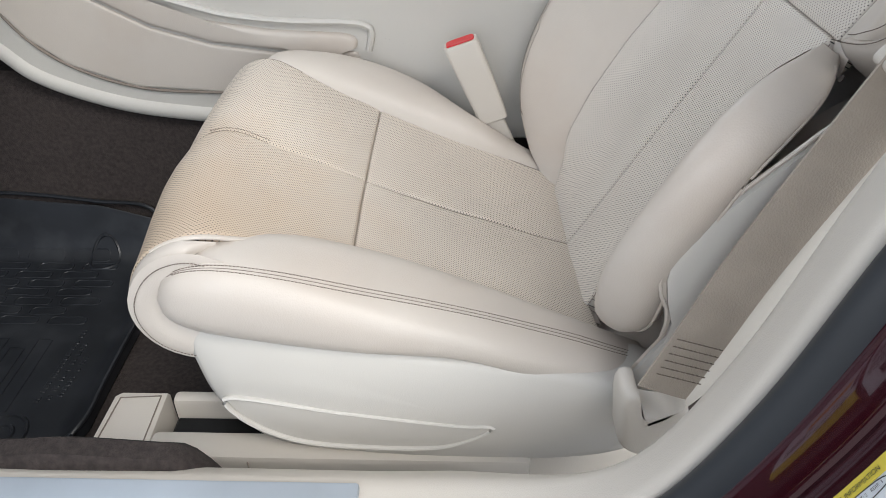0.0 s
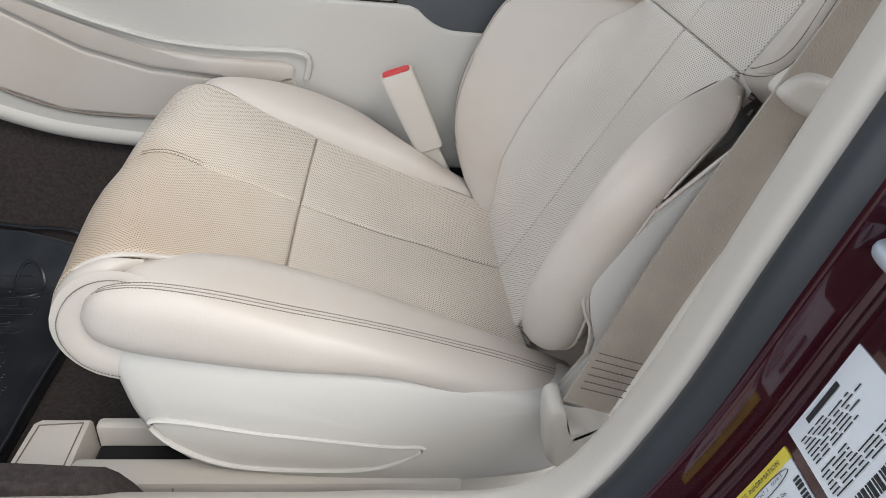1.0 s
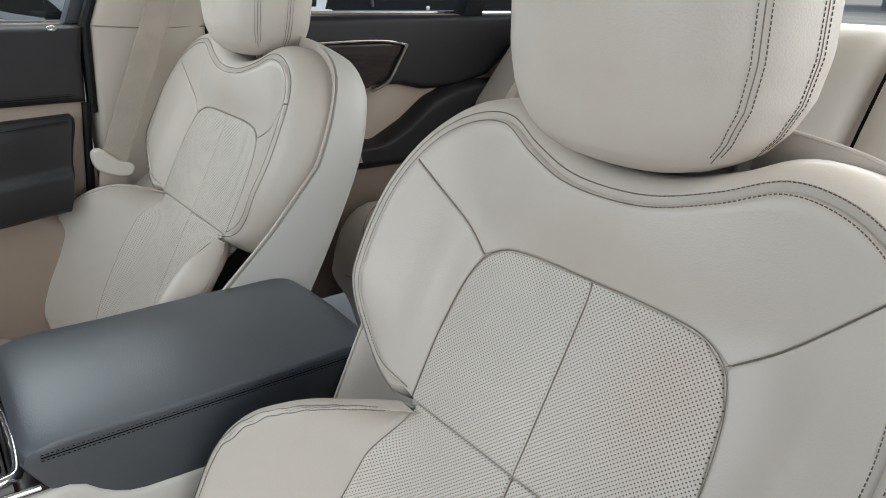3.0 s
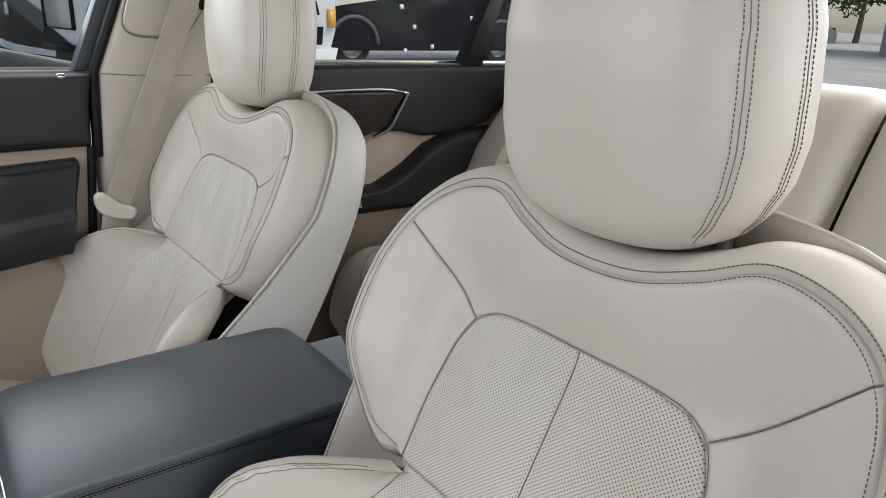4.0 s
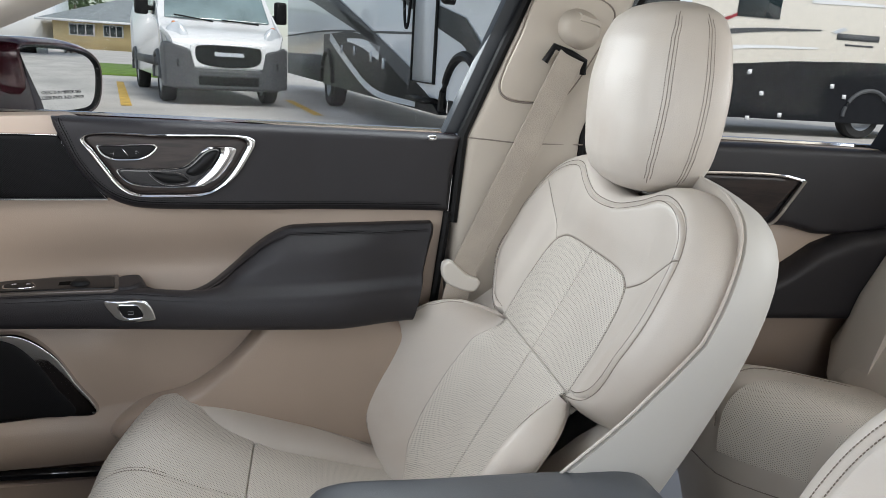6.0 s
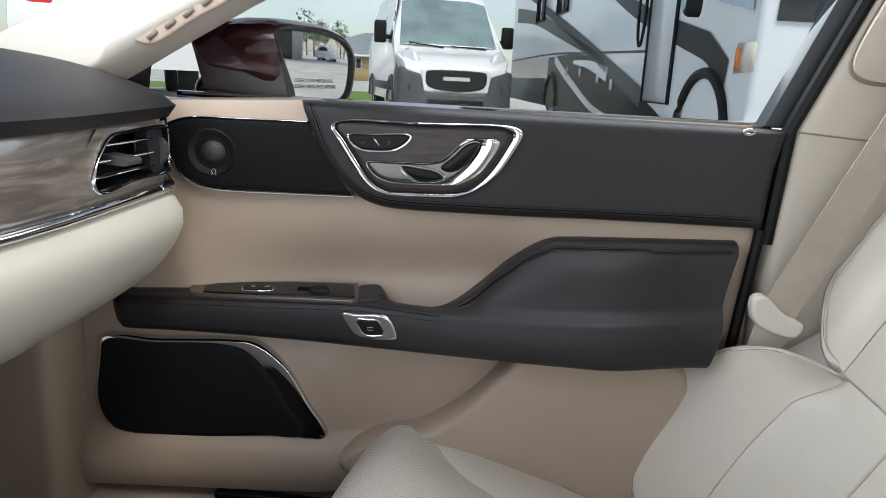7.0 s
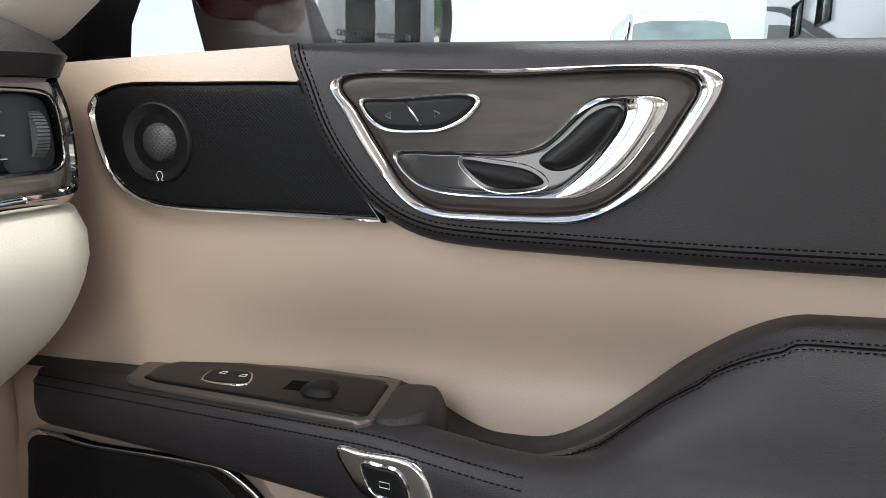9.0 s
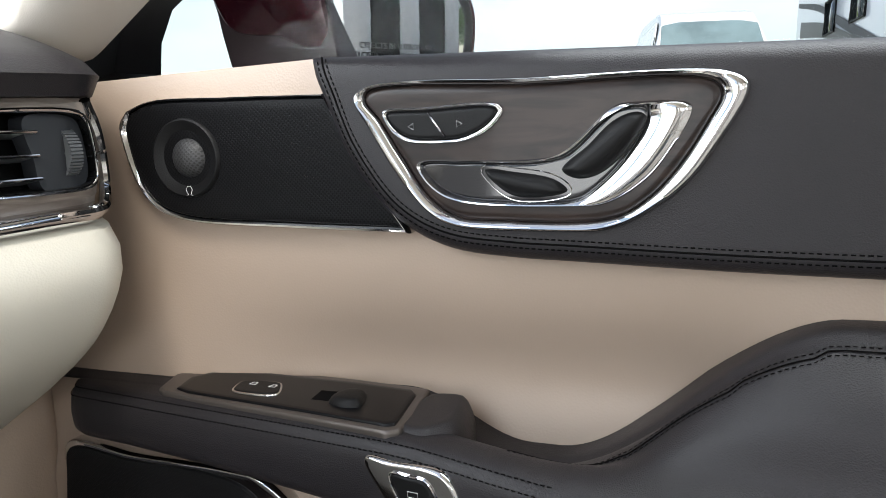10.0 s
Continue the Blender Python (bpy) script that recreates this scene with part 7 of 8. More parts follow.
def van_at(x, y, turn):
    root = thing("van", "white high-roof panel van with dark grey bumper parked nose out", "van", (x, y, 0.18))
    root.rotation_euler = (0, 0, radians(turn))
    prof = [(0.12, 0.42), (0.02, 0.60), (0.02, 0.95), (0.10, 1.12), (0.30, 1.22), (0.80, 1.38), (1.25, 1.90), (1.58, 2.28), (1.95, 2.48), (3.0, 2.56), (5.6, 2.55), (5.9, 2.45), (5.98, 1.5), (5.98, 0.42)]
    o = spline(prof, 90, False)
    rows = []
    for xx, f in ((-1.02, 0.93), (-1.03, 0.97), (-1.0, 0.995), (-0.9, 1.0), (0.0, 1.0), (0.9, 1.0), (1.0, 0.995), (1.03, 0.97), (1.02, 0.93)):
        rows.append([(xx - math.copysign(0.22 * smooth(b, 1.4, 2.5), xx) * (abs(xx) > 0.5) + math.copysign(0.0 if a > 0.4 else 0.14 * (1 - a / 0.4) ** 2, -xx) * (abs(xx) > 0.5), 3.0 + (a - 3.0) * (f if a < 3 else f), 0.42 + (b - 0.42) * f) for a, b in o])
    part("body", grid_mesh(rows, False, True), WHITE, root)
    for s in (-1, 1):
        part("side_wall", prism([(0.5, 0.42), (5.9, 0.42), (5.9, 2.30), (2.0, 2.35), (1.3, 1.75), (0.5, 1.25)], lambda a, b, h, s=s: (s * (1.02 - 0.2 * smooth(b, 1.4, 2.5) + h), a, b), -0.02, 0.012), WHITE, root)
        part("door_glass", prism([(1.15, 1.45), (1.95, 1.50), (1.95, 2.05), (1.55, 2.05)], lambda a, b, h, s=s: (s * (1.025 - 0.2 * smooth(b, 1.4, 2.5) + h), a, b), 0, 0.012), DGLASS, root)
        part("rub_strip", box(s * 1.035 - 0.01, 0.9, 0.60, s * 1.035 + 0.01, 5.6, 0.75), GREYP, root)
        hl = part("headlight", pillow([(s * 0.62, 0.98), (s * 0.93, 1.02), (s * 0.95, 1.22), (s * 0.80, 1.34), (s * 0.66, 1.24)], lambda a, b, h: (a, 0.10 + 0.32 * max(0, b - 0.95) + 0.5 * max(0, abs(a) - 0.75) - h, b), 0.04, 0.05, 0, 0.05, n=60), mat("clear_lamp_lens", (0.62, 0.66, 0.70), 0.1, coat=1.0), root)
        part("indicator", pillow([(s * 0.70, 1.24), (s * 0.86, 1.26), (s * 0.84, 1.35), (s * 0.72, 1.30)], lambda a, b, h: (a, 0.13 + 0.32 * max(0, b - 0.95) + 0.5 * max(0, abs(a) - 0.75) - h, b), 0.045, 0.02, 0, 0.03, n=40), mat("amber_lens", (0.8, 0.25, 0.05), 0.2), hl)
        arm = part("mirror", box(s * 1.22 - 0.11, 1.20, 1.45, s * 1.22 + 0.11, 1.36, 1.85, 0.04), BLACK, root)
        part("mirror_arm", box(min(s * 0.95, s * 1.15), 1.26, 1.52, max(s * 0.95, s * 1.15), 1.32, 1.60, 0.01), BLACK, arm)
        part("fog_panel", box(s * 0.72 - 0.12, 0.0, 0.62, s * 0.72 + 0.12, 0.06, 0.76, 0.02), BLACK, root)
        for yy in (0.95, 4.95):
            wheel(root, s * 0.88, yy, 0.36, 0.24 * s if s < 0 else 0.24)
            part("wheel_arch", tube([(s * 1.02, yy + 0.44 * math.cos(t), 0.40 + 0.44 * math.sin(t)) for t in np.linspace(0, math.pi, 16)], 0.05), GREYP, root)
    bump = [(-1.03, 0.30), (-1.03, 0.98), (-0.96, 1.02), (-0.62, 0.92), (-0.55, 0.62), (0.55, 0.62), (0.62, 0.92), (0.96, 1.02), (1.03, 0.98), (1.03, 0.30), (0.8, 0.26), (-0.8, 0.26)]
    part("bumper", pillow(bump, lambda a, b, h: (a, 0.06 + 0.35 * max(0, abs(a) - 0.7) ** 1.3 - h, b), 0.08, 0.05, 0, 0.35, n=120, corners=True, spine=((-0.7, 0.45), (0.7, 0.45))), GREYP, root)
    part("lower_intake", box(-0.5, -0.03, 0.34, 0.5, 0.05, 0.50, 0.02), BLACK, root)
    gr = part("grille_frame", pillow([(-0.62, 0.62), (-0.62, 0.98), (-0.5, 1.04), (0.5, 1.04), (0.62, 0.98), (0.62, 0.62)], lambda a, b, h: (a, 0.04 - h, b), 0.05, 0.03, 0, 0.1, n=80, corners=True), WHITE, root)
    part("grille", pillow([(-0.5, 0.72), (-0.53, 0.96), (-0.45, 0.985), (0.45, 0.985), (0.53, 0.96), (0.5, 0.72)], lambda a, b, h: (a, -0.012 - h, b), 0.012, 0.02, 0, 0, n=70), BLACK, gr)
    part("badge_bar", box(-0.24, -0.034, 0.82, 0.24, -0.026, 0.885, 0.003, 1), SILVER, gr)
    ws = [(-0.90, 1.42), (0.90, 1.42), (0.80, 2.24), (0.5, 2.30), (-0.5, 2.30), (-0.80, 2.24)]
    part("windscreen", pillow(ws, lambda a, b, h: (a, 0.80 + (b - 1.38) * 0.86 - h, b), 0.02, 0.03, 0.03, 0.1, n=100, corners=True), mat("windscreen_glass", (0.22, 0.30, 0.31), 0.05, coat=1.0, var=0.3, scale=2), root)
    for x0, x1 in ((-0.75, -0.1), (0.05, 0.7)):
        part("wiper", tube([(x0, 0.80, 1.47 if x0 < 0 else 1.43), (x1, 0.80, 1.40)], 0.012), BLACK, root)
    return root


van_at(-1.24, 13.4, 17)


def swoosh(parent, f, pts, width, m, nm="graphic_or_reflection"):
    """A painted sweep on a vehicle's side, thick at one end."""
    o = spline(pts, 40, False)
    d = np.gradient(o, axis=0)
    nm_ = np.stack([-d[:, 1], d[:, 0]], 1)
    nm_ /= np.linalg.norm(nm_, axis=1)[:, None]
    wv = np.linspace(width[0], width[1], len(o))[:, None]
    up, lo = o + nm_ * wv / 2, o - nm_ * wv / 2
    rows = [[f(p[0], p[1], 0.012) for p in up], [f(p[0], p[1], 0.012) for p in lo], [f(p[0], p[1], -0.01) for p in lo]]
    part(nm, grid_mesh(rows, False), m, parent)


def motorhome_near():
    """The long silver coach: its side runs from its rear, far off, to its nose near by."""
    root = thing("motorhome", "long silver motorhome with black and grey sweeping side graphics", "motorhome", group="motorhomes")
    p0, d, nn = Vector((0.07, 17.37, 0.18)), Vector((0.15, -0.9887, 0)), Vector((-0.9887, -0.15, 0))
    f = lambda u, z, h: tuple(p0 + d * (2.6 + (u - 2.6) * 1.25 if u < 8.4 else 9.85 + (u - 8.4) * 0.45) + nn * h + Vector((0, 0, z)))
    part("body", prism([(-2.2, 0.55), (10.2, 0.55), (10.45, 0.8), (10.5, 2.2), (10.2, 3.1), (9.6, 3.35), (-2.2, 3.35)], f, -1.87, 0.0, 0.05), PALE_SILVER, root)
    nose = lambda a, b, h: tuple(p0 + d * (10.78 + h) - nn * a + Vector((0, 0, b)))
    part("grille", prism([(0.35, 0.94), (1.66, 0.94), (1.62, 1.07), (0.40, 1.07)], nose, -0.05, 0.03), BLACK, root)
    part("lower_intake", prism([(0.35, 0.64), (1.68, 0.66), (1.70, 0.83), (0.30, 0.83)], nose, -0.05, 0.03), BLACK, root)
    part("bumper", prism([(0.02, 0.42), (1.80, 0.42), (1.86, 0.63), (0.0, 0.63)], nose, -0.1, 0.07, 0.03), WHITE, root)
    part("windscreen", prism([(0.12, 1.42), (1.72, 1.42), (1.68, 2.60), (0.16, 2.60)], nose, -0.05, 0.035), DGLASS, root)
    part("marker_lamp", prism([(1.77, 0.82), (1.85, 0.82), (1.85, 1.0), (1.77, 1.0)], nose, -0.02, 0.03), mat("amber_marker", (0.8, 0.45, 0.10), 0.3), root)
    part("lower_skirt", prism([(2.2, 0.40), (7.9, 0.40), (7.45, 0.62), (6.8, 0.83), (5.9, 1.02), (5.4, 1.15), (4.8, 1.30), (4.0, 1.36), (2.2, 1.34)], f, -0.1, 0.006), NAVY, root)
    swoosh(root, f, [(-2.0, 3.1), (0.2, 2.7), (2.0, 2.2), (4.5, 1.5), (7.0, 0.75)], (0.10, 0.22), GREYP)
    swoosh(root, f, [(-1.6, 2.5), (0.8, 2.2), (3.0, 1.75), (5.6, 1.2)], (0.35, 0.10), NAVY)
    swoosh(root, f, [(2.8, 3.0), (4.6, 2.5), (6.8, 1.7), (9.4, 1.0)], (0.06, 0.28), NAVY)
    swoosh(root, f, [(4.2, 3.1), (6.0, 2.5), (8.2, 1.9), (10.2, 1.75)], (0.1, 0.5), mat("pale_blue_graphic", (0.42, 0.52, 0.66), 0.25, coat=0.4))
    swoosh(root, f, [(2.75, 1.30), (3.4, 1.07), (4.31, 0.78), (5.1, 0.56), (5.8, 0.46), (7.2, 0.45)], (0.16, 0.06), PALE_SILVER)
    # pale wedge painted on the black skirt as a reflection, not a graphic
    swoosh(root, f, [(4.0, 1.22), (4.9, 1.16), (5.75, 1.02)], (0.05, 0.20), PALE_SILVER)
    swoosh(root, f, [(-2.1, 1.38), (2.5, 1.40), (5.0, 1.33), (7.4, 1.26)], (0.03, 0.03), GREYP)
    part("rear_skirt", prism([(-2.1, 0.42), (2.0, 0.42), (2.0, 0.95), (-2.1, 0.95)], f, -0.1, 0.006), GREYP, root)
    for u0, u1, z0, z1 in ((0.8, 1.6, 2.1, 2.7), (2.6, 3.4, 2.1, 2.7), (5.2, 6.0, 2.2, 2.75), (8.6, 9.9, 1.95, 2.9)):
        w = part("window", prism([(u0, z0), (u1, z0), (u1, z1), (u0, z1)], f, -0.02, 0.016), DGLASS, root)
        part("window_trim", tube([f(u0, z0, 0.018), f(u1, z0, 0.018), f(u1, z1, 0.018), f(u0, z1, 0.018)], 0.02, True, 6), BLACK, w)
    dr = part("entry_door", prism([(7.05, 0.72), (7.72, 0.72), (7.72, 2.72), (7.05, 2.72)], f, -0.02, 0.014), PALE_SILVER, root)
    part("door_trim", tube([f(7.05, 0.72, 0.016), f(7.72, 0.72, 0.016), f(7.72, 2.72, 0.016), f(7.05, 2.72, 0.016)], 0.022, True, 6), BLACK, dr)
    part("grab_handle", tube([f(6.92 + 0.10 * math.cos(t), 1.75 + 0.42 * math.sin(t), 0.06) for t in np.linspace(0, math.tau, 30, endpoint=False)], 0.018, True), BLACK, dr)
    part("door_window", prism([(7.16, 1.95), (7.60, 1.95), (7.60, 2.6), (7.16, 2.6)], f, 0.0, 0.02), DGLASS, dr)
    part("step", prism([(7.1, 0.5), (7.7, 0.5), (7.7, 0.56), (7.1, 0.56)], f, -0.05, 0.10), BLACK, dr)
    for u in (2.6, 8.45):
        c = f(u, 0, -0.15)
        wheel(root, c[0], c[1], 0.48, 0.28, math.atan2(nn.y, nn.x) + math.pi, 0.18)
        part("wheel_arch", tube([tuple(Vector(f(u, 0.45 + 0.58 * math.sin(t), 0.01)) + d * 0.56 * math.cos(t)) for t in np.linspace(0, math.pi, 18)], 0.05), BLACK, root)
    for u, z in ((3.6, 1.0), (4.4, 0.98), (5.3, 0.9), (5.9, 0.82)):
        part("locker_latch", prism([(u, z), (u + 0.09, z), (u + 0.09, z + 0.14), (u, z + 0.14)], f, 0, 0.02), SILVER, root)
    hl = part("headlight", prism([(9.75, 1.02), (10.42, 1.04), (10.42, 1.26), (9.8, 1.26)], f, -0.05, 0.02), mat("lamp_lens", (0.66, 0.62, 0.54), 0.15, coat=1.0), root)
    part("indicator", prism([(9.80, 1.06), (9.95, 1.06), (9.95, 1.22), (9.80, 1.22)], f, 0.0, 0.03), mat("orange_lens", (0.85, 0.25, 0.04), 0.2), hl)
    for u, z in ((9.2, 1.72), (9.9, 2.55)):
        mm = part("mirror", pillow([(u - 0.12, z - 0.22), (u + 0.12, z - 0.22), (u + 0.13, z + 0.2), (u - 0.13, z + 0.2)], lambda a, b, h: f(a, b, 0.35 + h), 0.05, 0.06, 0, 0.08, n=50), BLACK, root)
        part("mirror_glass", pillow([(u - 0.09, z - 0.18), (u + 0.09, z - 0.18), (u + 0.10, z + 0.16), (u - 0.10, z + 0.16)], lambda a, b, h: f(a, b, 0.402 + h), 0.006, 0.03, 0, 0, n=50), mat("teal_mirror", (0.25, 0.45, 0.42), 0.1), mm)
        part("mirror_arm", tube([f(u, z + 0.25, 0.0), f(u, z + 0.28, 0.3), f(u, z + 0.1, 0.36)], 0.025), BLACK, mm)
    part("awning_bar", tube([f(0.6, 3.15, 0.08), f(6.6, 3.15, 0.08)], 0.07), SILVER, root)
    return root


motorhome_near()


def motorhome_far():
    root = thing("motorhome", "cream and black motorhome with red and grey stripes, side on", "motorhome", group="motorhomes")
    f = lambda x, z, h: (x, 12.6 - h, z)
    part("body", prism([(6.0, 0.55), (13.2, 0.55), (13.4, 0.8), (13.4, 3.5), (6.2, 3.5), (5.4, 3.3), (5.3, 2.1), (6.0, 1.9)], f, -2.4, 0.0, 0.05), CREAMP, root)
    part("lower_skirt", prism([(6.0, 0.48), (13.3, 0.48), (13.38, 1.62), (11.8, 1.645), (10.1, 1.60), (8.8, 1.54), (7.55, 1.425), (6.7, 1.30), (6.0, 1.16)], f, -0.1, 0.006), NAVY, root)
    part("cab", prism([(4.0, 0.5), (6.05, 0.5), (6.05, 2.2), (5.3, 2.2), (4.8, 1.6), (4.05, 1.35)], f, -2.2, -0.08, 0.06), WHITE, root)
    part("cab_window", prism([(5.0, 1.55), (5.9, 1.55), (5.9, 2.1), (5.35, 2.1)], f, -0.1, -0.07), DGLASS, root)
    swoosh(root, f, [(6.2, 1.70), (6.9, 2.0), (8.2, 2.55)], (0.10, 0.03), mat("red_graphic", (0.30, 0.03, 0.04), 0.3))
    swoosh(root, f, [(6.3, 1.74), (7.6, 2.0), (9.3, 2.12)], (0.14, 0.02), GREYP)
    swoosh(root, f, [(6.3, 1.48), (7.6, 1.72), (9.3, 1.80)], (0.10, 0.03), WHITE)
    swoosh(root, f, [(9.0, 2.62), (11.0, 2.62)], (0.10, 0.02), WHITE)
    part("window", prism([(7.55, 2.25), (8.4, 2.25), (8.4, 2.9), (7.55, 2.9)], f, 0, 0.015), DGLASS, root)
    part("logo_bar", prism([(9.65, 1.98), (10.55, 1.98), (10.55, 2.09), (9.65, 2.09)], f, 0, 0.012), GREYP, root)
    part("logo_bar", prism([(9.85, 1.88), (10.45, 1.88), (10.45, 1.91), (9.85, 1.91)], f, 0, 0.012), GREYP, root)
    part("logo_sweep", prism([(9.5, 2.10), (9.75, 2.20), (9.85, 2.16), (9.62, 2.08)], f, 0, 0.012), SILVER, root)
    for x, z in ((7.94, 1.27), (8.04, 0.44), (8.25, 0.90), (8.7, 0.52), (9.7, 1.10), (10.0, 0.92)):
        part("locker_latch", prism([(x, z), (x + 0.08, z), (x + 0.08, z + 0.08), (x, z + 0.08)], f, 0, 0.02), WHITE, root)
    for x, m_, z in ((11.08, RED, 1.18), (11.12, mat("amber_lamp", (0.9, 0.3, 0.03), 0.3), 0.93), (11.24, mat("yellow_lamp", (0.9, 0.7, 0.2), 0.3), 0.55)):
        part("side_lamp", prism([(x, z), (x + 0.11, z), (x + 0.11, z + 0.11), (x, z + 0.11)], f, 0, 0.03), m_, root)
    for x, z, w in ((11.58, 0.88, 0.14), (12.0, 0.80, 0.30), (12.2, 1.10, 0.12)):
        part("service_hatch", prism([(x, z), (x + w, z), (x + w, z + 0.25), (x, z + 0.25)], f, 0, 0.02), WHITE, root)
    swoosh(root, f, [(10.9, 0.95), (11.8, 0.72), (13.2, 0.66)], (0.03, 0.06), SILVER)
    for x in (6.92, 10.6):
        wheel(root, x, 12.80, 0.42, 0.26, math.pi / 2, 0.18)
        part("wheel_arch", tube([f(x + 0.52 * math.cos(t), 0.60 + 0.50 * math.sin(t), 0.01) for t in np.linspace(0, math.pi, 18)], 0.04), GREYP, root)
    return root


motorhome_far()


def car_at(x, y, turn, m, label, z=0.0, sc=1.0, nm="parked_car"):
    root = thing(nm, label, "car", (x, y, z), "parked cars")
    root.rotation_euler, root.scale = (0, 0, radians(turn)), (sc, sc, sc)
    prof = [(0.0, 0.35), (-0.02, 0.75), (0.10, 0.98), (0.35, 1.08), (0.55, 1.45), (0.95, 1.68), (2.6, 1.68), (3.3, 1.12), (4.4, 0.95), (4.55, 0.6), (4.5, 0.35)]
    o = spline(prof, 70, False)
    rows = [[(xx * (1 - 0.22 * smooth(b, 1.0, 1.7)), 2.2 + (a - 2.2) * f, 0.35 + (b - 0.35) * f) for a, b in o] for xx, f in ((-0.92, 0.95), (-0.90, 0.985), (-0.8, 1.0), (0.8, 1.0), (0.90, 0.985), (0.92, 0.95))]
    part("body", grid_mesh(rows, False, True), m, root)
    part("rear_glass", prism([(-0.62, 1.16), (0.62, 1.16), (0.55, 1.52), (-0.55, 1.52)], lambda a, b, h: (a, 0.34 + (b - 1.08) * 0.75 - h, b), 0.0, 0.03), DGLASS, root)
    for s in (-1, 1):
        part("side_glass", prism([(0.8, 1.1), (3.1, 1.1), (2.5, 1.55), (1.0, 1.55)], lambda a, b, h, s=s: (s * (0.93 - 0.16 * smooth(b, 1.0, 1.7) + h), a, b), -0.02, 0.0), DGLASS, root)
        part("tail_lamp", pillow([(s * 0.50, 0.92), (s * 0.90, 0.95), (s * 0.88, 1.10), (s * 0.55, 1.04)], lambda a, b, h: (a, 0.12 - h + 0.3 * max(0, abs(a) - 0.7), b), 0.05, 0.03, 0, 0.05, n=40), RED, root)
        for yy in (0.85, 3.6):
            wheel(root, s * 0.80, yy, 0.33, 0.22)
    part("plate_recess", box(-0.26, -0.03, 0.72, 0.26, 0.02, 0.90, 0.01, 1), SILVER, root)
    return root


car_at(-4.35, 8.0, 30, WHITE, "white hatchback parked on a raised display pad", 0.65, nm="white_car")
pad_ = thing("display_pad", "low pale concrete pad under the white parked car", "concrete pad")
part("slab", box(-9.5, 6.5, 0.0, -3.2, 13.0, 0.65, 0.05), CONCRETE, pad_)
for k, (xx, yy, m_) in enumerate(((38, 19, WHITE), (41, 20.5, NAVY), (44, 22, SILVER), (47, 23.5, mat("bright_red_paint", (0.5, 0.02, 0.02), 0.2, coat=0.6)), (50, 25, WHITE), (54, 27, SILVER))):
    car_at(xx, yy, 60, m_, "parked car in a far row of the lot", 0.18)

# yellow shop building
shop = thing("shop_building", "low yellow building with grey hipped roof and white windows", "building")
YW = mat("yellow_wall_paint", (0.66, 0.52, 0.27), 0.8, var=0.1, scale=0.4)
part("wall", box(-24.6, 80, 0.1, -4.0, 92, 2.95), YW, shop)
part("roof", grid_mesh([[(-25.8, 78.8, 2.9), (-3, 78.8, 2.9), (-3, 93, 2.9), (-25.8, 93, 2.9)], [(-19, 85.5, 5.6), (-9, 85.5, 5.6), (-9, 86.5, 5.6), (-19, 86.5, 5.6)]], True, True), mat("grey_shingles", (0.24, 0.27, 0.28), 0.9, var=0.2, scale=2), shop)
part("fascia", box(-25.8, 78.7, 2.75, -3, 78.8, 2.98), WHITE, shop)
part("white_annex", box(-40, 81, 0.1, -25.9, 90, 5.4), WHITE, shop)
for x, w_ in ((-23.1, 2.4), (-19.9, 1.9), (-16.6, 2.4), (-12.5, 2.4)):
    w = part("window", box(x, 79.9, 1.45, x + w_, 80.02, 2.65), WHITE, shop)
    for k in range(3):
        part("pane", box(x + 0.08 + k * (w_ - 0.1) / 3, 79.86, 1.55, x + k * (w_ - 0.1) / 3 + w_ / 3 - 0.06, 79.9, 2.55), DGLASS, w)
# service building seen in the mirror
serv = thing("service_building", "grey service building with dark open bay door", "building")
GW = mat("grey_wall_paint", (0.46, 0.47, 0.48), 0.8, var=0.08, scale=0.5)
for y0, y1, z0, z1 in ((2, 4.6, 0, 13), (7.6, 9.6, 0, 13), (12.6, 14.2, 0, 13), (9.6, 12.6, 5.6, 13), (4.6, 7.6, 5.6, 13)):
    part("wall", box(33, y0, z0, 33.3, y1, z1), GW, serv)
# solid black block fills the open bays in place of the shade inside
part("bay_shade_block", box(33.31, 4.4, 0, 38, 12.8, 5.8), BLACK, serv)
part("side_wall", box(33.3, 13.9, 0, 44, 14.2, 13), GW, serv)

GRASS = mat("grass_green", (0.13, 0.22, 0.035), 0.9, var=0.4, scale=3, grain=1.0, grain_scale=40)
gr_strip = part("grass_verge", box(-40, 23.0, 0.1, -1.6, 33, 0.24, 0.03), GRASS)
tagged(gr_strip, "strip of mown green grass beyond the lot", "grass", kind="stuff")
for x0, y0, x1, y1 in ((-4.46, 19.67, -2.70, 12.5), (-0.31, 15.76, 0.25, 12.3), (3.2, 15.0, 3.9, 11.5)):
    d = Vector((x1 - x0, y1 - y0, 0)).normalized()
    n_ = Vector((-d.y, d.x, 0)) * 0.08
    bm = bmesh.new()
    vs = [bm.verts.new(v) for v in (Vector((x0, y0, 0.186)) + n_, Vector((x1, y1, 0.186)) + n_, Vector((x1, y1, 0.186)) - n_, Vector((x0, y0, 0.186)) - n_)]
    bm.faces.new(vs)
    ln = part("parking_line", bm, YELLOW)
    tagged(ln, "worn yellow parking line painted on asphalt", "parking line", "parking lines", "structure")

LEAF = mat("tree_leaves", (0.055, 0.10, 0.03), 0.7, var=0.5, scale=1.2)
BARK = mat("bark", (0.12, 0.09, 0.07), 0.9, var=0.3, scale=6)


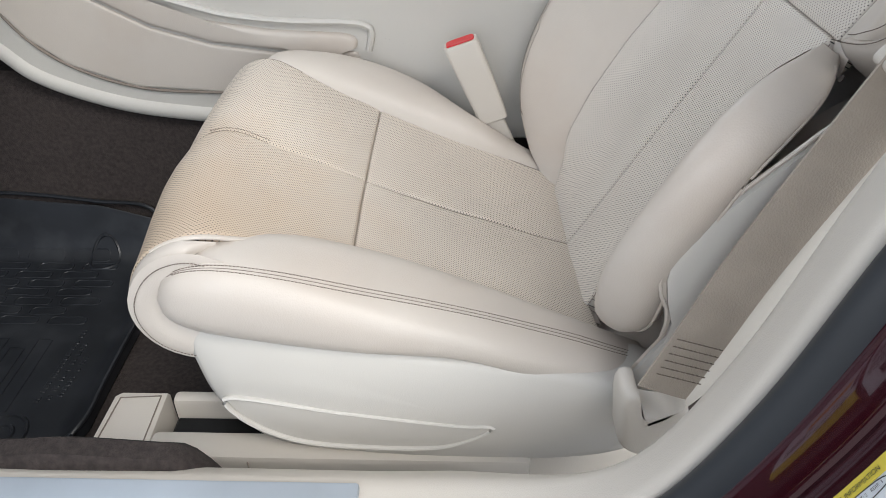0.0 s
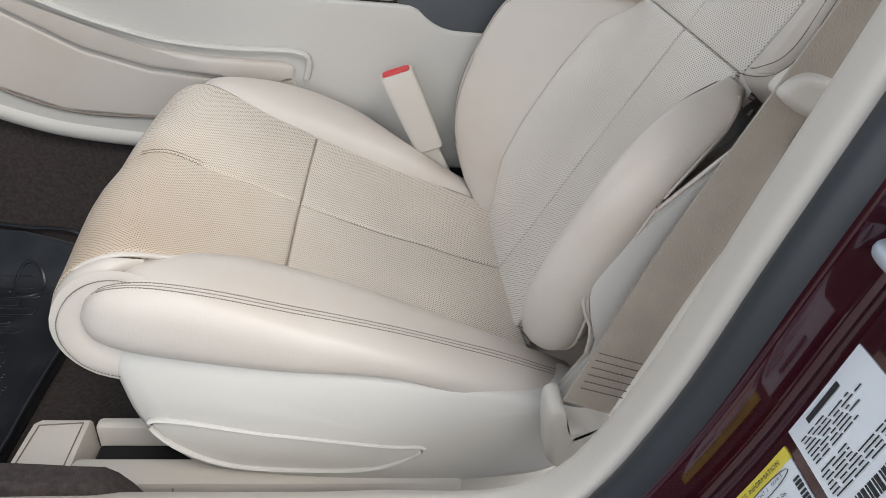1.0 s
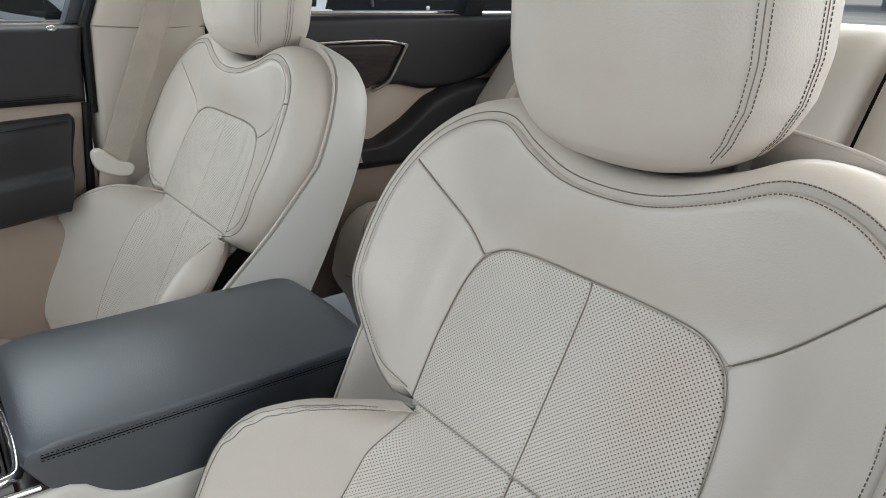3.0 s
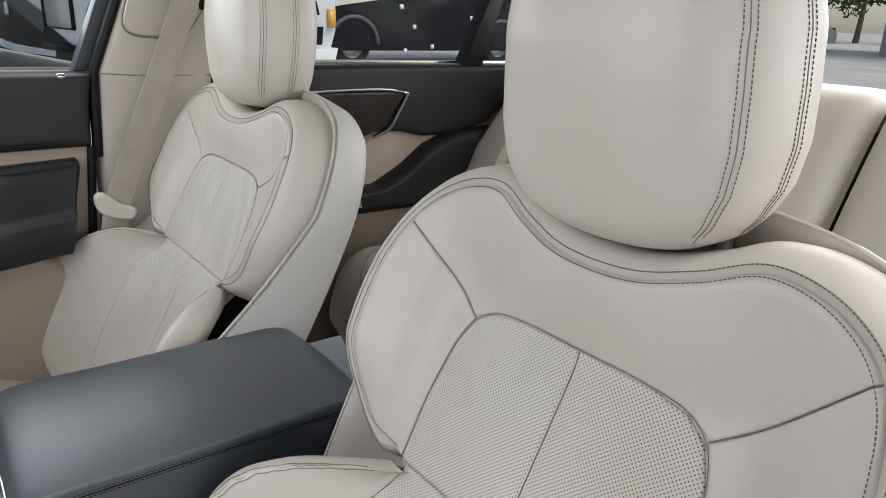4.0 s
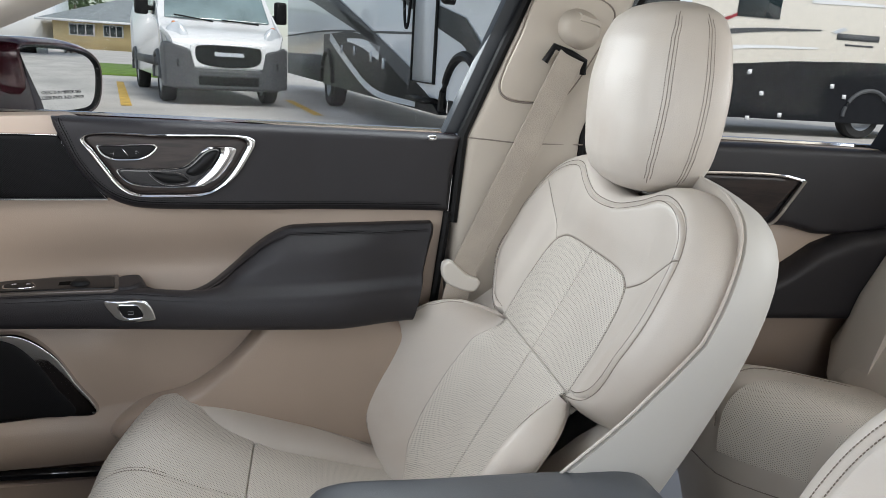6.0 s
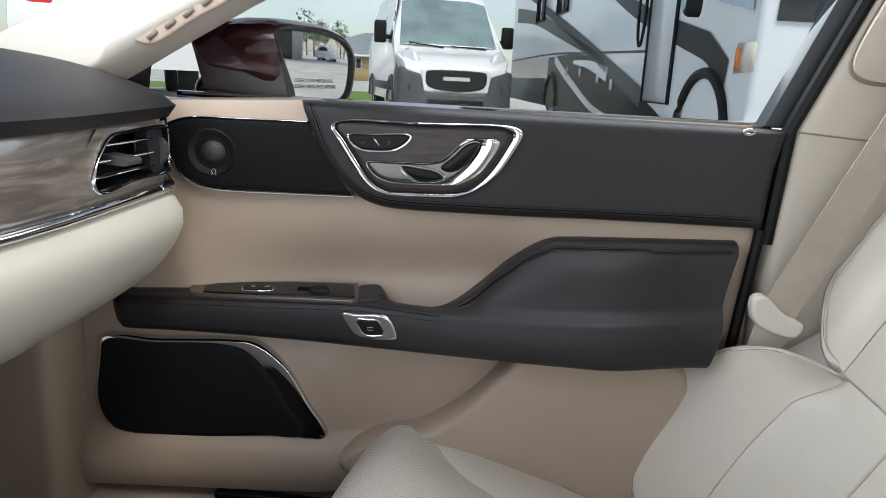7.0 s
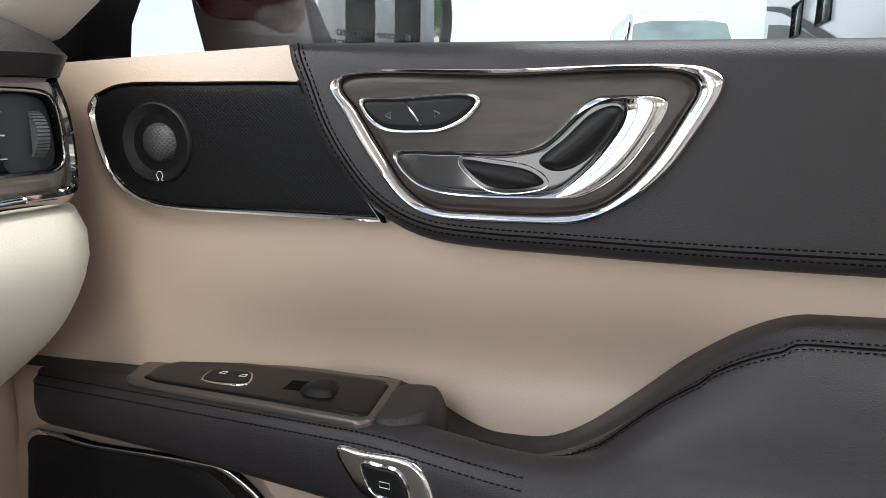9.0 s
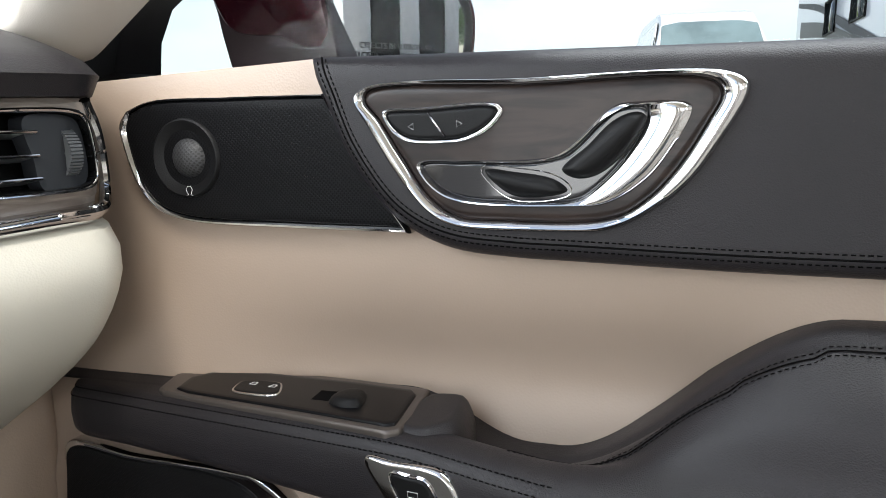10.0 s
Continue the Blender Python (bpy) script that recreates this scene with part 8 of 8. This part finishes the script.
def tree_at(x, y, h, seed):
    rn = random.Random(seed)
    root = thing("tree", "leafy green tree at the edge of the lot", "tree", (x, y, 0), "trees")
    trunk = [(0, 0, 0), (rn.uniform(-.2, .2), rn.uniform(-.2, .2), h * 0.3), (rn.uniform(-.3, .3), rn.uniform(-.3, .3), h * 0.6)]
    p = spline(trunk, 10, False)
    rows = [[(q[0] + 0.03 * h * (1 - 0.6 * i / 9) * math.cos(t), q[1] + 0.03 * h * (1 - 0.6 * i / 9) * math.sin(t), q[2]) for t in np.linspace(0, math.tau, 8, endpoint=False)] for i, q in enumerate(p)]
    part("trunk", grid_mesh(rows, True), BARK, root)
    verts, faces = [], []
    for _ in range(16):
        c = np.array((rn.gauss(0, h * 0.18), rn.gauss(0, h * 0.18), h * rn.uniform(0.42, 0.95)))
        r = h * rn.uniform(0.09, 0.18)
        for _ in range(90):
            v = np.array([rn.gauss(0, 1) for _ in range(3)])
            v = c + v / np.linalg.norm(v) * r * rn.uniform(0.55, 1.1)
            a = np.array([rn.gauss(0, 1) for _ in range(3)])
            b_ = np.array([rn.gauss(0, 1) for _ in range(3)])
            a, b_ = a / np.linalg.norm(a) * h * 0.022, b_ / np.linalg.norm(b_) * h * 0.022
            k = len(verts)
            verts += [tuple(v - a), tuple(v - b_), tuple(v + a), tuple(v + b_)]
            faces.append((k, k + 1, k + 2, k + 3))
    me = bpy.data.meshes.new("crown")
    me.from_pydata(verts, [], faces)
    me.materials.append(LEAF)
    ob = new("crown", me)
    ob.parent = root


for k, (x, y, h) in enumerate(((66, 26, 9), (68, 31, 10), (72, 37, 8), (64, 41, 9), (75, 46, 10), (60, 48, 8), (80, 33, 11), (-14, 104, 8), (-30, 106, 9), (3, 108, 8))):
    tree_at(x, y, h, k + 3)
pole = thing("utility_pole", "grey wooden utility pole beyond the lot", "pole", (-10.2, 100, 0.1))
part("shaft", tube([(0, 0, 0), (0, 0, 11)], 0.12), BARK, pole)
part("crossarm", box(-1.1, -0.06, 10.2, 1.1, 0.06, 10.35), BARK, pole)
